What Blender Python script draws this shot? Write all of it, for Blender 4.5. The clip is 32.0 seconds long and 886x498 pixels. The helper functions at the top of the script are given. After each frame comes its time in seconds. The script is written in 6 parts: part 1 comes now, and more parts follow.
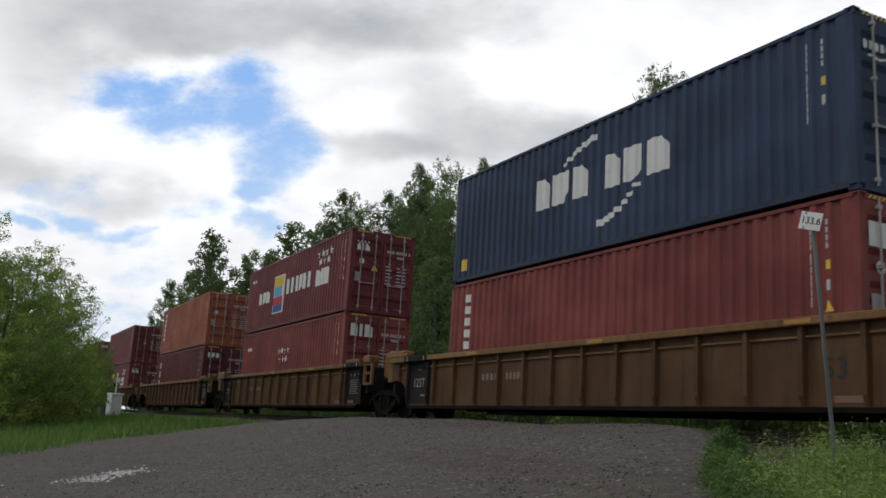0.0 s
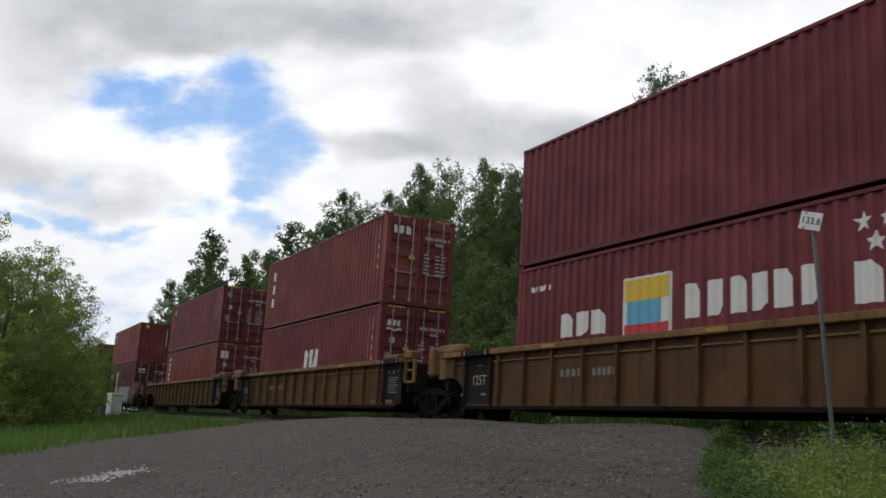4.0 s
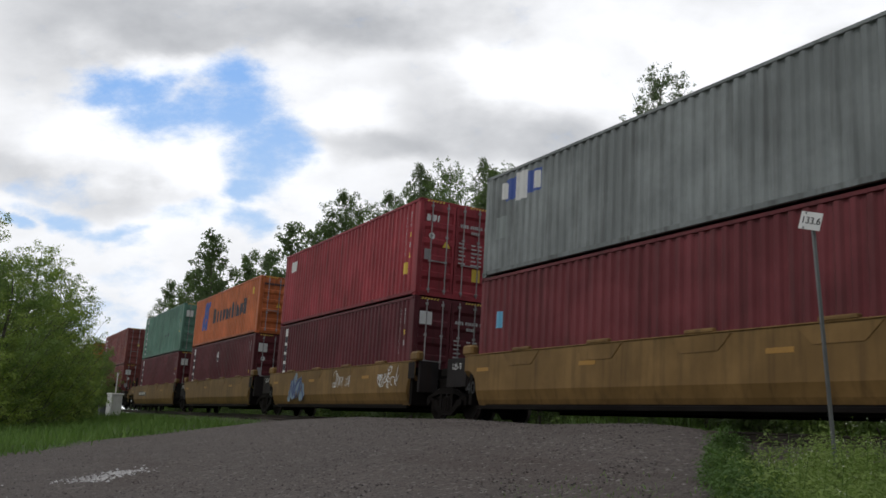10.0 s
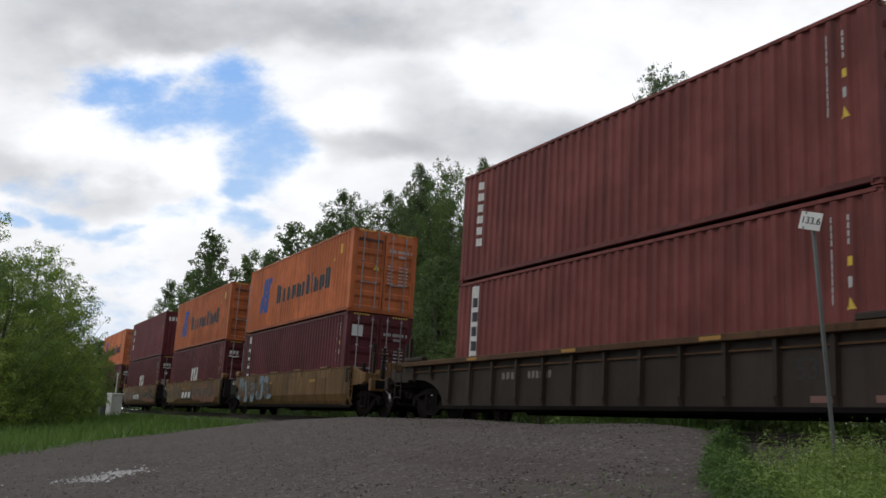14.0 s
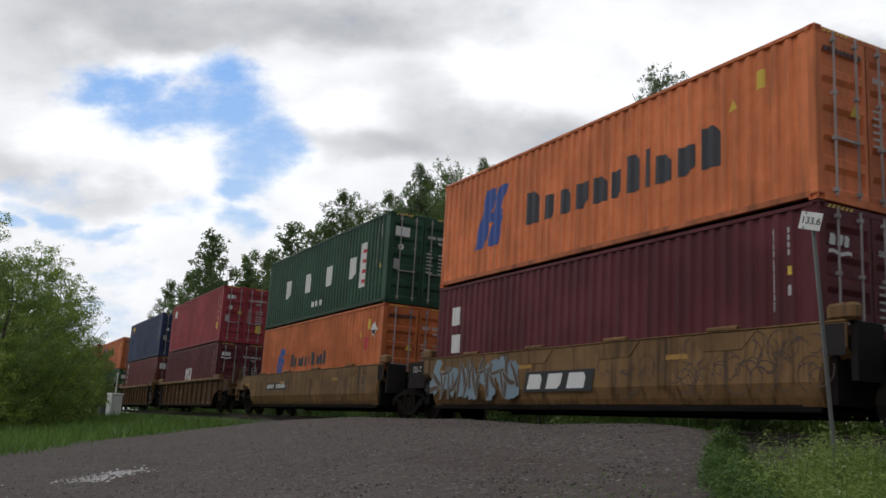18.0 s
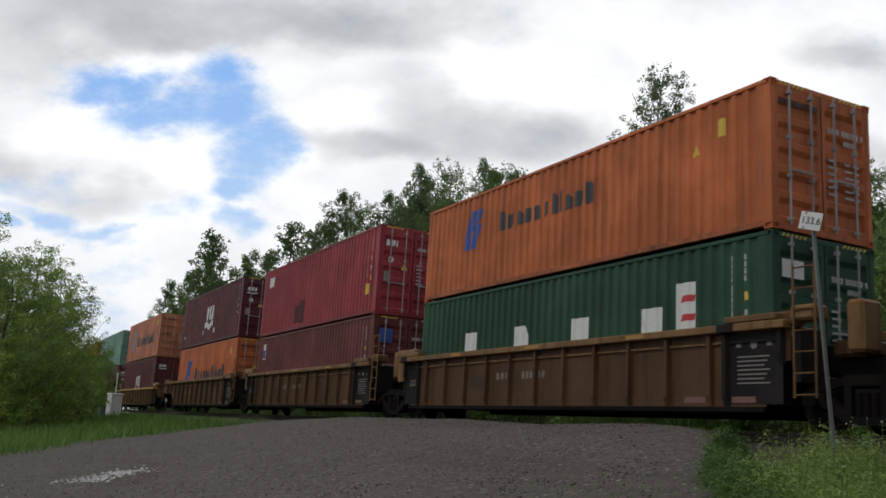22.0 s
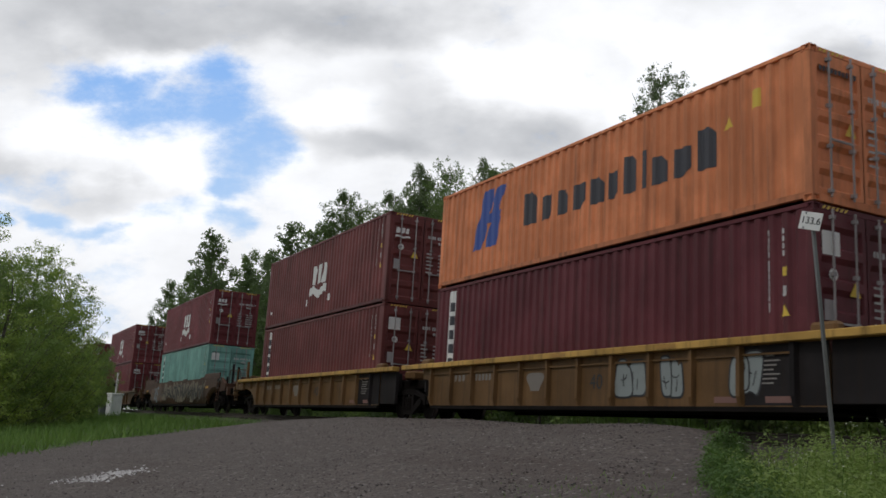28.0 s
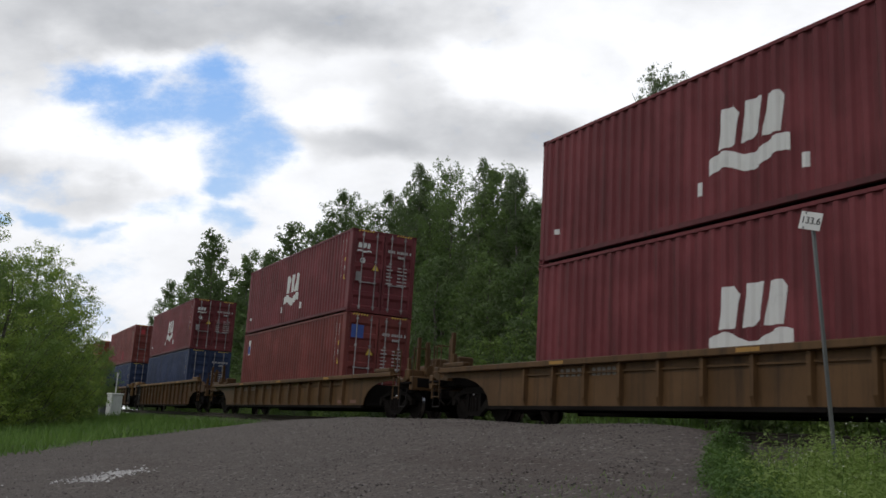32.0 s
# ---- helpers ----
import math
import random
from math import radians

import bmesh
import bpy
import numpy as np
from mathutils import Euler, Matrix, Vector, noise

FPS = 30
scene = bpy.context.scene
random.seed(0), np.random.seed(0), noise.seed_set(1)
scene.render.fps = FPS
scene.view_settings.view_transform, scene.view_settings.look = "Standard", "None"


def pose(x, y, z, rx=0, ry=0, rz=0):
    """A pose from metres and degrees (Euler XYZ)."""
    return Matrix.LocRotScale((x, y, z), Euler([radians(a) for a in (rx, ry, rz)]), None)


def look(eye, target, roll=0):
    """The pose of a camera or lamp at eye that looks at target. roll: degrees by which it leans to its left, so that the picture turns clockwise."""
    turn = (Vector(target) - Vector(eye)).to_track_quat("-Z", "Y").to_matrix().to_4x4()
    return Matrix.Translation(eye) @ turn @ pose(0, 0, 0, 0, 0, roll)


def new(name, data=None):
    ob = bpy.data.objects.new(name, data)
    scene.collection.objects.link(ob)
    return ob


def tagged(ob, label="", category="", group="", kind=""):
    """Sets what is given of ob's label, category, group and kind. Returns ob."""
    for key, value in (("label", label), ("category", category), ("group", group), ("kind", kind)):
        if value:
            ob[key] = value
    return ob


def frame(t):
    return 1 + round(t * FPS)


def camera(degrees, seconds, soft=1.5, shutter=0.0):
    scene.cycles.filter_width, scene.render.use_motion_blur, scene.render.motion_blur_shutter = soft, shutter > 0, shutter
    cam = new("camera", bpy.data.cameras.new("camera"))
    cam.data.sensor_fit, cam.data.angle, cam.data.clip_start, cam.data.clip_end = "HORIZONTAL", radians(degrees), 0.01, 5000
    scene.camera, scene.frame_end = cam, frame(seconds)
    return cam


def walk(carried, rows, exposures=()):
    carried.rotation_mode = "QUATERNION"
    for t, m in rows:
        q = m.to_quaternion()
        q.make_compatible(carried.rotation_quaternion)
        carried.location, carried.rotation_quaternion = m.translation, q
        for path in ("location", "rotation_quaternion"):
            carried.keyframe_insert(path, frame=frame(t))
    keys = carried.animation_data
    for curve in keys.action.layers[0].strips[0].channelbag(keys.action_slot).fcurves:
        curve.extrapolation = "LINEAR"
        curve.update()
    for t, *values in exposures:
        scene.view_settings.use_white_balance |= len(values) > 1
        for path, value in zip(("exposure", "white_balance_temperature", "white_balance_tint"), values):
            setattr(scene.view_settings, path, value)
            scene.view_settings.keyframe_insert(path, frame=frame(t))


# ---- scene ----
SPEED = 16.95            # the train's pace, metres a second
TRACK_Y = 12.39          # middle of the track
EYE = (0.0, 0.0, -0.306)
yaw, tilt = radians(62.823), radians(11.434)
AIM = Vector((-math.sin(yaw) * math.cos(tilt), math.cos(yaw) * math.cos(tilt), math.sin(tilt)))
cam = camera(52.12, 32.0, soft=1.6, shutter=0.06)
VIEW = look(EYE, Vector(EYE) + AIM, 3.435)
walk(cam, [(0.0, VIEW), (32.0, VIEW)], exposures=[(0.0, 0.0), (32.0, 0.0)])


# ---- light ----
def link(nt, a, b):
    nt.links.new(a, b)


def node(nt, kind, **props):
    n = nt.nodes.new(kind)
    for k, v in props.items():
        if k in ("operation", "blend_type", "noise_dimensions", "data_type", "interpolation_type", "sky_type", "sun_disc",
                 "sun_elevation", "sun_rotation", "clamp", "use_clamp", "wave_type", "bands_direction", "feature"):
            if k == "operation":
                n.operation = v
            elif k == "blend_type":
                n.blend_type = v
            elif k == "data_type":
                n.data_type = v
            elif k == "interpolation_type":
                n.interpolation_type = v
            elif k == "sky_type":
                n.sky_type = v
            elif k == "sun_disc":
                n.sun_disc = v
            elif k == "sun_elevation":
                n.sun_elevation = v
            elif k == "sun_rotation":
                n.sun_rotation = v
            elif k == "use_clamp":
                n.use_clamp = v
            elif k == "feature":
                n.feature = v
        else:
            n.inputs[k.replace("_", " ")].default_value = v
    return n


def math_node(nt, op, a, b=None, c=None, clamp=False):
    n = nt.nodes.new("ShaderNodeMath")
    n.operation, n.use_clamp = op, clamp
    for i, v in enumerate((a, b, c)):
        if v is None:
            continue
        if isinstance(v, (int, float)):
            n.inputs[i].default_value = v
        else:
            nt.links.new(v, n.inputs[i])
    return n.outputs[0]


def noise_node(nt, vec, scale, detail=4.0, rough=0.55):
    n = nt.nodes.new("ShaderNodeTexNoise")
    n.inputs["Scale"].default_value, n.inputs["Detail"].default_value, n.inputs["Roughness"].default_value = scale, detail, rough
    if vec is not None:
        nt.links.new(vec, n.inputs["Vector"])
    return n


def mix_colour(nt, fac, a, b, blend="MIX"):
    n = nt.nodes.new("ShaderNodeMix")
    n.data_type, n.blend_type = "RGBA", blend
    for sock, v in ((n.inputs[0], fac), (n.inputs[6], a), (n.inputs[7], b)):
        if isinstance(v, (int, float)):
            sock.default_value = v
        elif isinstance(v, (tuple, list)):
            sock.default_value = (*v[:3], 1)
        else:
            nt.links.new(v, sock)
    return n.outputs[2]


def ramp(nt, value, lo, hi):
    n = nt.nodes.new("ShaderNodeMapRange")
    n.interpolation_type = "SMOOTHSTEP"
    n.inputs[1].default_value, n.inputs[2].default_value = lo, hi
    nt.links.new(value, n.inputs[0])
    return n.outputs[0]


SUN_UP, SUN_TURN = 50.0, 178.0   # elevation, compass turn of the sun
world = bpy.data.worlds.new("world")
scene.world = world
world.use_nodes = True
nt = world.node_tree
nt.nodes.clear()
w_out, w_bg = nt.nodes.new("ShaderNodeOutputWorld"), nt.nodes.new("ShaderNodeBackground")
w_sky = nt.nodes.new("ShaderNodeTexSky")
w_sky.sky_type, w_sky.sun_disc = "NISHITA", False
w_sky.sun_elevation, w_sky.sun_rotation = radians(SUN_UP), radians(SUN_TURN)
w_co = nt.nodes.new("ShaderNodeTexCoord")
w_cloud = ramp(nt, noise_node(nt, w_co.outputs["Generated"], 2.2, 6, 0.6).outputs["Fac"], 0.33, 0.5)
w_tone = noise_node(nt, w_co.outputs["Generated"], 3.1, 5, 0.6).outputs["Fac"]
w_white = mix_colour(nt, w_tone, (3.3, 3.45, 3.7), (5.6, 5.75, 6.0))
link(nt, mix_colour(nt, w_cloud, w_sky.outputs[0], w_white), w_bg.inputs[0])
w_bg.inputs[1].default_value = 0.1
link(nt, w_bg.outputs[0], w_out.inputs[0])

sun_data = bpy.data.lights.new("sun", "SUN")
sun_data.energy, sun_data.angle, sun_data.color = 0.62, radians(12), (1.0, 0.97, 0.93)
sun = new("sun", sun_data)
sun_dir = Vector((math.sin(radians(SUN_TURN)) * math.cos(radians(SUN_UP)), math.cos(radians(SUN_TURN)) * math.cos(radians(SUN_UP)), math.sin(radians(SUN_UP))))
sun.matrix_basis = look(sun_dir * 100, (0, 0, 0))


# ---- materials ----
MATS = {}


def base_material(name):
    m = bpy.data.materials.new(name)
    m.use_nodes = True
    return m, m.node_tree, m.node_tree.nodes["Principled BSDF"]


def local_coords(nt, stretch=(1, 1, 1)):
    """Object space, shifted by a random amount for each object."""
    co, info = nt.nodes.new("ShaderNodeTexCoord"), nt.nodes.new("ShaderNodeObjectInfo")
    shift = node(nt, "ShaderNodeVectorMath", operation="SCALE")
    shift.inputs[0].default_value = (37.0, 21.0, 53.0)
    link(nt, info.outputs["Random"], shift.inputs["Scale"])
    add = node(nt, "ShaderNodeVectorMath", operation="ADD")
    link(nt, co.outputs["Object"], add.inputs[0])
    link(nt, shift.outputs[0], add.inputs[1])
    mul = node(nt, "ShaderNodeVectorMath", operation="MULTIPLY")
    link(nt, add.outputs[0], mul.inputs[0])
    mul.inputs[1].default_value = stretch
    return mul.outputs[0], info.outputs["Random"]


def painted_steel(name, rgb, rough=0.5, dirt=0.5, rust=0.25, grime=(0.035, 0.03, 0.026), gloss=0.3):
    """Weathered paint on steel: run-down streaks, blotches, rust specks and fine grain."""
    if name in MATS:
        return MATS[name]
    m, nt, b = base_material(name)
    vec, rnd = local_coords(nt)
    streak_vec, _ = local_coords(nt, (3.2, 3.2, 0.22))
    streak = ramp(nt, noise_node(nt, streak_vec, 1.6, 5, 0.65).outputs["Fac"], 0.45, 0.75)
    blotch = ramp(nt, noise_node(nt, vec, 0.7, 5, 0.6).outputs["Fac"], 0.35, 0.75)
    speck = ramp(nt, noise_node(nt, vec, 6.5, 6, 0.7).outputs["Fac"], 0.64, 0.74)
    b.inputs["Specular IOR Level"].default_value = gloss
    pale = [min(1.0, c * 1.25 + 0.005) for c in rgb]
    deep = [c * 0.82 for c in rgb]
    c = mix_colour(nt, blotch, deep, pale)
    c = mix_colour(nt, math_node(nt, "MULTIPLY", streak, dirt), c, grime)
    c = mix_colour(nt, math_node(nt, "MULTIPLY", speck, rust), c, (0.13, 0.05, 0.022))
    tone = math_node(nt, "MULTIPLY_ADD", rnd, 0.16, 0.92)
    hsv = nt.nodes.new("ShaderNodeHueSaturation")
    link(nt, c, hsv.inputs["Color"])
    link(nt, tone, hsv.inputs["Value"])
    link(nt, hsv.outputs[0], b.inputs["Base Color"])
    grain = noise_node(nt, vec, 24, 4, 0.6).outputs["Fac"]
    link(nt, math_node(nt, "MULTIPLY_ADD", grain, 0.25, rough - 0.12), b.inputs["Roughness"])
    bump = nt.nodes.new("ShaderNodeBump")
    bump.inputs["Strength"].default_value, bump.inputs["Distance"].default_value = 0.25, 0.01
    link(nt, noise_node(nt, vec, 3.0, 5, 0.6).outputs["Fac"], bump.inputs["Height"])
    link(nt, bump.outputs[0], b.inputs["Normal"])
    MATS[name] = m
    return m


def mark_paint(name, rgb, wear=0.3):
    """Paint of lettering and placards, a little worn."""
    if name in MATS:
        return MATS[name]
    m, nt, b = base_material(name)
    vec, rnd = local_coords(nt, (1, 1, 0.6))
    worn = ramp(nt, noise_node(nt, vec, 5.0, 6, 0.7).outputs["Fac"], 0.5, 0.75)
    c = mix_colour(nt, math_node(nt, "MULTIPLY", worn, wear), rgb, [v * 0.45 + 0.03 for v in rgb])
    link(nt, c, b.inputs["Base Color"])
    b.inputs["Roughness"].default_value = 0.55
    MATS[name] = m
    return m


def leaf_material(name, low, high, clear=0.35):
    m, nt, b = base_material(name)
    geo = nt.nodes.new("ShaderNodeNewGeometry")
    co = nt.nodes.new("ShaderNodeTexCoord")
    big = noise_node(nt, co.outputs["Object"], 0.35, 4, 0.6).outputs["Fac"]
    f = math_node(nt, "ADD", math_node(nt, "MULTIPLY", geo.outputs["Random Per Island"], 0.35), math_node(nt, "MULTIPLY_ADD", big, 1.6, -0.45), clamp=True)
    c = mix_colour(nt, f, low, high)
    link(nt, c, b.inputs["Base Color"])
    b.inputs["Roughness"].default_value = 0.6
    tr, mix = nt.nodes.new("ShaderNodeBsdfTranslucent"), nt.nodes.new("ShaderNodeMixShader")
    link(nt, mix_colour(nt, 0.4, c, (0.19, 0.34, 0.08)), tr.inputs["Color"])
    mix.inputs[0].default_value = clear
    link(nt, b.outputs[0], mix.inputs[1])
    link(nt, tr.outputs[0], mix.inputs[2])
    link(nt, mix.outputs[0], nt.nodes["Material Output"].inputs["Surface"])
    return m


def rough_material(name, low, high, scale, rough=0.9, bump_by=0.5, fine=40.0, metal=0.0):
    m, nt, b = base_material(name)
    vec, _ = local_coords(nt)
    big = noise_node(nt, vec, scale, 6, 0.65).outputs["Fac"]
    small = noise_node(nt, vec, fine, 5, 0.7).outputs["Fac"]
    f = math_node(nt, "ADD", math_node(nt, "MULTIPLY", ramp(nt, big, 0.3, 0.7), 0.5), math_node(nt, "MULTIPLY", ramp(nt, small, 0.3, 0.7), 0.5))
    link(nt, mix_colour(nt, f, low, high), b.inputs["Base Color"])
    b.inputs["Roughness"].default_value, b.inputs["Metallic"].default_value = rough, metal
    bump = nt.nodes.new("ShaderNodeBump")
    bump.inputs["Strength"].default_value, bump.inputs["Distance"].default_value = bump_by, 0.02
    link(nt, small, bump.inputs["Height"])
    link(nt, bump.outputs[0], b.inputs["Normal"])
    return m


def ground_material():
    """Gravel lot with grass verges; the verge follows the plan's edges with a ragged line."""
    m, nt, b = base_material("ground_gravel_and_grass")
    co = nt.nodes.new("ShaderNodeTexCoord").outputs["Object"]
    sep = nt.nodes.new("ShaderNodeSeparateXYZ")
    link(nt, co, sep.inputs[0])
    x, y = sep.outputs[0], sep.outputs[1]
    ragged = math_node(nt, "MULTIPLY_ADD", noise_node(nt, co, 0.8, 6, 0.7).outputs["Fac"], 3.0, -1.5)
    # gravel, pebbles at two sizes and damp patches
    pebble = nt.nodes.new("ShaderNodeTexVoronoi")
    pebble.inputs["Scale"].default_value = 27.0
    link(nt, co, pebble.inputs["Vector"])
    chip = nt.nodes.new("ShaderNodeTexVoronoi")
    chip.inputs["Scale"].default_value = 70.0
    link(nt, co, chip.inputs["Vector"])
    pv = nt.nodes.new("ShaderNodeSeparateColor")
    link(nt, pebble.outputs["Color"], pv.inputs[0])
    cv = nt.nodes.new("ShaderNodeSeparateColor")
    link(nt, chip.outputs["Color"], cv.inputs[0])
    patch = ramp(nt, noise_node(nt, co, 0.45, 6, 0.65).outputs["Fac"], 0.35, 0.7)
    g1 = mix_colour(nt, pv.outputs[0], (0.06, 0.05, 0.045), (0.165, 0.137, 0.122))
    mottle = ramp(nt, noise_node(nt, co, 4.2, 7, 0.75).outputs["Fac"], 0.4, 0.62)
    g1 = mix_colour(nt, math_node(nt, "MULTIPLY", mottle, 0.6), g1, (0.075, 0.062, 0.054))
    g1 = mix_colour(nt, math_node(nt, "MULTIPLY", cv.outputs[0], 0.5), g1, (0.14, 0.114, 0.098))
    g1 = mix_colour(nt, math_node(nt, "MULTIPLY", patch, 0.5), g1, (0.09, 0.075, 0.065))
    rut = nt.nodes.new("ShaderNodeVectorMath")
    rut.operation = "MULTIPLY"
    link(nt, co, rut.inputs[0])
    rut.inputs[1].default_value = (0.09, 0.75, 1.0)
    worn = ramp(nt, noise_node(nt, rut.outputs[0], 1.0, 4, 0.55).outputs["Fac"], 0.52, 0.68)
    g1 = mix_colour(nt, math_node(nt, "MULTIPLY", worn, 0.6), g1, (0.075, 0.055, 0.045))
    bright = ramp(nt, pv.outputs[1], 0.95, 0.98)
    g1 = mix_colour(nt, math_node(nt, "MULTIPLY", bright, 0.45), g1, (0.36, 0.34, 0.32))
    # darker band along the crossing: oily dirt and the train's shade in one colour
    oily_shade = math_node(nt, "MULTIPLY", ramp(nt, math_node(nt, "ADD", y, math_node(nt, "MULTIPLY", ragged, 0.9)), 7.2, 9.6), 0.6)
    g1 = mix_colour(nt, oily_shade, g1, (0.055, 0.043, 0.036))
    # turf
    turf = mix_colour(nt, noise_node(nt, co, 3.0, 6, 0.7).outputs["Fac"], (0.03, 0.06, 0.012), (0.09, 0.15, 0.03))
    turf = mix_colour(nt, ramp(nt, noise_node(nt, co, 0.6, 5, 0.6).outputs["Fac"], 0.5, 0.7), turf, (0.1, 0.085, 0.05))
    west = ramp(nt, math_node(nt, "ADD", math_node(nt, "MULTIPLY_ADD", y, -1.55, math_node(nt, "MULTIPLY", x, -1.0)), ragged), 18.6, 19.6)
    east = ramp(nt, math_node(nt, "ADD", math_node(nt, "MULTIPLY_ADD", y, 1.05, x), math_node(nt, "MULTIPLY", ragged, 0.4)), 0.2, 0.7)
    north = ramp(nt, math_node(nt, "ADD", y, math_node(nt, "MULTIPLY", ragged, 0.4)), 15.3, 16.2)
    near_east = math_node(nt, "MULTIPLY", ramp(nt, y, 2.0, 4.0), ramp(nt, math_node(nt, "MULTIPLY", y, -1.0), -8.9, -8.0))
    f = math_node(nt, "MAXIMUM", math_node(nt, "MAXIMUM", west, math_node(nt, "MULTIPLY", east, near_east)), north)
    link(nt, mix_colour(nt, f, g1, turf), b.inputs["Base Color"])
    b.inputs["Roughness"].default_value = 0.92
    bump = nt.nodes.new("ShaderNodeBump")
    bump.inputs["Strength"].default_value, bump.inputs["Distance"].default_value = 0.9, 0.03
    h = math_node(nt, "ADD", math_node(nt, "MULTIPLY", pebble.outputs["Distance"], -1.0), math_node(nt, "MULTIPLY", noise_node(nt, co, 9.0, 5, 0.7).outputs["Fac"], 1.2))
    link(nt, h, bump.inputs["Height"])
    link(nt, bump.outputs[0], b.inputs["Normal"])
    return m


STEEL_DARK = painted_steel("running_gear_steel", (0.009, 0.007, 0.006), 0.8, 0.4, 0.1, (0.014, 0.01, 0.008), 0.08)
TREAD_STEEL = rough_material("polished_tread_steel", (0.35, 0.34, 0.33), (0.6, 0.59, 0.58), 3.0, 0.28, 0.05, 30, 1.0)
RAIL_STEEL = rough_material("rail_steel", (0.035, 0.024, 0.018), (0.1, 0.08, 0.065), 3.0, 0.6, 0.2, 30, 0.3)
GALV = painted_steel("lock_rod_steel", (0.34, 0.32, 0.32), 0.4, 0.25, 0.2)
WHITE = mark_paint("white_marking", (0.72, 0.72, 0.70))
CODE_WHITE = mark_paint("code_marking", (0.5, 0.49, 0.48), 0.6)
GHOST = mark_paint("faded_marking", (0.2, 0.175, 0.15), 0.6)
BLACK = mark_paint("black_marking", (0.02, 0.02, 0.022))
YELLOW = mark_paint("yellow_marking", (0.72, 0.5, 0.06))
AMBER = mark_paint("amber_reflector", (0.62, 0.33, 0.03))
RED = mark_paint("red_marking", (0.55, 0.05, 0.06))
BLUE = mark_paint("blue_marking", (0.05, 0.1, 0.36))
SKYBLUE = mark_paint("pale_blue_marking", (0.14, 0.42, 0.62))
DARKBLUE = mark_paint("dark_blue_marking", (0.03, 0.05, 0.17))
CHARCOAL = mark_paint("charcoal_marking", (0.045, 0.045, 0.055))
SILVER = mark_paint("silver_spray", (0.25, 0.28, 0.27), 0.5)
CREAM = mark_paint("cream_spray", (0.4, 0.35, 0.27), 0.6)
SLATE = mark_paint("slate_blue_spray", (0.2, 0.27, 0.33), 0.5)
SALMON = mark_paint("salmon_spray", (0.15, 0.08, 0.042), 0.6)
CORAL = mark_paint("coral_spray", (0.24, 0.09, 0.045), 0.8)
BUFF = mark_paint("buff_spray", (0.2, 0.165, 0.115), 0.7)
OCHRE_SPRAY = mark_paint("ochre_spray", (0.26, 0.16, 0.06), 0.6)
UMBER = mark_paint("umber_spray", (0.08, 0.05, 0.04), 0.4)
BARK = rough_material("bark", (0.05, 0.04, 0.035), (0.17, 0.15, 0.13), 4.0, 0.9, 0.8, 18)
BIRCH_BARK = rough_material("pale_bark", (0.1, 0.09, 0.08), (0.4, 0.38, 0.35), 5.0, 0.85, 0.6, 14)
TIMBER = rough_material("sleeper_timber", (0.03, 0.024, 0.02), (0.1, 0.08, 0.065), 3.0, 0.95, 0.6, 25)
LEAF_DARK = leaf_material("leaves_dark", (0.064, 0.102, 0.036), (0.136, 0.19, 0.068), 0.42)
LEAF_MID = leaf_material("leaves_mid", (0.088, 0.138, 0.04), (0.175, 0.245, 0.075), 0.42)
LEAF_BRIGHT = leaf_material("leaves_bright", (0.135, 0.212, 0.045), (0.25, 0.35, 0.085), 0.45)
LEAF_DULL = leaf_material("leaves_grey_green", (0.085, 0.117, 0.055), (0.16, 0.202, 0.1), 0.42)
# leaf tones darkened to stand for the shade deep in the wood
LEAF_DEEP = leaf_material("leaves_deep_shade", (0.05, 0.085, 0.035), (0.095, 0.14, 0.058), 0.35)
LEAF_WILLOW = leaf_material("leaves_willow", (0.2, 0.29, 0.048), (0.4, 0.5, 0.1), 0.45)
LEAF_LIME = leaf_material("leaves_lime", (0.19, 0.28, 0.055), (0.31, 0.4, 0.105), 0.4)
LEAF_FERN = leaf_material("leaves_fern", (0.055, 0.115, 0.02), (0.105, 0.195, 0.036), 0.35)
GRASS = leaf_material("grass_blades", (0.06, 0.13, 0.02), (0.18, 0.3, 0.055), 0.3)
FLOWER = mark_paint("pale_flower_heads", (0.55, 0.58, 0.42))


def stone_material(name, dark, mid, pale, share):
    """Loose stones, each its own tone; a share of them pale."""
    m, nt, b = base_material(name)
    r = nt.nodes.new("ShaderNodeNewGeometry").outputs["Random Per Island"]
    vec, _ = local_coords(nt)
    c = mix_colour(nt, r, dark, mid)
    c = mix_colour(nt, ramp(nt, r, 1 - share - 0.01, 1 - share), c, pale)
    c = mix_colour(nt, math_node(nt, "MULTIPLY", noise_node(nt, vec, 60.0, 4, 0.7).outputs["Fac"], 0.4), c, dark)
    link(nt, c, b.inputs["Base Color"])
    b.inputs["Roughness"].default_value = 0.9
    return m


CHIPS = stone_material("gravel_chips", (0.018, 0.016, 0.015), (0.15, 0.125, 0.108), (0.36, 0.34, 0.32), 0.02)
STONE = rough_material("gravel_stone", (0.07, 0.06, 0.054), (0.26, 0.23, 0.21), 2.0, 0.9, 0.4, 60)
PALE_STONE = rough_material("pale_crushed_stone", (0.4, 0.39, 0.38), (0.72, 0.7, 0.69), 2.0, 0.9, 0.4, 60)
BOX_PAINT = painted_steel("cabinet_white_paint", (0.85, 0.86, 0.84), 0.5, 0.15, 0.05)
POST_STEEL = painted_steel("galvanised_post", (0.13, 0.14, 0.135), 0.5, 0.5, 0.3)

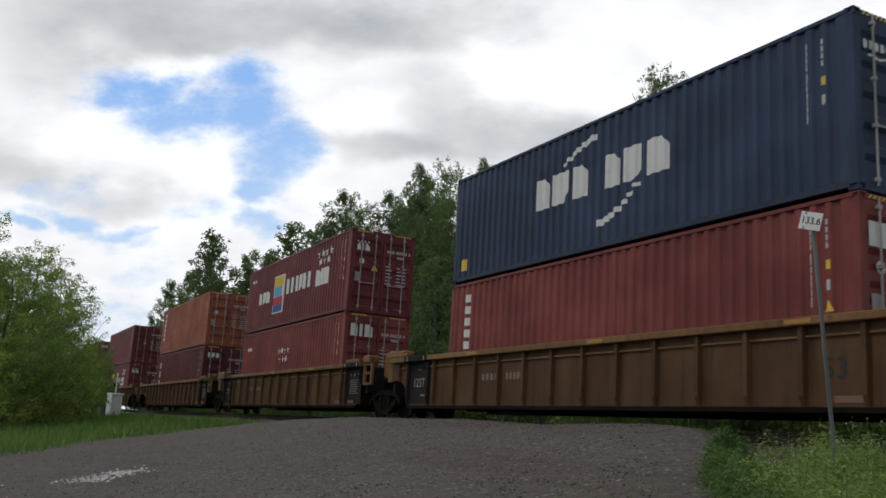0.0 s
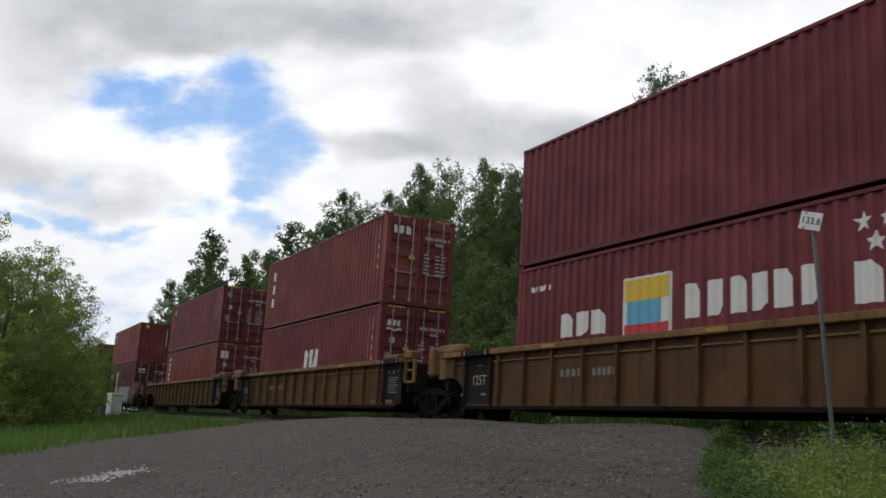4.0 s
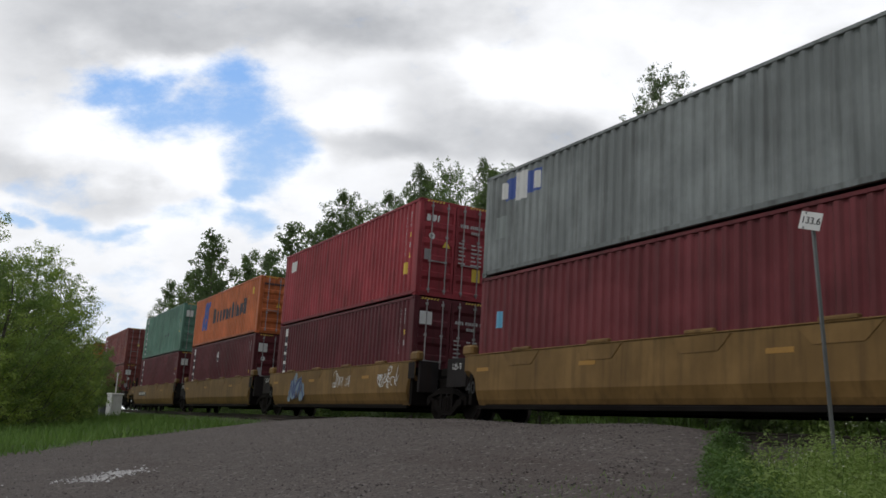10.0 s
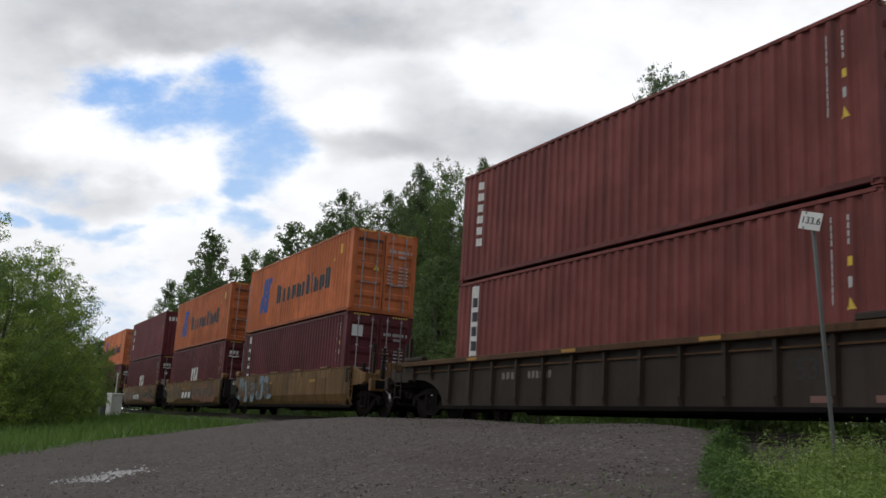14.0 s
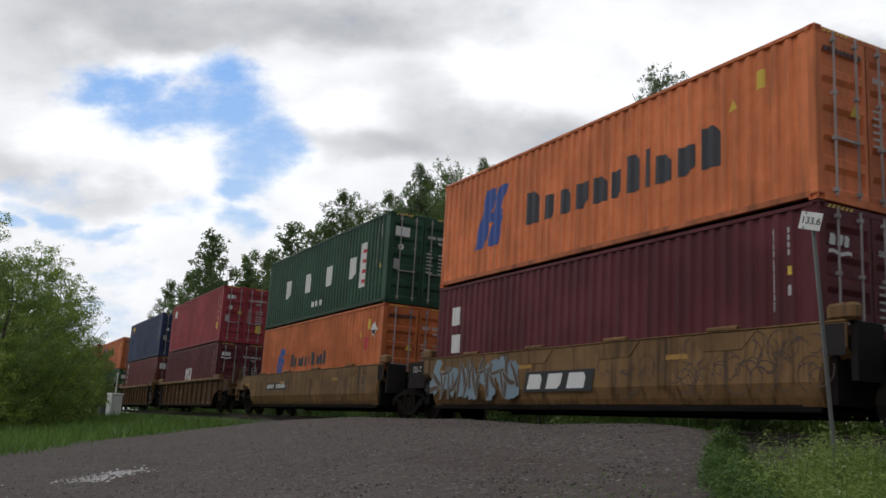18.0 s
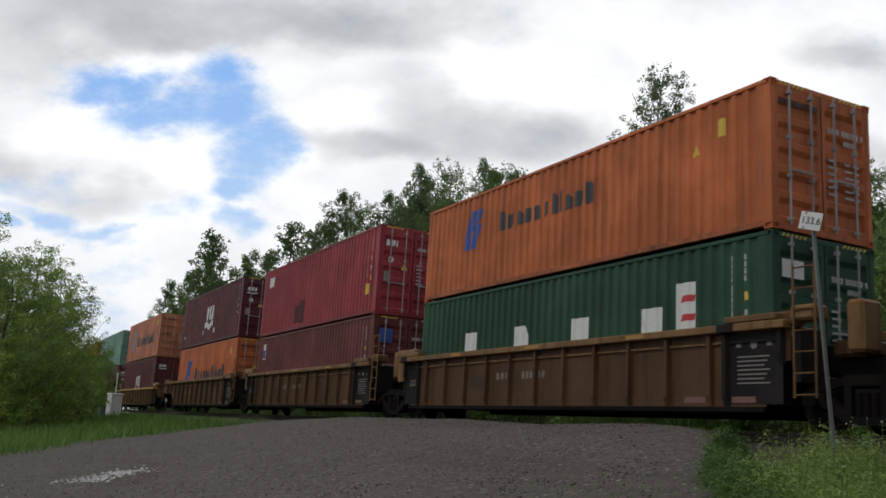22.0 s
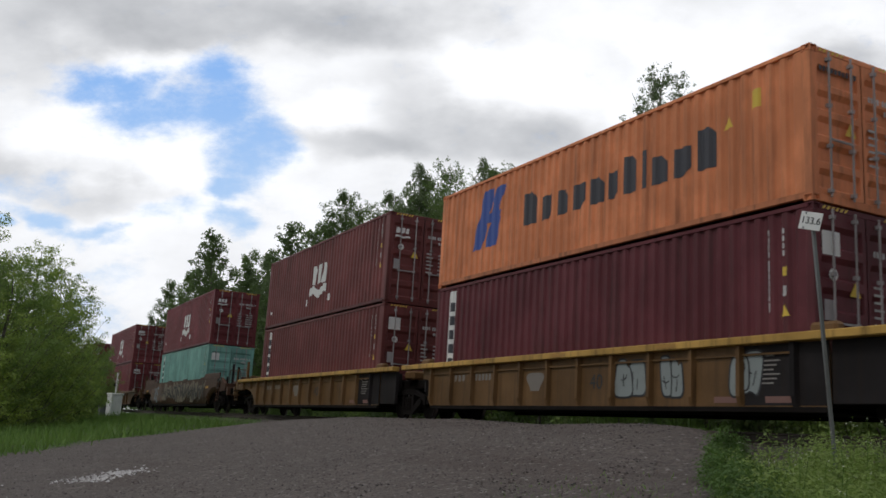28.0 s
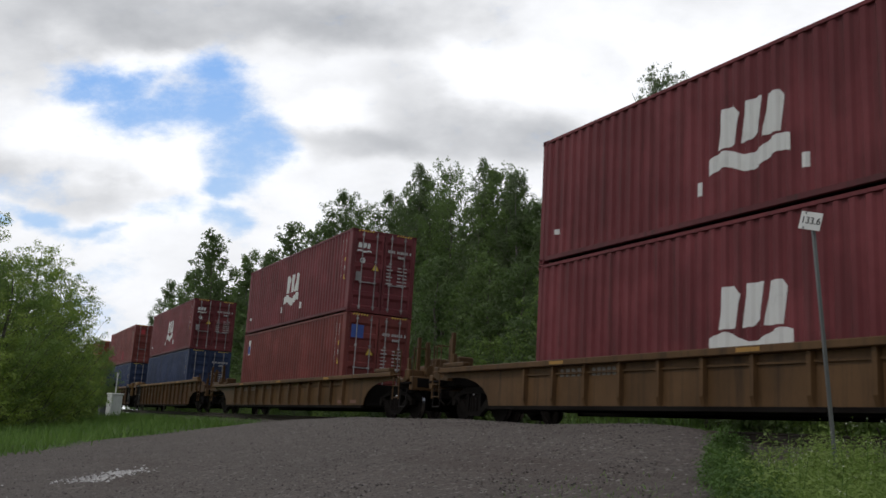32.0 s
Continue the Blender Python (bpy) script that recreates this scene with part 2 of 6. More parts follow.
PAINT = {
    "maroon": (0.178, 0.04, 0.046), "dark_maroon": (0.125, 0.029, 0.036), "red": (0.325, 0.046, 0.057), "brick": (0.218, 0.055, 0.049),
    "oxide": (0.16, 0.046, 0.044), "rust": (0.33, 0.105, 0.06), "orange": (0.56, 0.16, 0.057), "fresh_orange": (0.72, 0.215, 0.085), "light_orange": (0.76, 0.27, 0.12), "brown_maroon": (0.215, 0.062, 0.055), "pale_orange": (0.53, 0.195, 0.105), "navy": (0.035, 0.055, 0.105),
    "blue": (0.038, 0.056, 0.122), "green": (0.026, 0.078, 0.045), "mint": (0.13, 0.262, 0.2), "teal": (0.21, 0.42, 0.37),
    "sage": (0.2, 0.36, 0.28), "grey": (0.25, 0.272, 0.268),
    "car_stained": (0.2, 0.112, 0.046), "car_yellow": (0.212, 0.125, 0.043), "car_tan": (0.21, 0.115, 0.045), "car_brown": (0.1, 0.05, 0.022), "car_rust": (0.085, 0.04, 0.024), "car_dark": (0.04, 0.03, 0.024),
    "car_umber": (0.115, 0.062, 0.026), "car_gold": (0.47, 0.28, 0.07), "car_ochre": (0.15, 0.081, 0.031),
}


def steel(colour):
    dirty = {"car_yellow": 0.45, "car_ochre": 0.5, "car_stained": 0.95}.get(colour, 0.7) if colour.startswith("car") else 0.42
    return painted_steel(colour + "_paint", PAINT[colour], 0.52, dirty, 0.9 if colour == "car_stained" else 0.5 if colour.startswith("car") else 0.22, (0.032, 0.02, 0.012) if colour.startswith("car") else (0.035, 0.03, 0.026), 0.2)


# ---- mesh helpers ----
def mesh_of(verts, faces, name="part"):
    me = bpy.data.meshes.new(name)
    me.from_pydata([tuple(v) for v in verts], [], faces)
    me.update()
    return me


def quads_mesh(quads, name="leaves"):
    """A mesh of loose quads from an array n x 4 x 3."""
    n = len(quads)
    me = bpy.data.meshes.new(name)
    me.vertices.add(n * 4)
    me.vertices.foreach_set("co", np.ascontiguousarray(quads, dtype=np.float32).ravel())
    me.loops.add(n * 4)
    me.loops.foreach_set("vertex_index", np.arange(n * 4, dtype=np.int32))
    me.polygons.add(n)
    me.polygons.foreach_set("loop_start", np.arange(0, n * 4, 4, dtype=np.int32))
    me.update(calc_edges=True)
    me.validate()
    return me


def box_data(x0, x1, y0, y1, z0, z1):
    v = [(x0, y0, z0), (x1, y0, z0), (x1, y1, z0), (x0, y1, z0), (x0, y0, z1), (x1, y0, z1), (x1, y1, z1), (x0, y1, z1)]
    f = [(0, 3, 2, 1), (4, 5, 6, 7), (0, 1, 5, 4), (1, 2, 6, 5), (2, 3, 7, 6), (3, 0, 4, 7)]
    return v, f


def join_data(pieces):
    verts, faces = [], []
    for v, f in pieces:
        o = len(verts)
        verts += v
        faces += [tuple(i + o for i in q) for q in f]
    return verts, faces


def bevel_box(x0, x1, y0, y1, z0, z1, r=0.012):
    """A box with chamfered edges."""
    bm = bmesh.new()
    v, f = box_data(x0, x1, y0, y1, z0, z1)
    vs = [bm.verts.new(p) for p in v]
    for q in f:
        bm.faces.new([vs[i] for i in q])
    bmesh.ops.bevel(bm, geom=bm.edges[:], offset=r, segments=1, affect="EDGES")
    me = bpy.data.meshes.new("part")
    bm.to_mesh(me)
    bm.free()
    return me


def tube_data(points, radii, sides=8):
    """A tapered tube through points."""
    verts, faces = [], []
    pts = [Vector(p) for p in points]
    for i, p in enumerate(pts):
        d = (pts[min(i + 1, len(pts) - 1)] - pts[max(i - 1, 0)]).normalized()
        a = d.orthogonal().normalized()
        b = d.cross(a)
        for k in range(sides):
            t = 2 * math.pi * k / sides
            verts.append(tuple(p + (math.cos(t) * a + math.sin(t) * b) * float(radii[i])))
    for i in range(len(pts) - 1):
        for k in range(sides):
            q = (k + 1) % sides
            faces.append((i * sides + k, i * sides + q, (i + 1) * sides + q, (i + 1) * sides + k))
    faces.append(tuple(reversed(range(sides))))
    faces.append(tuple(range((len(pts) - 1) * sides, len(pts) * sides)))
    return verts, faces


def part(name, me, material, parent=None, label="", smooth=False, at=None):
    """Links a mesh as one object under a thing or part."""
    if not me.materials:
        me.materials.append(material)
    if smooth:
        me.shade_smooth()
    ob = new(name, me)
    if me.materials[0] != material:
        ob.material_slots[0].link = "OBJECT"
        ob.material_slots[0].material = material
    if parent is not None:
        ob.parent = parent
    if at is not None:
        ob.matrix_basis = at
    if label:
        tagged(ob, label)
    return ob


CACHE = {}


def cached(key, make):
    if key not in CACHE:
        CACHE[key] = make()
    return CACHE[key]


def text_mesh(body, size):
    def make():
        cu = bpy.data.curves.new("text", "FONT")
        cu.body, cu.size, cu.align_x, cu.align_y = body, size, "CENTER", "CENTER"
        cu.extrude = 0.001
        ob = new("text_tmp", cu)
        bpy.context.view_layer.update()
        me = bpy.data.meshes.new_from_object(ob.evaluated_get(bpy.context.evaluated_depsgraph_get()))
        bpy.data.objects.remove(ob)
        return me
    return cached(("text", body, size), make)


# ---- sky backdrop: a far shell with drifting broken cloud ----
def sky_material():
    m = bpy.data.materials.new("cloudy_sky")
    m.use_nodes = True
    nt = m.node_tree
    nt.nodes.clear()
    out, em = nt.nodes.new("ShaderNodeOutputMaterial"), nt.nodes.new("ShaderNodeEmission")
    co = nt.nodes.new("ShaderNodeTexCoord").outputs["Object"]
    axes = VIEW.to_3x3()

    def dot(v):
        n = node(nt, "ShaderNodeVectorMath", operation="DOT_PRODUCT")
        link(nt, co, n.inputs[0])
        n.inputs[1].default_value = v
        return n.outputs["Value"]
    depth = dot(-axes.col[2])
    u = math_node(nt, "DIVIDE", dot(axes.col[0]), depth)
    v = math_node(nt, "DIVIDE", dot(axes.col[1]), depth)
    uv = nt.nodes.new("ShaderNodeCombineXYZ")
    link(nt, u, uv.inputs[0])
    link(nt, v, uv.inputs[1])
    flat = node(nt, "ShaderNodeVectorMath", operation="MULTIPLY")   # clouds are wider than tall
    link(nt, uv.outputs[0], flat.inputs[0])
    flat.inputs[1].default_value = (1.0, 1.7, 1.0)
    n1 = noise_node(nt, flat.outputs[0], 7.5, 8, 0.52)
    n3 = noise_node(nt, flat.outputs[0], 17.0, 9, 0.66).outputs["Fac"]
    shake = node(nt, "ShaderNodeVectorMath", operation="MULTIPLY_ADD")
    link(nt, n1.outputs["Color"], shake.inputs[0])
    shake.inputs[1].default_value = (0.13, 0.10, 0.0)
    shake.inputs[2].default_value = (-0.065, -0.05, 0.0)
    warped = node(nt, "ShaderNodeVectorMath", operation="ADD")
    link(nt, uv.outputs[0], warped.inputs[0])
    link(nt, shake.outputs[0], warped.inputs[1])

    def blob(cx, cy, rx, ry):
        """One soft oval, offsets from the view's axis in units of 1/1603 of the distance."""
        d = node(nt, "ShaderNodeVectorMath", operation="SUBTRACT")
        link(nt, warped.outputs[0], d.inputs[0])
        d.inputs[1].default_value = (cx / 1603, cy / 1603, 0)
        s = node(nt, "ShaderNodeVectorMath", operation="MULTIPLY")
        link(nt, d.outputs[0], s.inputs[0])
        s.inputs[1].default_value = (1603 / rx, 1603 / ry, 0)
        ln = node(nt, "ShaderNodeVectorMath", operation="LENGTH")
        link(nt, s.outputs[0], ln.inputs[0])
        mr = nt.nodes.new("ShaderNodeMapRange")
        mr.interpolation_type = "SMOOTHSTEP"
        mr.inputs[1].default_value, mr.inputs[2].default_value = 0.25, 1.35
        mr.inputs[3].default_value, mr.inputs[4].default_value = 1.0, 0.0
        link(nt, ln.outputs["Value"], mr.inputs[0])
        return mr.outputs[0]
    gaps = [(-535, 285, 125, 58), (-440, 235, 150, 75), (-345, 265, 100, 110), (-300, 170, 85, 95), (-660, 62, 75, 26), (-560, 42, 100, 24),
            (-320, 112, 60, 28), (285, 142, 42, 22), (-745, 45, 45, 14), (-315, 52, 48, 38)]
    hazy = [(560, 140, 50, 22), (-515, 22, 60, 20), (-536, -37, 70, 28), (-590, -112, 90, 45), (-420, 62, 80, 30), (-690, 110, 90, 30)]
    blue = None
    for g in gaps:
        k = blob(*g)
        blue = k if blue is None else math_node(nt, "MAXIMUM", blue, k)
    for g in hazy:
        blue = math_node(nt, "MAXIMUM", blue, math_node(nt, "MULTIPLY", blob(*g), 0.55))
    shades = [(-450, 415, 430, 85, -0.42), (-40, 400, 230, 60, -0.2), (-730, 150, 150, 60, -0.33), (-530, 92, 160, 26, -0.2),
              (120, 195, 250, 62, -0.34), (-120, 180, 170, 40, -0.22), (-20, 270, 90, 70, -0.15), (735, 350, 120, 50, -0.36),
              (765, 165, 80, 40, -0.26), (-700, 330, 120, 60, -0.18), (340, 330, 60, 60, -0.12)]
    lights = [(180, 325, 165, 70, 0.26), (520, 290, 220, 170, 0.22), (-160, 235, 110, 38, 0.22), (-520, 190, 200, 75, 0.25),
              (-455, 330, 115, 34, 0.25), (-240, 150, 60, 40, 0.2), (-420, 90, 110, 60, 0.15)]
    tone = math_node(nt, "MULTIPLY_ADD", n1.outputs["Fac"], 0.5, 0.7)
    tone = math_node(nt, "MULTIPLY_ADD", n3, 0.14, math_node(nt, "ADD", tone, -0.07))
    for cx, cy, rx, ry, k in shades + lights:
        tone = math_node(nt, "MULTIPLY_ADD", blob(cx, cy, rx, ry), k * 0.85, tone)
    tone = math_node(nt, "MAXIMUM", math_node(nt, "MINIMUM", tone, 1.06), 0.3)
    cloud = mix_colour(nt, ramp(nt, tone, 0.35, 0.85), (0.9, 0.935, 1.0), (0.98, 0.995, 1.03))
    vec = node(nt, "ShaderNodeVectorMath", operation="SCALE")
    link(nt, cloud, vec.inputs[0])
    link(nt, tone, vec.inputs["Scale"])
    mask = ramp(nt, math_node(nt, "ADD", blue, math_node(nt, "MULTIPLY_ADD", n3, -1.7, 0.85)), 0.1, 1.15)
    high = ramp(nt, v, -0.05, 0.25)
    azure = mix_colour(nt, high, (0.5, 0.68, 0.93), (0.25, 0.47, 0.89))
    link(nt, mix_colour(nt, mask, vec.outputs[0], azure), em.inputs["Color"])
    em.inputs["Strength"].default_value = 1.0
    link(nt, em.outputs[0], out.inputs["Surface"])
    return m


def build_sky():
    verts, faces, r = [], [], 1800.0
    az = [radians(152.8 - 50 + 100 * i / 40) for i in range(41)]
    el = [radians(-5 + 46 * j / 24) for j in range(25)]
    for e in el:
        for a in az:
            verts.append((r * math.cos(e) * math.cos(a), r * math.cos(e) * math.sin(a), r * math.sin(e)))
    for j in range(24):
        for i in range(40):
            a = j * 41 + i
            faces.append((a, a + 1, a + 42, a + 41))
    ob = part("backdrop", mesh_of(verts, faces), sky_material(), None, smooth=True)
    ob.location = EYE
    return tagged(ob, "broken white and grey cloud with blue gaps", "sky", kind="structure")


backdrop = build_sky()


# ---- ground ----
def smooth(a, b, x):
    t = min(1.0, max(0.0, (x - a) / (b - a)))
    return t * t * (3 - 2 * t)


def ground_z(x, y):
    """Height of the ground: a lot that rises to the crossing, verges a little lower."""
    low = -1.25 + 0.66 * smooth(0.5, 8.6, y)
    bed = smooth(10.0, 11.0, y) * (1 - smooth(13.8, 15.4, y))
    low = low + 0.36 * bed - 0.15 * smooth(14, 17, y)
    up = -1.25 + 1.2 * smooth(0.5, 8.8, y)
    up = up - 0.04 * smooth(10.2, 11.0, y) - 0.6 * smooth(14.5, 20, y)
    left = smooth(-24.5, -19.0, x + 0.5 * (9 - y) * (y < 9))
    edge = -1.05 * y + 0.25
    right = 1 - smooth(edge - 0.5, edge + 1.1, x)
    k = left * right
    z = low + (up - low) * k
    if y > 20:
        z += 0.6 * smooth(20, 40, y)
    z += 0.05 * noise.noise((x * 0.35, y * 0.35, 0.0)) + 0.02 * noise.noise((x * 1.3, y * 1.3, 4.0))
    far = max(0.0, math.hypot(x + 20, y - 5) - 150)
    return z - 0.002 * min(far, 400)


def build_ground():
    xs = sorted(set([round(v, 2) for v in np.concatenate([np.linspace(-2500, -260, 12), np.linspace(-240, -62, 40), np.arange(-60, 4, 0.5), np.linspace(5, 60, 18), np.linspace(100, 2500, 10)])]))
    ys = sorted(set([round(v, 2) for v in np.concatenate([np.linspace(-2500, -40, 12), np.linspace(-30, -2, 12), np.arange(-1, 18, 0.4), np.linspace(18.5, 60, 28), np.linspace(90, 2500, 12)])]))
    verts = [(x, y, ground_z(x, y)) for y in ys for x in xs]
    n = len(xs)
    faces = [(j * n + i, j * n + i + 1, (j + 1) * n + i + 1, (j + 1) * n + i) for j in range(len(ys) - 1) for i in range(n - 1)]
    ob = part("ground", mesh_of(verts, faces), ground_material(), None, smooth=True)
    tagged(ob, "grey gravel lot rising to the crossing, grassy verges", "ground", kind="structure")


build_ground()


def build_track():
    prof = [(-0.07, -0.17), (0.07, -0.17), (0.07, -0.155), (0.012, -0.13), (0.012, -0.045), (0.036, -0.03), (0.036, -0.004), (0.03, 0.0),
            (-0.03, 0.0), (-0.036, -0.004), (-0.036, -0.03), (-0.012, -0.045), (-0.012, -0.13), (-0.07, -0.155)]
    n = len(prof)
    verts = [(x, y, z) for x in (-400.0, 120.0) for y, z in prof]
    faces = [(i, (i + 1) % n, n + (i + 1) % n, n + i) for i in range(n)] + [tuple(reversed(range(n))), tuple(range(n, 2 * n))]
    me = mesh_of(verts, faces)
    for s in (-1, 1):
        ob = part("rail", me, RAIL_STEEL, None, at=pose(0, TRACK_Y + s * 0.753, 0))
        tagged(ob, "worn steel running rail with bright top", "rail", "rails of the track", "structure")
    sleeper = bevel_box(-0.11, 0.11, -1.3, 1.3, -0.34, -0.175, 0.012)
    rng = random.Random(5)
    bed = new("sleepers", None)
    tagged(bed, "dark creosoted timber sleepers under the rails", "sleepers", kind="structure")
    for i in range(110):
        part("sleeper", sleeper, TIMBER, bed, at=pose(-50 + i * 0.52, TRACK_Y + rng.uniform(-0.04, 0.04), rng.uniform(-0.01, 0.01), 0, 0, rng.uniform(-1, 1)))


build_track()


def crossing_planks():
    bed = new("crossing_planks", None)
    rng = random.Random(15)
    for y0, y1 in ((11.2, 11.55), (11.75, 12.1), (12.2, 12.55), (12.65, 13.0), (13.25, 13.6)):
        for xa, xb in ((-25.0, -20.5), (-20.48, -16.0), (-15.98, -11.3)):
            part("plank", bevel_box(xa, xb + rng.uniform(-0.04, 0.02), y0, y1, -0.22, 0.0 + rng.uniform(-0.012, 0.006), 0.015), TIMBER, bed)
    tagged(bed, "dark oily timber planks of the level crossing", "planks", kind="structure")


crossing_planks()


# ---- stones, grass and weeds ----
def pebbles(count, place, lo, hi, seed):
    rng = np.random.default_rng(seed)
    verts, faces = [], []
    base = [(1, 0, 0), (-0.5, 0.85, 0), (-0.5, -0.85, 0), (0, 0, 0.8), (0.3, 0.5, 0.5)]
    tri = [(0, 1, 4), (0, 4, 3), (4, 1, 3), (1, 2, 3), (2, 0, 3)]
    for _ in range(count):
        x, y = place(rng)
        s, a = lo + (hi - lo) * rng.random() ** 2.5, rng.random() * 6.28
        c, d = math.cos(a), math.sin(a)
        z = ground_z(x, y) - 0.1 * s
        o = len(verts)
        for bx, by, bz in base:
            j = rng.uniform(0.7, 1.25)
            verts.append((x + s * j * (bx * c - by * d), y + s * j * (bx * d + by * c), z + s * j * bz * 0.9))
        faces += [tuple(i + o for i in t) for t in tri]
    return mesh_of(verts, faces)


def in_lot(rng):
    while True:
        d, a = 6.5 + 24 * rng.random() ** 1.3, radians(rng.uniform(45, 91))
        x, y = -d * math.sin(a), d * math.cos(a)
        if y < 10.2 and x + 1.05 * y < -0.5 and -x - 1.55 * y < 18.8:
            return x, y


tagged(part("loose_stones", pebbles(24000, in_lot, 0.005, 0.021, 1), CHIPS), "scattered grey gravel stones on the lot", "gravel", kind="stuff")


def pale_patch(rng):
    t = rng.normal(0, 0.28)
    return -13.5 - t + rng.normal(0, 0.2), 1.92 + t + rng.normal(0, 0.17)


tagged(part("crushed_stone_patch", pebbles(480, pale_patch, 0.012, 0.04, 2), PALE_STONE), "patch of pale crushed stone in the gravel", "gravel", kind="stuff")


def blades(count, place, h_lo, h_hi, w, seed, lean=0.35):
    rng = np.random.default_rng(seed)
    q = np.empty((count, 4, 3))
    for i in range(count):
        x, y = place(rng)
        z = ground_z(x, y) - 0.02
        h, a = rng.uniform(h_lo, h_hi), rng.random() * 6.28
        dx, dy = math.cos(a) * w / 2, math.sin(a) * w / 2
        lx, ly = rng.normal(0, lean * h, 2)
        q[i] = ((x - dx, y - dy, z), (x + dx, y + dy, z), (x + dx * 0.3 + lx, y + dy * 0.3 + ly, z + h), (x - dx * 0.3 + lx, y - dy * 0.3 + ly, z + h))
    return quads_mesh(q, "grass")


def weeds_place(rng):
    while True:
        y = rng.uniform(3.4, 7.9)
        x = rng.uniform(-1.05 * y + 0.1, -0.5 * y)
        if x + 1.05 * y > 0.35 + 0.3 * math.sin(y * 2.1) + 0.9 * max(0.0, y - 6.4):
            return x, y


def west_place(rng):
    while True:
        x, y = -19 - 70 * rng.random() ** 1.6, rng.uniform(-1, 10.0)
        if -x - 1.55 * y > 18.9 + rng.normal(0, 0.6):
            return x, y


def north_place(rng):
    return rng.uniform(-75, -6), 15.0 + 6 * rng.random() ** 1.5


def bank_place(rng):
    x = rng.choice([rng.uniform(-11.5, -5), rng.uniform(-60, -29)])
    return x, rng.uniform(10.0, 10.9)


tagged(part("grass_verge", blades(15000, west_place, 0.12, 0.42, 0.035, 3), GRASS), "long green grass along the verge", "grass", kind="stuff")
tagged(part("weed_grass", blades(9000, weeds_place, 0.06, 0.22, 0.008, 4, 0.3), LEAF_FERN), "tall bright green grass round the milepost", "grass", kind="stuff")
tagged(part("trackside_grass", blades(12000, north_place, 0.25, 0.8, 0.05, 6), GRASS), "grass growing beyond the track", "grass", kind="stuff")
tagged(part("ballast_grass", blades(1500, bank_place, 0.04, 0.12, 0.012, 7), GRASS), "thin grass on the ballast edge", "grass", kind="stuff")


def facets_mesh(facets, name="leaves"):
    """A mesh of loose triangles from an array n x 3 x 3."""
    n = len(facets)
    me = bpy.data.meshes.new(name)
    me.vertices.add(n * 3)
    me.vertices.foreach_set("co", np.ascontiguousarray(facets, dtype=np.float32).ravel())
    me.loops.add(n * 3)
    me.loops.foreach_set("vertex_index", np.arange(n * 3, dtype=np.int32))
    me.polygons.add(n)
    me.polygons.foreach_set("loop_start", np.arange(0, n * 3, 3, dtype=np.int32))
    me.update(calc_edges=True)
    me.validate()
    return me


def unit(v):
    return v / (np.linalg.norm(v, axis=-1, keepdims=True) + 1e-9)


def leaf_facets(rng, at, facing, size):
    """Pointed leaves at those places, each turned roughly to its facing."""
    n = unit(facing)
    a = unit(np.cross(n, rng.normal(size=n.shape)))
    b = np.cross(n, a)
    s = (size * rng.uniform(0.6, 1.4, len(at)))[:, None]
    return np.stack([at + a * s * 1.15, at - a * s * 0.7 + b * s * 0.62, at - a * s * 0.7 - b * s * 0.62], axis=1)


def weed_leaves():
    """Rounded ferny clumps by the road, paler feathery weeds with seed stems round the post."""
    rng = np.random.default_rng(8)
    sets, heads, stems = {"dark": [], "pale": []}, [], []
    for _ in range(450):
        x, y = weeds_place(rng)
        fern = x + 1.05 * y < 0.75 + rng.normal(0, 0.2)
        z, h = ground_z(x, y), rng.uniform(0.2, 0.34) * (0.6 if y > 5.6 else 1.0) if fern else rng.uniform(0.28, 0.46) + 0.12 * max(0.0, y - 5.4)
        n = int(rng.uniform(330, 480)) if fern else int(rng.uniform(200, 380))
        d = unit(rng.normal(size=(n, 3)))
        d[:, 2] = np.abs(d[:, 2])
        k = rng.random(n) ** 0.35
        wide = rng.uniform(0.14, 0.24)
        at = np.array([x, y, z]) + d * k[:, None] * np.array([wide, wide, h])
        sets["dark" if fern else "pale"].append(np.concatenate([at, d], axis=1))
        if rng.random() < (0.04 if fern else 0.2):
            top = np.array([x + rng.normal(0, 0.05), y + rng.normal(0, 0.05), z + h + rng.uniform(0.03, 0.14)])
            stems.append(tube_data([(x, y, z), tuple(top)], [0.004, 0.002], 3))
            m = int(rng.uniform(6, 14))
            heads.append(top + np.c_[rng.normal(0, 0.018, m), rng.normal(0, 0.018, m), rng.uniform(-0.06, 0.02, m)])

    def foliage(rows, size):
        rows = np.concatenate(rows)
        facing = 0.8 * rows[:, 3:] + np.array([0, 0, 0.6]) + 0.5 * rng.normal(size=(len(rows), 3))
        return facets_mesh(leaf_facets(rng, rows[:, :3], facing, size))
    tagged(part("leafy_weeds", foliage(sets["dark"], 0.013), LEAF_FERN), "deep green ferny weeds beside the road", "weeds", kind="stuff")
    tagged(part("pale_weeds", foliage(sets["pale"], 0.0135), LEAF_LIME), "pale yellow-green weeds round the milepost", "weeds", kind="stuff")
    tagged(part("seed_stems", mesh_of(*join_data(stems)), GRASS), "thin stalks standing above the weeds", "weeds", kind="stuff")
    tagged(part("weed_flowers", facets_mesh(leaf_facets(rng, np.concatenate(heads), np.array([0, 0, 1.0]) + 0.4 * rng.normal(size=(len(np.concatenate(heads)), 3)), 0.007)), FLOWER), "small pale seed heads above the weeds", "weeds", kind="stuff")


weed_leaves()


def lot_tuft(rng):
    return -5.7 + rng.normal(0, 0.5), 4.25 + rng.normal(0, 0.35)


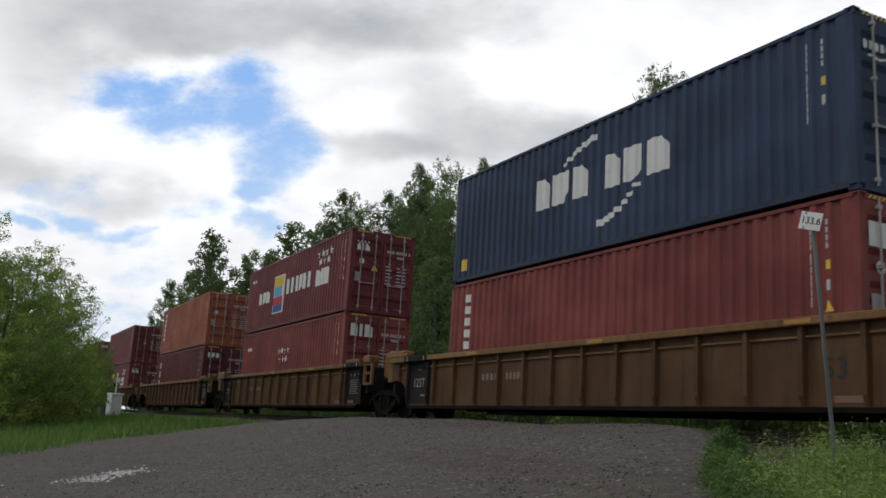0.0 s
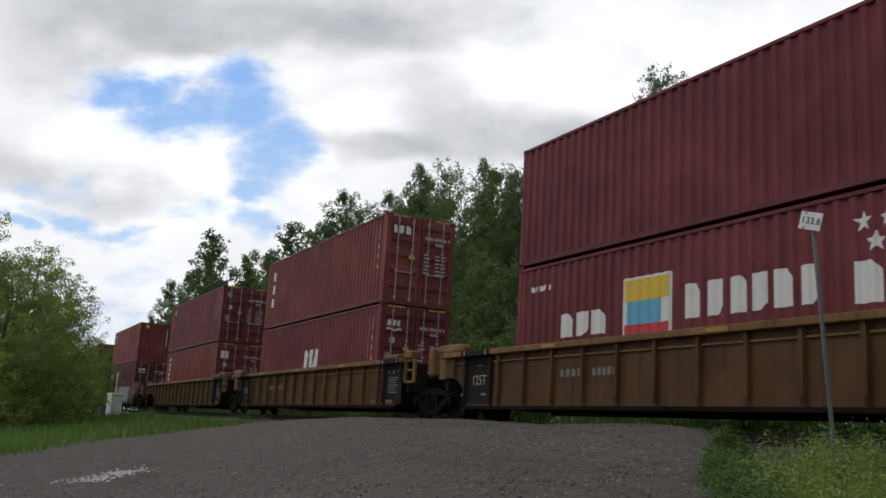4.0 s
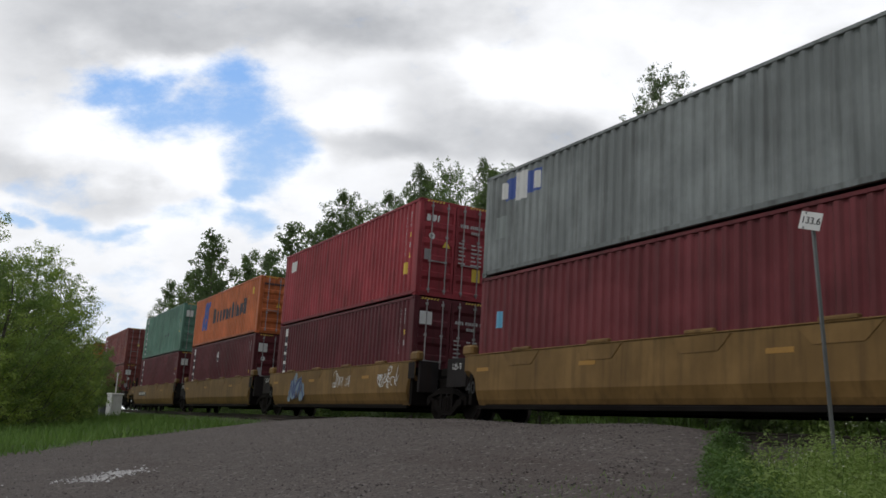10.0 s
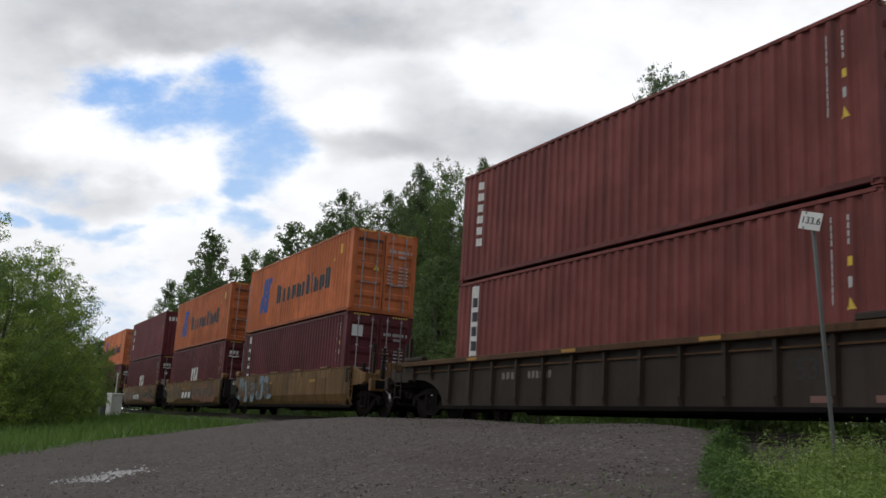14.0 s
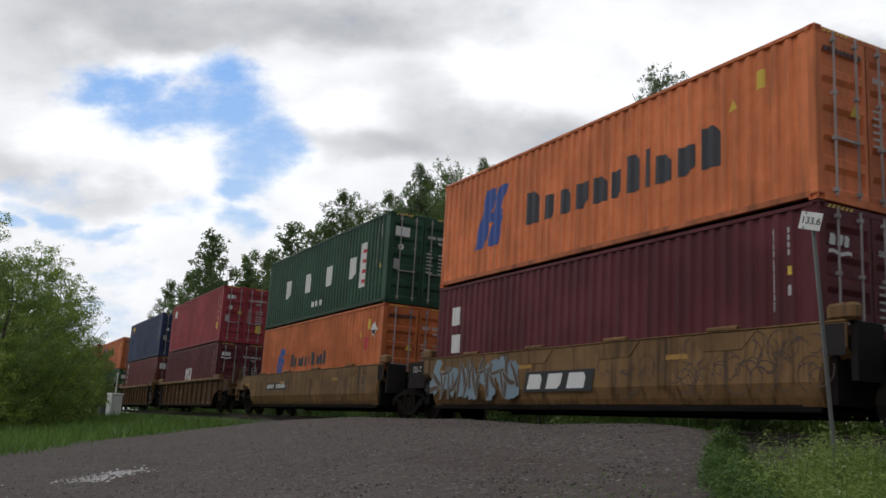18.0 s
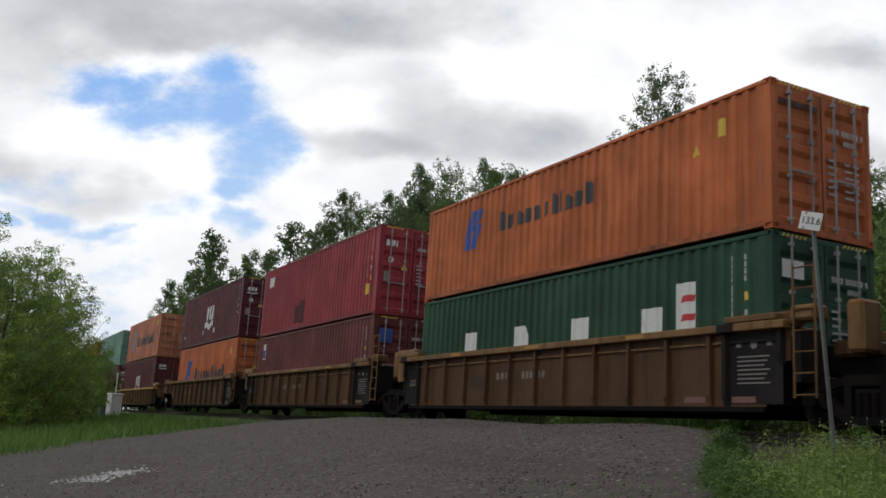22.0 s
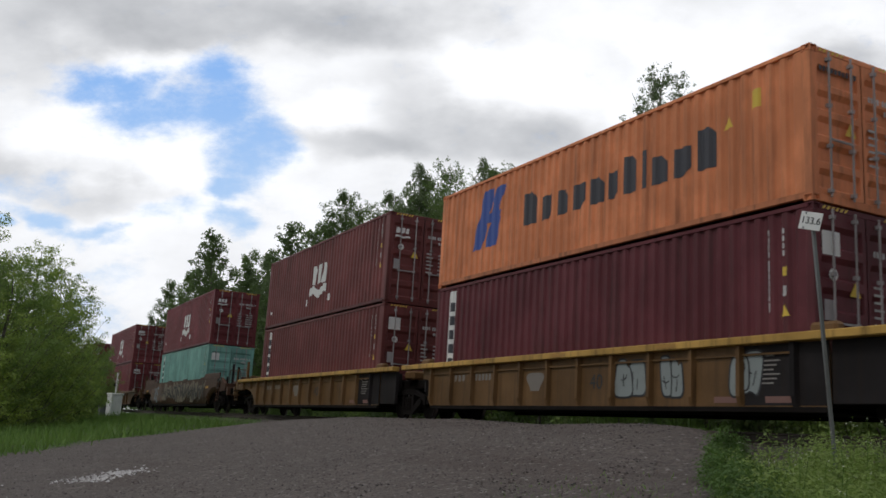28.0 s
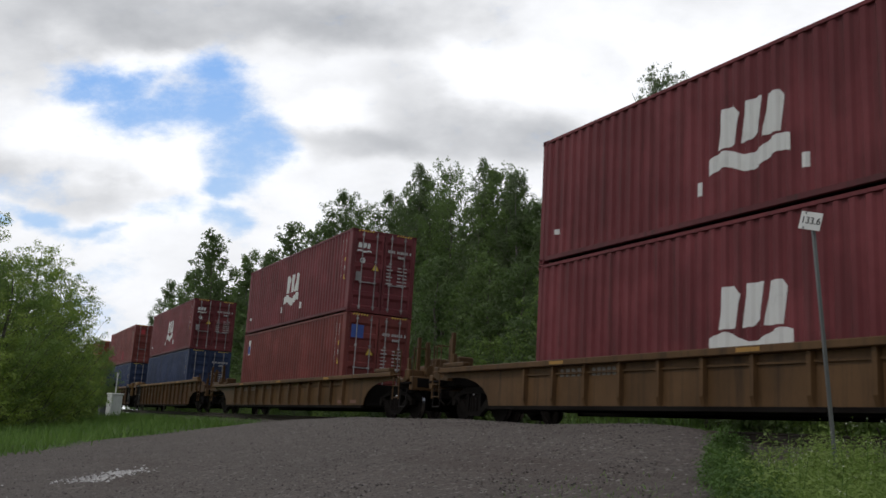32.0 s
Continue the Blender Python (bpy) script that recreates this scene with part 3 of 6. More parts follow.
tagged(part("lot_tufts", blades(420, lot_tuft, 0.02, 0.06, 0.01, 14), GRASS), "sparse low grass in the gravel", "grass", kind="stuff")


def road_bush():
    """Dense dark dome of fine leaves where the gravel meets the weeds."""
    rng = np.random.default_rng(61)
    root = new("bush", None)
    root.matrix_basis = pose(-6.03, 6.0, ground_z(-6.03, 6.0) - 0.03)
    stems, leaves = [], []
    for i in range(46):
        a, e, ln = rng.random() * 6.283, rng.uniform(0.15, 1.5), rng.uniform(0.2, 0.37)
        d = np.array([math.cos(a) * math.cos(e) * 0.62, math.sin(a) * math.cos(e) * 0.62, math.sin(e)])
        tip = d * ln
        stems.append(tube_data([(0, 0, 0), tuple(tip * 0.55 + np.array([0, 0, 0.05])), tuple(tip)], [0.006, 0.004, 0.002], 4))
        n = 230
        leaves.append(tip * (0.45 + 0.55 * rng.random((n, 1)) ** 0.6) + rng.normal(0, 0.045, (n, 3)))
    part("stem", mesh_of(*join_data(stems)), BARK, root)
    part("crown", facets_mesh(leaf_facets(rng, np.concatenate(leaves), unit(np.concatenate(leaves)) + np.array([0, 0, 0.4]) + 0.5 * rng.normal(size=(46 * 230, 3)), 0.013)), LEAF_FERN, root)
    tagged(root, "low dark green bush at the gravel's edge", "bush")


road_bush()


# ---- trees ----
def tree_meshes(seed, h, r, base, limbs, leaves, leaf, clump, top=0.7, low=0.45, rise=0.75, bare=0.0):
    """Trunk with rising limbs, and leaf clumps along them; the crown swells to r a third of the way up and runs out to a point."""
    rng = np.random.default_rng(seed)
    ks = np.linspace(0, 1, 8)
    spine = np.c_[np.cumsum(rng.normal(0, 0.012 * h, 8)), np.cumsum(rng.normal(0, 0.012 * h, 8)), ks * h * 0.96]
    spine[0] = (0, 0, -0.4)
    tr = 0.008 * h + 0.03

    def on_spine(z):
        return np.array([np.interp(z, spine[:, 2], spine[:, q]) for q in (0, 1)] + [z])
    pieces = [tube_data([tuple(p) for p in spine], [tr * (1.25 - 1.18 * k) for k in ks], 7)]
    centres, radii, axes = [], [], []
    for i in range(limbs):
        u = (i + rng.random()) / limbs
        env = min(1.0, (1.0 - u) / 0.62) ** top if u > 0.38 else low + (1 - low) * (u / 0.38) ** 0.7
        ln = r * env * rng.uniform(0.55, 1.12) + 0.1
        turn = i * 2.39996 + rng.normal(0, 0.45)
        z1 = base + (h - base) * (0.03 + 0.96 * u)
        z0 = max(0.35 * base, z1 - ln * rise * rng.uniform(0.7, 1.4))
        p0 = on_spine(min(z0, 0.93 * h))
        out = np.array([math.cos(turn), math.sin(turn), 0.0])
        p2 = on_spine(min(z1, h * 0.95)) * np.array([1, 1, 0]) + out * ln + np.array([0, 0, z1])
        p1 = p0 + (p2 - p0) * 0.5 + out * ln * 0.14 - np.array([0, 0, 0.1 * ln])
        pieces.append(tube_data([tuple(p0), tuple(p1), tuple(p2)], [tr * 0.3 * (1.15 - u), tr * 0.18 * (1.15 - u), 0.006], 4))
        for f in (0.42, 0.66, 0.86, 1.03):
            if rng.random() < bare:
                continue
            c = (1 - f) ** 2 * p0 + 2 * f * (1 - f) * p1 + f * f * p2 + rng.normal(0, 0.05 * r, 3)
            centres.append(c)
            radii.append(clump * rng.uniform(0.65, 1.25) * (1.2 - 0.45 * f) * (0.55 + 0.45 * env))
            axes.append(out)
    centres, radii, axes = np.array(centres), np.array(radii), np.array(axes)
    pick = rng.choice(len(radii), leaves, p=radii ** 2 / np.sum(radii ** 2))
    d = unit(rng.normal(size=(leaves, 3)))
    at = centres[pick] + d * (radii[pick] * rng.random(leaves) ** 0.3 * rng.uniform(0.75, 1.2, leaves))[:, None] * np.array([1.0, 1.0, 0.85])
    facing = 0.8 * d + 0.35 * axes[pick] + np.array([0, 0, 0.5]) + 0.5 * rng.normal(size=(leaves, 3))
    return mesh_of(*join_data(pieces)), facets_mesh(leaf_facets(rng, at, facing, leaf))


TREE_KINDS = {
    "birch": [tree_meshes(s, 12, 1.8, 1.4, 84, 25000, 0.05, 0.4, 0.7, 0.55, 0.95) for s in (11, 12, 13)],
    "aspen": [tree_meshes(s, 12, 2.4, 0.8, 96, 30000, 0.055, 0.47, 0.58, 0.65, 0.85) for s in (21, 22, 23)],
    "alder": [tree_meshes(s, 12, 2.9, 0.4, 104, 32000, 0.06, 0.55, 0.48, 0.8, 0.7) for s in (31, 32, 33)],
    "far": [tree_meshes(s, 12, 2.5, 0.6, 76, 12000, 0.1, 0.55, 0.55, 0.65, 0.85) for s in (61, 62, 63)],
    "willow": [tree_meshes(s, 6, 2.3, 0.1, 90, 29000, 0.034, 0.33, 0.4, 0.8, 0.75, 0.1) for s in (71, 72, 73)],
    "sapling": [tree_meshes(s, 7, 2.1, 0.1, 70, 14500, 0.056, 0.42, 0.5, 0.75, 0.8) for s in (81, 82, 83)],
    "shrub": [tree_meshes(s, 4, 1.6, 0.05, 50, 7000, 0.05, 0.34, 0.42, 0.75, 0.8) for s in (41, 42, 43)],
    "tall": [tree_meshes(51, 12, 1.5, 5.6, 130, 26000, 0.034, 0.24, 0.4, 0.85, 1.1, 0.1)],
}
TREE_HEIGHT = {"shrub": 4.0, "sapling": 7.0, "willow": 6.0}


def plant(kind, variant, x, y, top, leaf, spread=1.0, bark=BARK, label="", word="tree", group="trees behind the track"):
    trunk, crown = TREE_KINDS[kind][variant % len(TREE_KINDS[kind])]
    z = ground_z(x, y) - 0.05
    k = (top - z) / TREE_HEIGHT.get(kind, 12.0)
    root = new("shrub" if word == "shrub" else "tree", None)
    root.matrix_basis = pose(x, y, z, 0, 0, variant * 77 + x * 13) @ Matrix.Diagonal((k * spread, k * spread, k, 1))
    part("trunk", trunk, bark, root)
    part("crown", crown, leaf, root)
    tagged(root, label, word, group)
    return root


def build_woods():
    rng = random.Random(9)
    # the skyline beyond the track: x, y, height of the tip
    edge = [(-164, 30, 23.8), (-151, 30, 24.2), (-126, 28, 22.6), (-118, 28, 24.2), (-116, 30, 21.8), (-105, 30, 20), (-92, 28, 21.2), (-81, 27, 18.5),
            (-78.4, 28, 18.4), (-70.9, 27, 19.8), (-69.7, 28, 18.7), (-65, 29, 17.6), (-61.1, 27, 17.6), (-58.5, 28, 17.4), (-55.7, 26, 18.1), (-54.9, 27, 17.3), (-49.7, 26, 16.9),
            (-46.4, 26, 16.2), (-45.7, 27, 15.8), (-43.4, 26, 15.2), (-41.5, 26, 14.2), (-39.4, 26, 12.4), (-41, 28, 12.7), (-36.8, 26, 12), (-34, 25, 12.2),
            (-33.8, 26, 11.5), (-31.0, 26, 11.2), (-28.9, 25, 10.6), (-27, 26, 11.5), (-24.9, 25, 10.2), (-24.2, 26, 9.9), (-22.1, 25, 9.2), (-21, 25, 9.3),
            (-19, 24, 8.9), (-18.2, 25, 9.0), (-16, 24, 8.6), (-13.2, 25, 9)]
    for i, (x, y, top) in enumerate(edge):
        kind = "far" if x < -75 else ("aspen", "alder", "birch")[i % 3]
        plant(kind, i, x, y, top, (LEAF_DARK, LEAF_MID, LEAF_DULL)[i % 3], rng.uniform(0.85, 1.1) * (0.88 if top > 15 else 1.0), BIRCH_BARK if kind == "birch" else BARK,
              "slender birch with thin grey-green leaves" if kind == "birch" else "leafy broad-crowned tree in summer green")
    plant("tall", 1, -31.3, 27.4, 17.3, LEAF_DULL, 1.12, BIRCH_BARK, "tall birch with airy crown above the wood")
    # second rank and filling
    for i in range(18):
        x = -11 - 4.1 * i + rng.uniform(-1, 1) if i < 14 else -75 - 28 * (i - 14)
        y = rng.uniform(28, 33)
        top = float(np.interp(-x, [10, 20, 30, 36, 46, 56, 70, 110, 160], [8.9, 9.4, 10.6, 11.3, 14.6, 16, 17, 17.5, 20])) * rng.uniform(0.94, 1.05)
        plant("far" if x < -62 else ("alder", "aspen")[i % 2], i, x, y, top, LEAF_DARK, rng.uniform(0.95, 1.2), BARK, "leafy tree in the dark wood behind")
    # brighter shrubs at the wood's foot
    for i in range(26):
        x = -8 - 95 * rng.random() ** 1.3
        y = rng.uniform(19.5, 22.5)
        plant("shrub", i, x, y, rng.uniform(2.2, 4.8), (LEAF_MID, LEAF_BRIGHT, LEAF_DARK)[i % 3], rng.uniform(0.9, 1.3), BARK,
              "green shrub at the edge of the wood", "shrub", "shrubs at the wood's edge")
    for i in range(12):
        plant("shrub", i, -13 - 3.1 * i + rng.uniform(-1, 1), rng.uniform(18.3, 20), rng.uniform(3.4, 5.4), (LEAF_BRIGHT, LEAF_MID, LEAF_DARK)[i % 3], rng.uniform(0.9, 1.2), BARK,
              "bright green shrub in front of the wood", "shrub", "shrubs at the wood's edge")
    # young trees between the shrubs and the wood
    for i, (x, top) in enumerate([(-15.5, 6.0), (-19.5, 6.6), (-23.5, 6.2), (-27.5, 6.8), (-31.5, 7.0), (-35, 7.8), (-38.5, 8.4), (-43, 9.2)]):
        plant("sapling", i, x, rng.uniform(21.5, 23), top, (LEAF_MID, LEAF_DARK)[i % 2] if x > -24 or x < -33 else LEAF_BRIGHT, rng.uniform(0.95, 1.2), BARK, "young leafy tree at the edge of the wood")
    # thicket on the near side of the track
    near = [("willow", -38.5, -0.6, 7.5, 0.85), ("willow", -38.0, 0.9, 5.6, 1.1), ("willow", -42.0, 2.3, 6.6, 1.05), ("willow", -45.0, 3.4, 6.2, 1.0),
            ("willow", -48.0, 4.2, 5.5, 0.9), ("shrub", -62.0, 7.0, 4.2, 1.0), ("shrub", -41.0, 2.4, 2.6, 1.2), ("shrub", -46.5, 4.2, 2.6, 1.2),
            ("shrub", -51.0, 5.2, 2.7, 1.1), ("willow", -56.0, 3.5, 6.4, 1.0), ("willow", -68.0, 5.0, 6.2, 1.0), ("willow", -84.0, 7.6, 6.0, 1.0),
            ("shrub", -38.0, 1.2, 2.4, 1.3), ("shrub", -44.0, 3.4, 2.4, 1.3), ("willow", -47.0, 1.0, 6.6, 1.1), ("shrub", -70.0, 7.9, 3.8, 1.0), ("shrub", -35.0, -0.2, 2.4, 1.3), ("shrub", -61.5, 8.0, 3.3, 0.8)]
    for i, (kind, x, y, top, sp) in enumerate(near):
        plant(kind, i, x, y, top, (LEAF_WILLOW, LEAF_BRIGHT)[i % 2], sp, BARK, "bright green willow thicket beside the verge",
              "shrub" if kind == "shrub" else "tree", "thicket beside the track")


build_woods()


def far_woods():
    # loose leaves behind the trees; the wood's inner shade is in their colour
    rng = np.random.default_rng(77)
    n = 42000
    x = -6 - 290 * rng.random(n) ** 1.6
    y = rng.uniform(35, 44, n) + 0.03 * np.abs(x)
    top = np.interp(-x, [0, 15, 20, 25, 36, 45, 54, 70, 105, 130, 160, 300], [9, 9.6, 10.2, 11.2, 13.2, 15.4, 17.4, 19, 19.5, 22, 24, 24]) * 0.93
    top = top + 0.8 * np.sin(x * 0.6) + 0.5 * np.sin(x * 1.7)
    z = -0.6 + (top + 0.6) * rng.random(n) ** 0.85
    size = 0.4 + 0.0012 * np.abs(x)
    # low hedge far down the line on the near side
    m = 9000
    hx, hy = -75 - 240 * rng.random(m), rng.uniform(-16, 8.3, m)
    x, y, z = np.r_[x, hx], np.r_[y, hy], np.r_[z, -0.8 + 4.4 * rng.random(m) ** 1.3]
    size = np.r_[size, np.full(m, 0.4)]
    facing = np.array([0.3, -0.7, 0.6]) + 0.6 * rng.normal(size=(n + m, 3))
    tagged(part("far_woods", facets_mesh(leaf_facets(rng, np.c_[x, y, z], facing, size)), LEAF_DEEP), "far leaves of the wood, coloured dark for the shade inside it", "woods", kind="stuff")


far_woods()


# ---- trackside things ----
def signal_cabinet():
    root = new("trackside_cabinet", None)
    root.matrix_basis = pose(-53.4, 7.6, ground_z(-53.4, 7.6) + 0.0, 0, 0, 12) @ Matrix.Diagonal((0.82, 0.82, 1.0, 1.0))
    part("plinth", bevel_box(-0.5, 0.5, -0.42, 0.42, 0, 0.14), STONE, root)
    part("body", bevel_box(-0.44, 0.44, -0.36, 0.36, 0.14, 1.28, 0.02), BOX_PAINT, root)
    part("lid", bevel_box(-0.5, 0.5, -0.42, 0.42, 1.28, 1.37, 0.03), BOX_PAINT, root)
    part("door", bevel_box(-0.38, 0.38, -0.385, -0.362, 0.22, 1.2, 0.008), BOX_PAINT, root)
    part("handle", bevel_box(0.26, 0.3, -0.42, -0.386, 0.66, 0.8, 0.006), STEEL_DARK, root)
    part("mast", mesh_of(*tube_data([(0, 0, 1.36), (0, 0, 2.35)], [0.045, 0.04], 10)), BOX_PAINT, root)
    part("mast_head", bevel_box(-0.06, 0.06, -0.06, 0.06, 2.35, 2.5, 0.015), BOX_PAINT, root)
    part("sensor", bevel_box(-0.34, -0.2, -0.07, 0.07, 1.75, 1.92, 0.02), STEEL_DARK, root)
    part("sensor_arm", bevel_box(-0.22, 0.0, -0.015, 0.015, 1.82, 1.85, 0.004), STEEL_DARK, root)
    tagged(root, "white steel trackside cabinet with a short mast", "cabinet")
    side = new("junction_box", None)
    side.matrix_basis = pose(-54.6, 7.2, ground_z(-54.6, 7.2) - 0.02, 0, 0, 12)
    part("body", bevel_box(-0.2, 0.2, -0.2, 0.2, 0, 0.75, 0.02), POST_STEEL, side)
    part("lid", bevel_box(-0.23, 0.23, -0.23, 0.23, 0.75, 0.8, 0.015), POST_STEEL, side)
    tagged(side, "small grey junction box beside the cabinet", "box")


signal_cabinet()


def milepost():
    base = Vector((-5.58, 6.9, ground_z(-5.58, 6.9) - 0.3))
    root = new("milepost", None)
    root.matrix_basis = Matrix.Translation(base)
    top = Vector((-5.84, 6.93, 1.83)) - base
    # channel-section post
    pv, pf = [], []
    sec = [(-0.024, -0.012), (-0.024, 0.012), (-0.017, 0.012), (-0.017, -0.004), (0.017, -0.004), (0.017, 0.012), (0.024, 0.012), (0.024, -0.012)]
    for c in (Vector((0, 0, 0)), top):
        for sx, sy in sec:
            pv.append((c.x + sx * 0.86 + sy * 0.5, c.y - sx * 0.5 + sy * 0.86, c.z))
    pf = [(i, (i + 1) % 8, 8 + (i + 1) % 8, 8 + i) for i in range(8)] + [tuple(reversed(range(8))), tuple(range(8, 16))]
    part("post", mesh_of(pv, pf), POST_STEEL, root, "grey galvanised channel post, leaning")
    face = Matrix.Translation(top + Vector((0.02, -0.05, 0.03))) @ pose(0, 0, 0, 0, 16, 8)
    plate = part("plate", bevel_box(-0.115, 0.115, -0.004, 0.004, -0.085, 0.085, 0.002), WHITE, root, "white number plate", at=face)
    part("number", text_mesh("133.6", 0.095), BLACK, plate, "black mile number", at=pose(0.005, -0.007, 0.0, 90, 0, 0))
    for z in (-0.07, 0.07):
        part("bolt", mesh_of(*tube_data([(-0.06, -0.004, z), (-0.06, -0.012, z)], [0.009, 0.009], 6)), POST_STEEL, plate)
    tagged(root, "white milepost plate on a leaning steel post", "milepost")


milepost()


# ---- shipping containers ----
LONG, WIDE, HIGH, STD = 12.5, 2.438, 2.896, 2.591
HX, HY = LONG / 2, WIDE / 2
PITCH, FIRST, RIBS = 0.2852, -5.99, 42


def side_breaks():
    """Corrugation of the long side: (x, depth) corners."""
    pts = [(-HX + 0.1, 0.0)]
    for i in range(RIBS):
        x = FIRST + i * PITCH
        pts += [(x + 0.03, 0.0), (x + 0.078, 0.042), (x + 0.172, 0.042), (x + 0.22, 0.0)]
    return pts + [(HX - 0.1, 0.0)]


BREAKS = side_breaks()


def side_mesh(h, sign):
    verts, faces = [], []
    for x, d in BREAKS:
        y = sign * (HY - 0.014 - d)
        verts += [(x, y, 0.15), (x, y, h - 0.06)]
    for i in range(len(BREAKS) - 1):
        a = 2 * i
        faces.append((a, a + 2, a + 3, a + 1) if sign < 0 else (a, a + 1, a + 3, a + 2))
    return mesh_of(verts, faces)


def end_mesh(h):
    """Corrugated closed end, facing +x."""
    pts, y = [(-HY + 0.1, 0.0)], -HY + 0.14
    while y < HY - 0.3:
        pts += [(y + 0.04, 0.0), (y + 0.1, 0.04), (y + 0.18, 0.04), (y + 0.24, 0.0)]
        y += 0.268
    pts.append((HY - 0.1, 0.0))
    verts, faces = [], []
    for y, d in pts:
        verts += [(HX - 0.02 - d, y, 0.14), (HX - 0.02 - d, y, h - 0.08)]
    for i in range(len(pts) - 1):
        a = 2 * i
        faces.append((a, a + 2, a + 3, a + 1))
    return mesh_of(verts, faces)


def door_mesh(h, s):
    """One door leaf with its pressed horizontal recesses."""
    y0, y1 = (-HY + 0.1, -0.012) if s < 0 else (0.012, HY - 0.1)
    z, zs, n = 0.17, [(0.14, 0.0)], 5
    step = (h - 0.42) / n
    for i in range(n):
        a = 0.22 + i * step
        zs += [(a, 0.0), (a + 0.045, 0.05), (a + step * 0.56, 0.05), (a + step * 0.56 + 0.09, 0.0)]
    zs.append((h - 0.1, 0.0))
    verts, faces = [], []
    ys = (y0, y0 + 0.07, y0 + 0.1, y1 - 0.1, y1 - 0.07, y1)
    for z, d in zs:
        for k, y in enumerate(ys):
            verts.append((HX - 0.02 - (d if k in (2, 3) else 0.0), y, z))
    for i in range(len(zs) - 1):
        for k in range(5):
            a = i * 6 + k
            faces.append((a, a + 1, a + 7, a + 6))
    return mesh_of(verts, faces)


def lock_rod_mesh(h, y):
    pieces = [tube_data([(HX + 0.03, y, 0.1), (HX + 0.03, y, h - 0.07)], [0.018, 0.018], 8)]
    for z in (0.2, h * 0.36, h * 0.62, h - 0.2):
        pieces.append(box_data(HX - 0.02, HX + 0.055, y - 0.035, y + 0.035, z - 0.03, z + 0.03))
    d = 0.36 if (abs(y) > 0.5) == (y < 0) else -0.36
    pieces.append(box_data(HX + 0.04, HX + 0.06, min(y, y + d), max(y, y + d), 1.02, 1.055))
    return mesh_of(*join_data(pieces))


def casting_mesh():
    bm = bmesh.new()
    v, f = box_data(-0.089, 0.089, -0.081, 0.081, -0.059, 0.059)
    vs = [bm.verts.new(p) for p in v]
    for q in f:
        bm.faces.new([vs[i] for i in q])
    sides = [fc for fc in bm.faces if abs(fc.normal.z) < 0.5]
    bm.normal_update()
    sides = [fc for fc in bm.faces if abs(fc.normal.z) < 0.5]
    r = bmesh.ops.inset_individual(bm, faces=sides, thickness=0.03)
    bmesh.ops.inset_individual(bm, faces=sides, thickness=0.001, depth=-0.03)
    me = bpy.data.meshes.new("casting")
    bm.to_mesh(me)
    bm.free()
    return me


def roof_mesh(h):
    verts, faces, n = [], [], 44
    for i in range(n + 1):
        x = -HX + 0.1 + (LONG - 0.2) * i / n
        z = h - 0.012 - (0.02 if i % 2 else 0.0)
        verts += [(x, -HY + 0.05, z), (x, HY - 0.05, z)]
    faces = [(2 * i, 2 * i + 2, 2 * i + 3, 2 * i + 1) for i in range(n)]
    return mesh_of(verts, faces)


def clip_strip(poly, a, b):
    """A convex polygon of (x, z) cut to a <= x <= b."""
    for edge, keep in ((a, 1), (b, -1)):
        out = []
        for i, p in enumerate(poly):
            q = poly[(i + 1) % len(poly)]
            pin, qin = (p[0] - edge) * keep >= 0, (q[0] - edge) * keep >= 0
            if pin:
                out.append(p)
            if pin != qin:
                t = (edge - p[0]) / (q[0] - p[0])
                out.append((edge, p[1] + t * (q[1] - p[1])))
        poly = out
        if len(poly) < 3:
            return []
    return poly


OVERPAINT = {"number_panel": 0.0065, "red_script": 0.0065, "strip_bars": 0.0065, "emblem": 0.0065, "hazard_diamond_foot": 0.0065, "wordmark": 0.0065, "emblem_bar": 0.0095}


def side_paint(polys, lift=0.0035):
    """Convex shapes painted on the near side: they follow its corrugation."""
    verts, faces = [], []
    for poly in polys:
        lo, hi = min(p[0] for p in poly), max(p[0] for p in poly)
        for (xa, da), (xb, db) in zip(BREAKS, BREAKS[1:]):
            if xb <= lo or xa >= hi:
                continue
            cut = clip_strip(poly, xa, xb)
            if len(cut) < 3:
                continue
            o = len(verts)
            for x, z in cut:
                d = da + (db - da) * (x - xa) / (xb - xa)
                verts.append((x, -(HY - 0.014 - d) - lift, z))
            faces.append(tuple(range(o, o + len(cut))))
    return mesh_of(verts, faces)


def flat_paint(polys, y):
    """Shapes on a flat side at that y, facing -y."""
    verts, faces = [], []
    for poly in polys:
        o = len(verts)
        verts += [(x, y, z) for x, z in poly]
        faces.append(tuple(range(o, o + len(poly))))
    return mesh_of(verts, faces)


def end_paint(polys):
    """Shapes on the end that faces +x, as (y, z)."""
    verts, faces = [], []
    for poly in polys:
        o = len(verts)
        verts += [(HX - 0.014, y, z) for y, z in poly]
        faces.append(tuple(range(o, o + len(poly))))
    return mesh_of(verts, faces)


def rect(x0, x1, z0, z1, slant=0.0):
    return [(x0, z0), (x1, z0), (x1 + slant, z1), (x0 + slant, z1)]


def disk(x, z, r, n=14):
    return [(x + r * math.cos(2 * math.pi * i / n), z + r * math.sin(2 * math.pi * i / n)) for i in range(n)]


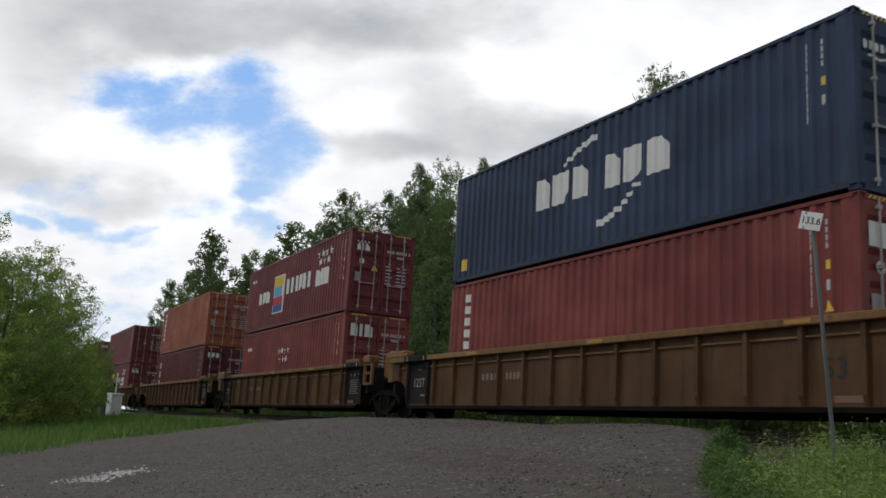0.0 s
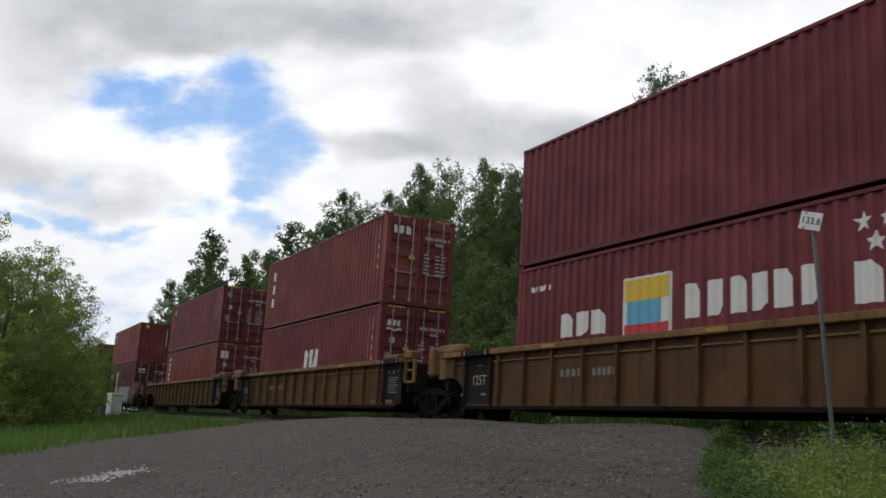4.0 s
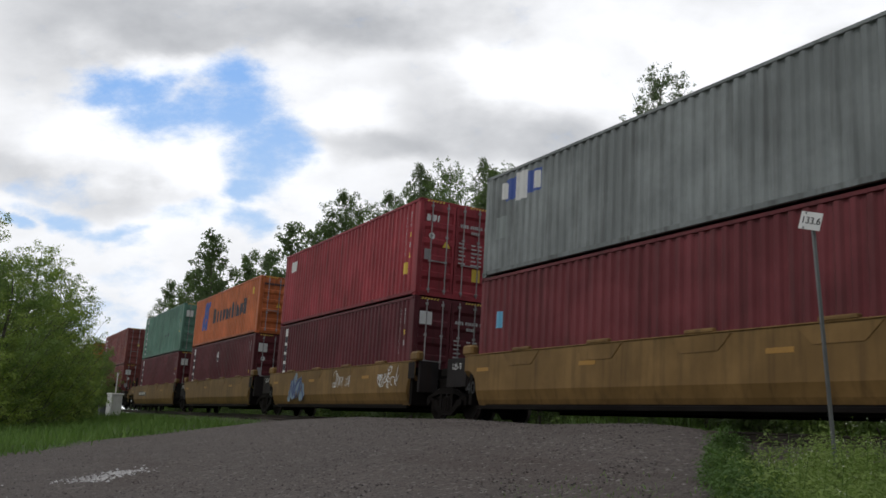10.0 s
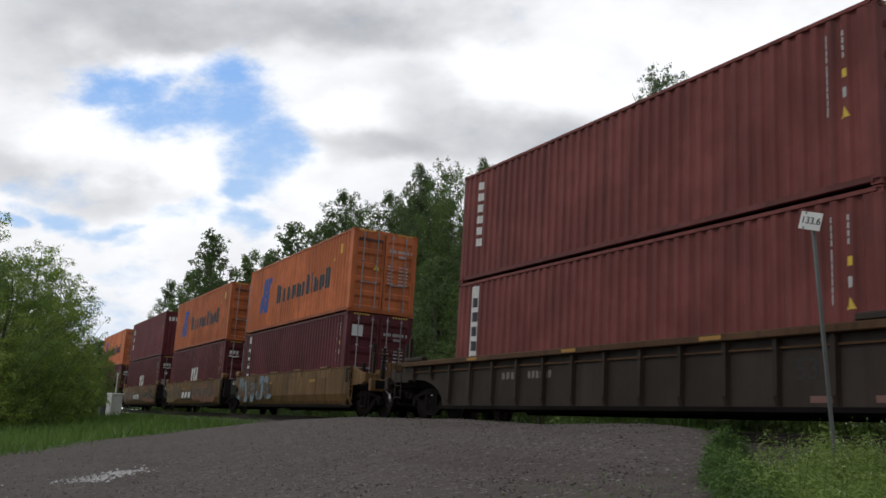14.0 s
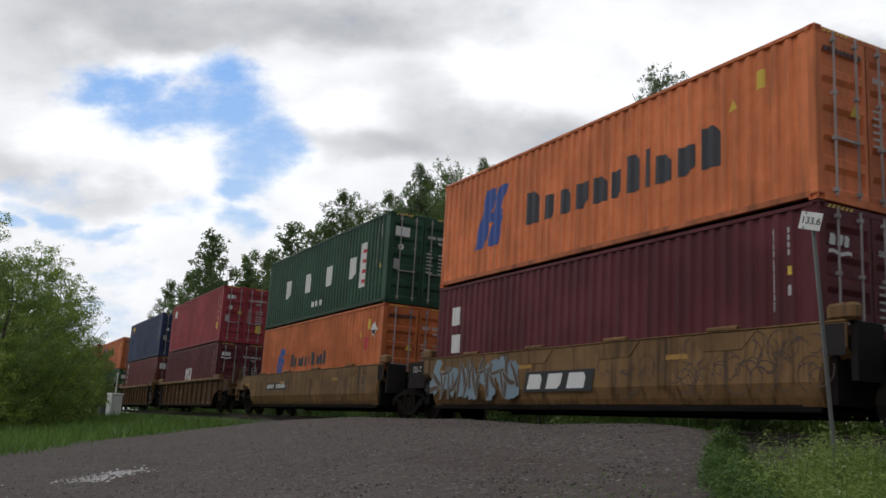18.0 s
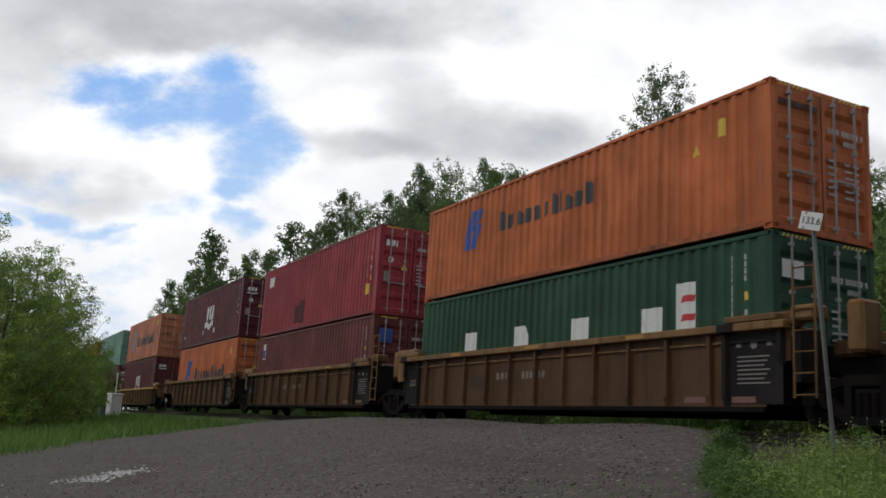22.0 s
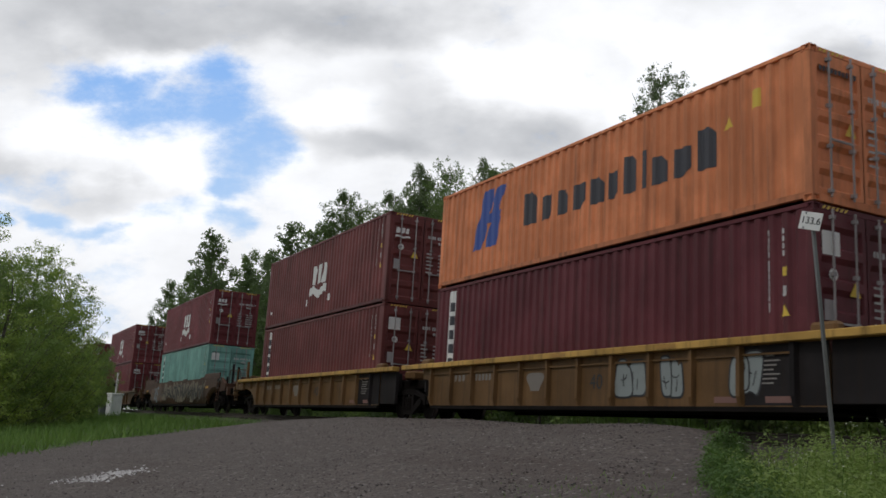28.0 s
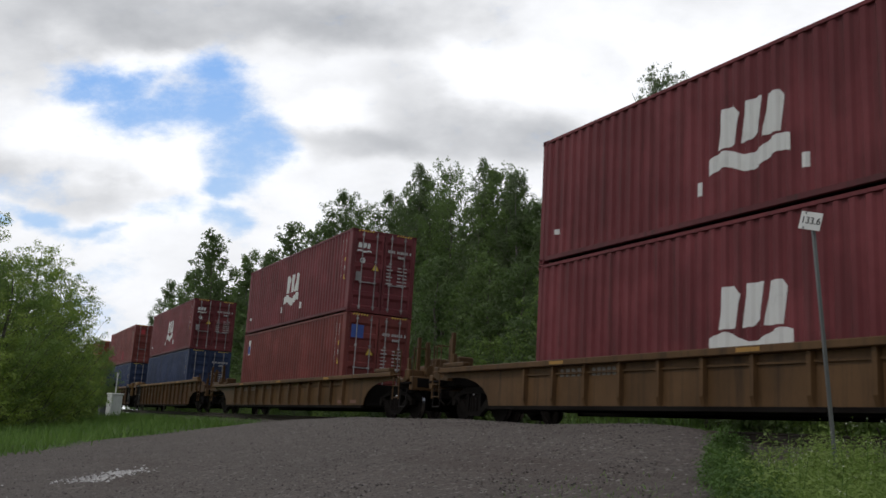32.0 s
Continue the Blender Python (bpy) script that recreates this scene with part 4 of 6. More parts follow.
def bars(x, z, h, widths, thick, gap, slant=0.0, tall=(), flip=0):
    """A word as plain blocks with a cut corner, one for each sign, or single bars. tall: signs that rise higher."""
    out = []
    for i, w in enumerate(widths):
        k = h * (1.38 if i in tall else 1.0)
        if w <= thick * 1.6:
            out.append(rect(x, x + w, z, z + k, slant))
        else:
            c, m = min(0.3 * w, 0.3 * k), (w - thick) * 0.12
            a, b, sl = x + m, x + w - m, slant
            if (i + flip) % 2:
                out.append([(a, z), (b - c, z), (b + sl * c / k, z + c), (b + sl, z + k), (a + sl, z + k)])
            else:
                out.append([(a, z), (b, z), (b + sl * (k - c) / k, z + k - c), (b - c + sl, z + k), (a + sl, z + k)])
        x += w + gap
    return out


def upright_bars(x, z_top, w, n, step, thick):
    """A word written downwards, as plain bars."""
    out = []
    for i in range(n):
        z = z_top - (i + 1) * step
        hgt = step * 0.66
        out.append(rect(x + (0.1 * w if i % 2 else 0.0), x + w - (0.0 if i % 2 else 0.1 * w), z, z + hgt))
    return out


def waves(x, z, w, t, n=12, amp=0.09):
    out = []
    for i in range(n):
        a, b = i / n, (i + 1) / n
        za, zb = z + amp * math.sin(a * 9.0), z + amp * math.sin(b * 9.0)
        out.append([(x + a * w, za), (x + b * w, zb), (x + b * w, zb + t), (x + a * w, za + t)])
    return out


def star(x, z, r):
    out = []
    for i in range(5):
        a = math.pi / 2 + i * 2 * math.pi / 5
        out.append([(x + r * math.cos(a), z + r * math.sin(a)), (x + 0.4 * r * math.cos(a + 0.63), z + 0.4 * r * math.sin(a + 0.63)), (x, z),
                    (x + 0.4 * r * math.cos(a - 0.63), z + 0.4 * r * math.sin(a - 0.63))])
    return out


def put_side(c, key, name, material, polys, label=""):
    ob = part(name, cached(("side_paint", key), lambda: side_paint(polys, OVERPAINT.get(name, 0.0035))), material, c, label)
    if len(polys) > 1:
        tagged(ob, kind="stuff")


def put_end(c, key, name, material, polys, label=""):
    ob = part(name, cached(("end_paint", key), lambda: end_paint(polys)), material, c, label)
    if len(polys) > 1:
        tagged(ob, kind="stuff")


def code_marks(c, h, style=0):
    """Owner codes and warning marks as plain bars near the front corner post."""
    col = []
    z = h - 0.32
    for i in range(11):
        col.append(rect(5.32, 5.37, z - 0.095 - (0.06 if i in (4, 10) else 0), z - (0.03 if i == 4 else 0)))
        z -= 0.118
    for i in range(4):
        col.append(rect(5.63, 5.675, h - 0.42 - i * 0.12, h - 0.33 - i * 0.12))
    put_side(c, ("codes", h), "owner_code", CODE_WHITE, col, "white upright code bars")
    if style != 2:
        put_side(c, ("sq", h), "yellow_label", YELLOW, [rect(5.6, 5.71, h - 1.1, h - 0.96)])
        put_side(c, ("pale", h), "pale_label", CODE_WHITE, [rect(5.61, 5.7, h - 1.36, h - 1.26), disk(5.655, h - 1.38, 0.048)])
    if style != 1:
        put_side(c, ("tri", h), "warning_triangle", YELLOW, [[(5.56, h - 1.74), (5.75, h - 1.74), (5.655, h - 1.56)]])


def door_marks(c, h, style=0):
    r = []
    for y, n in ((0.16, 4), (0.5, 6), (0.99, 1)):
        r += [rect(y + k * 0.072, y + k * 0.072 + 0.05, h - 0.7, h - 0.6) for k in range(n)]
    r += [rect(0.54 + k * 0.07, 0.588 + k * 0.07, h - 0.87, h - 0.78) for k in range(4)]
    for i in range(6):
        r.append(rect(0.14, 0.32 + 0.05 * (i % 2), h - 1.21 - i * 0.12, h - 1.17 - i * 0.12))
        r.append(rect(0.56, 0.7 + 0.04 * (i % 3), h - 1.22 - i * 0.12, h - 1.18 - i * 0.12))
        r.append(rect(0.76 + 0.04 * (i % 3), 0.92, h - 1.22 - i * 0.12, h - 1.18 - i * 0.12))
    put_end(c, ("door", h), "data_block", CODE_WHITE, r, "white code and weight bars")
    if style % 2 == 0:
        put_end(c, ("round", h), "round_label", WHITE, [disk(-0.78, h - 1.1, 0.1)])
        put_end(c, ("panel", h), "data_plate", GALV, [rect(-1.0, -0.78, h - 1.82, h - 1.5)])
    if style % 3 == 0:
        put_end(c, ("tri", h), "warning_triangle", YELLOW, [[(-0.42, h - 1.4), (-0.16, h - 1.4), (-0.29, h - 1.16)]])
    put_end(c, ("haz", h), "height_stripes", YELLOW, [rect(-1.0 + i * 0.1, -0.95 + i * 0.1, h - 0.075, h - 0.02, 0.04) for i in range(6)] + [rect(0.45 + i * 0.1, 0.5 + i * 0.1, h - 0.075, h - 0.02, 0.04) for i in range(6)])


def livery(c, name, h, doors=True):
    """The owner's marks as plain shapes in their colours."""
    if name == "cma":
        put_side(c, "cma", "wordmark", WHITE, bars(-2.4, 1.28, 0.72, (0.58, 0.74, 0.6, ), 0.2, 0.05) + bars(0.12, 1.28, 0.72, (0.58, 0.6, 0.78), 0.2, 0.06), "white wordmark bars")
        put_side(c, "cma_swoosh", "swoosh", WHITE, [rect(-1.35 + i * 0.17, -1.16 + i * 0.17, 2.12 + 0.085 * i - 0.005 * i * i, 2.2 + 0.1 * i - 0.006 * i * i, 0.0) for i in range(7)]
                 + [rect(-0.05 + i * 0.19, 0.16 + i * 0.19, 0.52 + 0.03 * i + 0.012 * i * i, 0.66 + 0.02 * i + 0.012 * i * i) for i in range(7)], "white swoosh strokes")
        put_side(c, "cma_sq", "yellow_label", YELLOW, [rect(-5.9, -5.6, 0.32, 0.62)])
        put_end(c, "cma_e", "owner_mark", WHITE, bars(-1.0, h - 0.62, 0.14, (0.1,) * 5, 0.04, 0.03) + waves(-0.9, h - 0.75, 0.5, 0.04, 8, 0.02))
    elif name in ("zim7", "zim7low"):
        put_side(c, name, "wordmark", WHITE, bars(-4.55, 1.2, 0.5, (0.5, 0.46, 0.5), 0.14, 0.07) + bars(-0.75, 1.3, 0.62, (0.5, 0.48, 0.46, 0.36, 0.48, 0.38), 0.14, 0.06)
                 + bars(2.8, 1.22, 0.62, (0.52, 0.17, 0.66), 0.17, 0.07), "white wordmark bars")
        put_side(c, name + "s", "star_row", WHITE, sum([star(3.0 + i * 0.42, 2.42, 0.17) for i in range(4)] + [star(3.2 + i * 0.42, 2.1, 0.17) for i in range(3)], []), "seven white stars")
        put_side(c, name + "p", "number_panel_edge", WHITE, [rect(-2.45, -1.05, 0.62, 2.22)])
        for i, (mat, z0, z1) in enumerate(((YELLOW, 1.75, 2.17), (SKYBLUE, 1.3, 1.75), (RED, 0.98, 1.3), (BLUE, 0.67, 0.98))):
            put_side(c, (name, "c", i), "number_panel", mat, [rect(-2.4 + 0.12 * (i % 2), -1.1 - 0.25 * (i == 1), z0, z1)], "multicoloured panel band")
        put_side(c, name + "u", "web_address", WHITE, bars(-5.7, 2.3, 0.12, (0.12,) * 5, 0.05, 0.04))
        put_end(c, name + "e", "owner_mark", WHITE, bars(-1.0, h - 0.72, 0.2, (0.16, 0.06, 0.2), 0.06, 0.04) + [disk(-0.96 + 0.13 * i, h - 0.42, 0.035, 6) for i in range(4)] + [disk(-0.9 + 0.13 * i, h - 0.49, 0.035, 6) for i in range(3)])
    elif name == "zimlow":
        put_side(c, name, "star_row", WHITE, sum([star(-0.9 + i * 0.38, 1.9, 0.15) for i in range(4)] + [star(-0.7 + i * 0.38, 1.55, 0.15) for i in range(3)], []) + bars(-0.95, 0.62, 0.5, (0.42, 0.15, 0.55), 0.15, 0.08), "white stars and bars")
        put_side(c, name + "w", "web_address", WHITE, bars(-5.6, 2.1, 0.14, (0.12,) * 5, 0.05, 0.04))
        put_end(c, name + "e", "owner_mark", WHITE, bars(-1.02, h - 0.78, 0.42, (0.3, 0.11, 0.36), 0.11, 0.05), "large white wordmark bars")
    elif name in ("upright", "uprightlow"):
        put_side(c, (name, h), "wordmark", WHITE, upright_bars(-5.55, h - 0.22, 0.3, 6, 0.3 if h > 2.7 else 0.27, 0.075), "white upright wordmark bars")
    elif name == "tex":
        put_side(c, (name, h), "wordmark", WHITE, upright_bars(-5.5, h - 0.3, 0.34, 3, 0.56, 0.1), "white upright wordmark bars")
        put_end(c, (name, h), "owner_mark", WHITE, bars(-0.98, h - 0.62, 0.26, (0.14, 0.2, 0.2), 0.06, 0.04), "white wordmark bars")
    elif name == "ac":
        put_side(c, (name, h), "wordmark", WHITE, upright_bars(-5.45, h - 0.35, 0.42, 3, 0.72, 0.14), "white upright wordmark bars")
        put_end(c, ("acl_e", h), "owner_mark", WHITE, bars(-1.0, h - 0.66, 0.18, (0.16, 0.14, 0.12), 0.055, 0.02, 0.03) + waves(-1.0, h - 0.8, 0.52, 0.06, 10, 0.02), "white wordmark bars and wave")
    elif name in ("acl", "acllow"):
        z = 1.18 if name == "acl" else 0.92
        put_side(c, (name, h), "wordmark", WHITE, bars(-0.78, z + 0.12, 0.72, (0.5, 0.46, 0.42), 0.17, 0.04, 0.12) + waves(-0.92, z - 0.32, 1.8, 0.3, 14, 0.1), "white wordmark bars over a wave")
        if name == "acl":
            put_side(c, (name, "t", h), "lift_mark", WHITE, [rect(-1.22, -1.1, 0.55, 0.8), rect(1.1, 1.22, 0.55, 0.8), rect(-5.7, -5.55, 0.6, 0.72)])
        put_end(c, ("acl_e", h), "owner_mark", WHITE, bars(-1.0, h - 0.66, 0.18, (0.16, 0.14, 0.12), 0.055, 0.02, 0.03) + waves(-1.0, h - 0.8, 0.52, 0.06, 10, 0.02), "white wordmark bars and wave")
    elif name in ("hapag", "hapagsmall", "hapagsmalllow", "hapaglow", "hapagpale"):
        k = 0.62 if "small" in name else 1.0
        z = {"hapag": 0.98, "hapagsmall": 1.35, "hapagsmalllow": 1.15, "hapaglow": 0.9, "hapagpale": 0.98}[name]
        x0 = -4.5 if k == 1.0 else -4.2
        put_side(c, (name, h), "emblem", BLUE if name != "hapagpale" else SLATE, [rect(x0, x0 + 0.5 * k, z - 0.2, z + 1.3 * k, 0.55 * k), rect(x0 + 0.66 * k, x0 + 1.15 * k, z - 0.2, z + 0.5 * k, 0.25 * k),
                 rect(x0 + 0.8 * k, x0 + 1.2 * k, z + 0.55 * k, z + 1.3 * k, 0.35 * k)], "blue slanted emblem")
        put_side(c, (name, "bar", h), "emblem_bar", BLUE if name != "hapagpale" else SLATE, [rect(x0 + 0.4 * k, x0 + 1.3 * k, z + 0.42 * k, z + 0.66 * k, 0.1)])
        ws = [w * k for w in (0.62, 0.5, 0.52, 0.5, 0.52, 0.34, 0.48, 0.14, 0.52, 0.5, 0.54)]
        x1 = x0 + (2.4 if k == 1.0 else 1.75)
        put_side(c, (name, "w", h), "wordmark", CHARCOAL, bars(x1, z + 0.05, 0.56 * k, ws, 0.145 * k, 0.115 * k, 0.0, (0, 6, 7, 10)), "dark wordmark bars")
        put_end(c, (name, h), "owner_mark", CHARCOAL, bars(-1.0, h - 0.4, 0.09, (0.07,) * 10, 0.03, 0.02))
        put_side(c, (name, "y", h), "yellow_label", YELLOW, [rect(5.0, 5.2, h - 0.75, h - 0.42), [(4.35, h - 0.95), (4.6, h - 0.95), (4.48, h - 0.72)]])
    elif name in ("uasc", "uasclow"):
        w = []
        zu = 1.08 if name == "uasc" else 0.85
        for i, x in enumerate((-3.9, -1.5, 0.75, 2.95)):
            w += bars(x, zu, 0.72, (0.72,), 0.22, 0, 0.0, (), (1, 0, 1, 1)[i])
        put_side(c, (name, h), "wordmark", WHITE, w, "widely spaced white wordmark bars")
        put_side(c, (name, "p", h), "white_panel", WHITE, [rect(4.0, 4.5, zu - 0.4, zu + 1.1)], "white upright panel")
        put_side(c, (name, "r", h), "red_script", RED, [rect(4.08, 4.42, zu - 0.27 + i * 0.34, zu - 0.15 + i * 0.34, 0.05) for i in range(4)])
        if name == "uasc":
            put_side(c, (name, "w", h), "web_address", WHITE, bars(-0.75, zu - 0.62, 0.2, (0.12,) * 8, 0.04, 0.05))
        put_end(c, (name, h), "owner_mark", WHITE, [rect(-1.0, -0.5, h - 0.75, h - 0.45)], "white panel")
    elif name == "cai":
        put_side(c, (name, h), "wordmark", WHITE, bars(-5.55, h - 0.78, 0.42, (0.26, 0.26, 0.09), 0.09, 0.035, 0.05), "white wordmark bars")
        put_end(c, (name, h), "owner_mark", WHITE, bars(-1.0, h - 0.66, 0.2, (0.15, 0.17, 0.05), 0.05, 0.025, 0.02), "white wordmark bars")
        put_side(c, (name, "y", h), "yellow_label", YELLOW, [rect(5.22, 5.52, 0.7, 1.05)])
        put_end(c, (name, "y", h), "yellow_label", YELLOW, [rect(0.62, 0.9, 0.6, 0.98)])
    elif name == "seaco":
        put_side(c, (name, h), "wordmark", YELLOW, bars(-5.6, h - 0.52, 0.26, (0.2, 0.2, 0.22, 0.2, 0.22), 0.07, 0.04), "yellow wordmark bars")
        put_side(c, (name, "r", h), "red_dash", RED, [rect(-5.2, -4.7, h - 0.72, h - 0.64)])
    elif name == "mol":
        put_side(c, (name, h), "emblem_panel", BLUE, [rect(-5.35, -3.75, h - 0.78, h - 0.24)], "blue emblem panel")
        put_side(c, (name, "w", h), "wordmark", WHITE, bars(-5.6, h - 0.72, 0.42, (0.44,), 0.12, 0) + [rect(-4.85, -4.35, h - 0.86, h - 0.16)] + bars(-4.1, h - 0.72, 0.42, (0.36,), 0.1, 0), "white wordmark bars")
        put_side(c, (name, "p", h), "pale_patch", SILVER, [rect(-5.7, -5.2, 0.9, 1.45)])
        put_end(c, (name, h), "owner_mark", WHITE, [rect(-1.0, -0.62, h - 0.72, h - 0.4)])
    elif name in ("strip", "longstrip"):
        z0 = 0.3 if name == "longstrip" else 0.35
        put_side(c, (name, h), "white_strip", WHITE, [rect(-5.62, -5.2, z0, h - 0.14)], "white upright name strip")
        put_side(c, (name, "b", h), "strip_bars", CHARCOAL, upright_bars(-5.54, h - 0.32, 0.26, 6, (h - 0.7) / 6, 0.06), "dark upright bars")
    elif name == "florens":
        put_side(c, (name, h), "emblem_panel", WHITE, [rect(-5.6, -5.15, h - 0.95, h - 0.3)], "white emblem panel")
        put_side(c, (name, "b", h), "emblem", BLUE, [rect(-5.55, -5.2, h - 0.9, h - 0.55)])
        if doors:
            put_end(c, (name, h), "owner_mark", BLUE, [rect(-1.0, -0.55, h - 0.85, h - 0.4)], "blue emblem panel")
    elif name == "ghost":
        put_side(c, (name, h), "painted_out_name", painted_steel("sage_patch_paint", (0.14, 0.27, 0.22)), [rect(-4.7, -2.6, 1.0, 1.9), rect(-2.3, 0.6, 1.0, 1.95)], "painted-over name")
        put_end(c, (name, h), "white_label", WHITE, [rect(-0.7, -0.4, h - 0.85, h - 0.5)])
    elif name == "disc":
        put_side(c, (name, h), "blue_disc", SKYBLUE, [rect(-5.6, -5.2, h - 0.62, h - 0.25)])
        put_end(c, (name, h), "blue_disc", SKYBLUE, [disk(-0.86, h - 0.45, 0.13)])
    elif name == "square":
        put_side(c, (name, h), "pale_emblem", SKYBLUE, [rect(-5.55, -5.25, 1.6, 2.0)])
        put_end(c, (name, h), "round_label", WHITE, [disk(-0.82, h - 0.85, 0.12)])
    elif name == "patch":
        put_side(c, (name, h), "repair_patch", steel("red"), [rect(0.9, 2.1, 0.35, 1.05), rect(-5.95, -5.5, 0.4, 1.0)], "brighter red repair patch")
        put_end(c, (name, h), "red_label", RED, [rect(-0.75, -0.45, h - 0.7, h - 0.35)])
    elif name == "scuffs":
        put_side(c, name, "scuff", CHARCOAL, [disk(x, z, r, 8) for x, z, r in ((-2.4, 0.75, 0.05), (-2.1, 0.85, 0.06), (-1.8, 0.8, 0.05), (-1.55, 0.92, 0.07), (1.1, 1.15, 0.07), (1.5, 1.2, 0.08), (1.95, 1.15, 0.07), (2.3, 1.22, 0.09), (-5.1, 0.35, 0.05))], "dark scuffs")
    elif name == "scorch":
        put_side(c, name, "scorch_patch", painted_steel("scorched_paint", (0.1, 0.022, 0.024), 0.6, 0.7, 0.4), [rect(-1.9, -1.2, 0.3, 1.0), rect(-1.2, -0.7, 0.25, 1.15)], "dark scorched patch")
    elif name in ("diamond", "diamondfront"):
        x = -0.2 if name == "diamond" else 5.55
        put_side(c, name, "hazard_diamond", WHITE, [[(x, 1.85), (x + 0.24, 2.12), (x, 2.4), (x - 0.24, 2.12)]], "white hazard diamond")
        put_side(c, name + "b", "hazard_diamond_foot", CHARCOAL, [[(x, 1.9), (x + 0.2, 2.1), (x - 0.2, 2.1)]])
        if name == "diamondfront":
            put_side(c, name + "r", "red_placard", RED, [rect(4.85, 5.15, 1.5, 1.9)])
    if name in ("strip", "longstrip", "uprightlow"):
        put_end(c, ("placard", h), "white_placard", WHITE, [rect(-1.02, -0.62, h - 0.8, h - 0.42)], "white placard")


def container(colour, h, marks=(), doors=True, style=0, label=""):
    c = new("shipping_container", None)
    mat = steel(colour)
    for s in (-1, 1):
        part("side_panel", cached(("side", h, s), lambda: side_mesh(h, s)), mat, c)
        part("top_rail", cached(("trail", h, s), lambda: bevel_box(-HX + 0.1, HX - 0.1, min(s * HY, s * (HY - 0.06)), max(s * HY, s * (HY - 0.06)), h - 0.075, h - 0.005, 0.006)), mat, c)
        part("bottom_rail", cached(("brail", h, s), lambda: bevel_box(-HX + 0.1, HX - 0.1, min(s * (HY - 0.02), s * (HY - 0.1)), max(s * (HY - 0.02), s * (HY - 0.1)), 0.055, 0.16, 0.008)), painted_steel(colour + "_rail_paint", [v * 0.75 + 0.003 for v in PAINT[colour]], 0.6, 0.7, 0.5), c, "grimy bottom rail")
        for e in (-1, 1):
            part("corner_post", cached(("post", h), lambda: bevel_box(-0.075, 0.075, -0.06, 0.06, 0.11, h - 0.11, 0.01)), mat, c, at=pose(e * (HX - 0.08), s * (HY - 0.061), 0))
            for z in (0.059, h - 0.059):
                part("corner_casting", cached("casting", casting_mesh), mat, c, at=pose(e * (HX - 0.086), s * (HY - 0.078), z))
    part("roof", cached(("roof", h), lambda: roof_mesh(h)), mat, c)
    part("floor", cached("floor", lambda: bevel_box(-HX + 0.1, HX - 0.1, -HY + 0.1, HY - 0.1, 0.06, 0.14, 0.01)), STEEL_DARK, c)
    part("header", cached(("header", h), lambda: bevel_box(HX - 0.1, HX - 0.016, -HY + 0.13, HY - 0.13, h - 0.1, h - 0.004, 0.008)), mat, c)
    part("sill", cached("sill", lambda: bevel_box(HX - 0.1, HX - 0.016, -HY + 0.13, HY - 0.13, 0.01, 0.14, 0.008)), mat, c)
    part("rear_wall", cached(("end", h), lambda: end_mesh(h)), mat, c, at=pose(0, 0, 0, 0, 0, 180))
    if doors:
        for s in (-1, 1):
            part("door", cached(("door", h, s), lambda: door_mesh(h, s)), mat, c)
        for y in (-0.82, -0.3, 0.26, 0.78):
            part("lock_rod", cached(("rod", h, y), lambda: lock_rod_mesh(h, y)), GALV, c, smooth=False)
        door_marks(c, h, style)
    else:
        part("front_wall", cached(("end", h), lambda: end_mesh(h)), mat, c)
        put_end(c, ("front", h), "owner_code", WHITE, [rect(0.75, 0.81, h - 0.45 - 0.12 * i, h - 0.36 - 0.12 * i) for i in range(11)])
        if style != 2:
            put_end(c, ("front_y", h, style), "yellow_label", YELLOW, [rect(-0.82, -0.58, h - 0.42, h - 0.16)] if style == 0 else [rect(0.55, 0.85, 0.5, 0.8)])
    if "hapag" not in "".join(marks):
        code_marks(c, h, style)
    for m in marks:
        livery(c, m, h, doors)
    tagged(c, label, "container", "containers on the train")
    return c


# ---- well cars ----
FAINT = mark_paint("faint_data_marking", (0.22, 0.2, 0.18), 0.6)
SOOT = mark_paint("soot_black_spray", (0.008, 0.007, 0.007), 0.12)
DULL_AMBER = mark_paint("grimy_amber_reflector", (0.4, 0.21, 0.04), 0.6)
FLOOR = 0.63       # underside of the lower container above the rail
SIDE_Y = 1.31      # outer face of a car's side plate


def wheel_mesh():
    pieces, n = [], 20
    rings = [(-0.07, 0.1), (-0.07, 0.4), (-0.06, 0.42), (0.04, 0.415), (0.045, 0.445), (0.07, 0.445), (0.07, 0.36), (0.03, 0.34), (0.03, 0.16), (0.07, 0.14), (0.07, 0.0)]
    verts, faces = [], []
    for y, r in rings:
        for k in range(n):
            a = 2 * math.pi * k / n
            verts.append((r * math.cos(a), y, r * math.sin(a)))
    for i in range(len(rings) - 1):
        for k in range(n):
            q = (k + 1) % n
            faces.append((i * n + k, (i + 1) * n + k, (i + 1) * n + q, i * n + q))
    return mesh_of(verts, faces)


def tread_mesh():
    """Bright running band round a wheel."""
    v, f, n = [], [], 28
    for y, r in ((-0.055, 0.4215), (-0.045, 0.423), (0.035, 0.418)):
        for k in range(n):
            a = 2 * math.pi * k / n
            v.append((r * math.cos(a), y, r * math.sin(a)))
    for i in range(2):
        for k in range(n):
            f.append((i * n + k, (i + 1) * n + k, (i + 1) * n + (k + 1) % n, i * n + (k + 1) % n))
    return mesh_of(v, f)


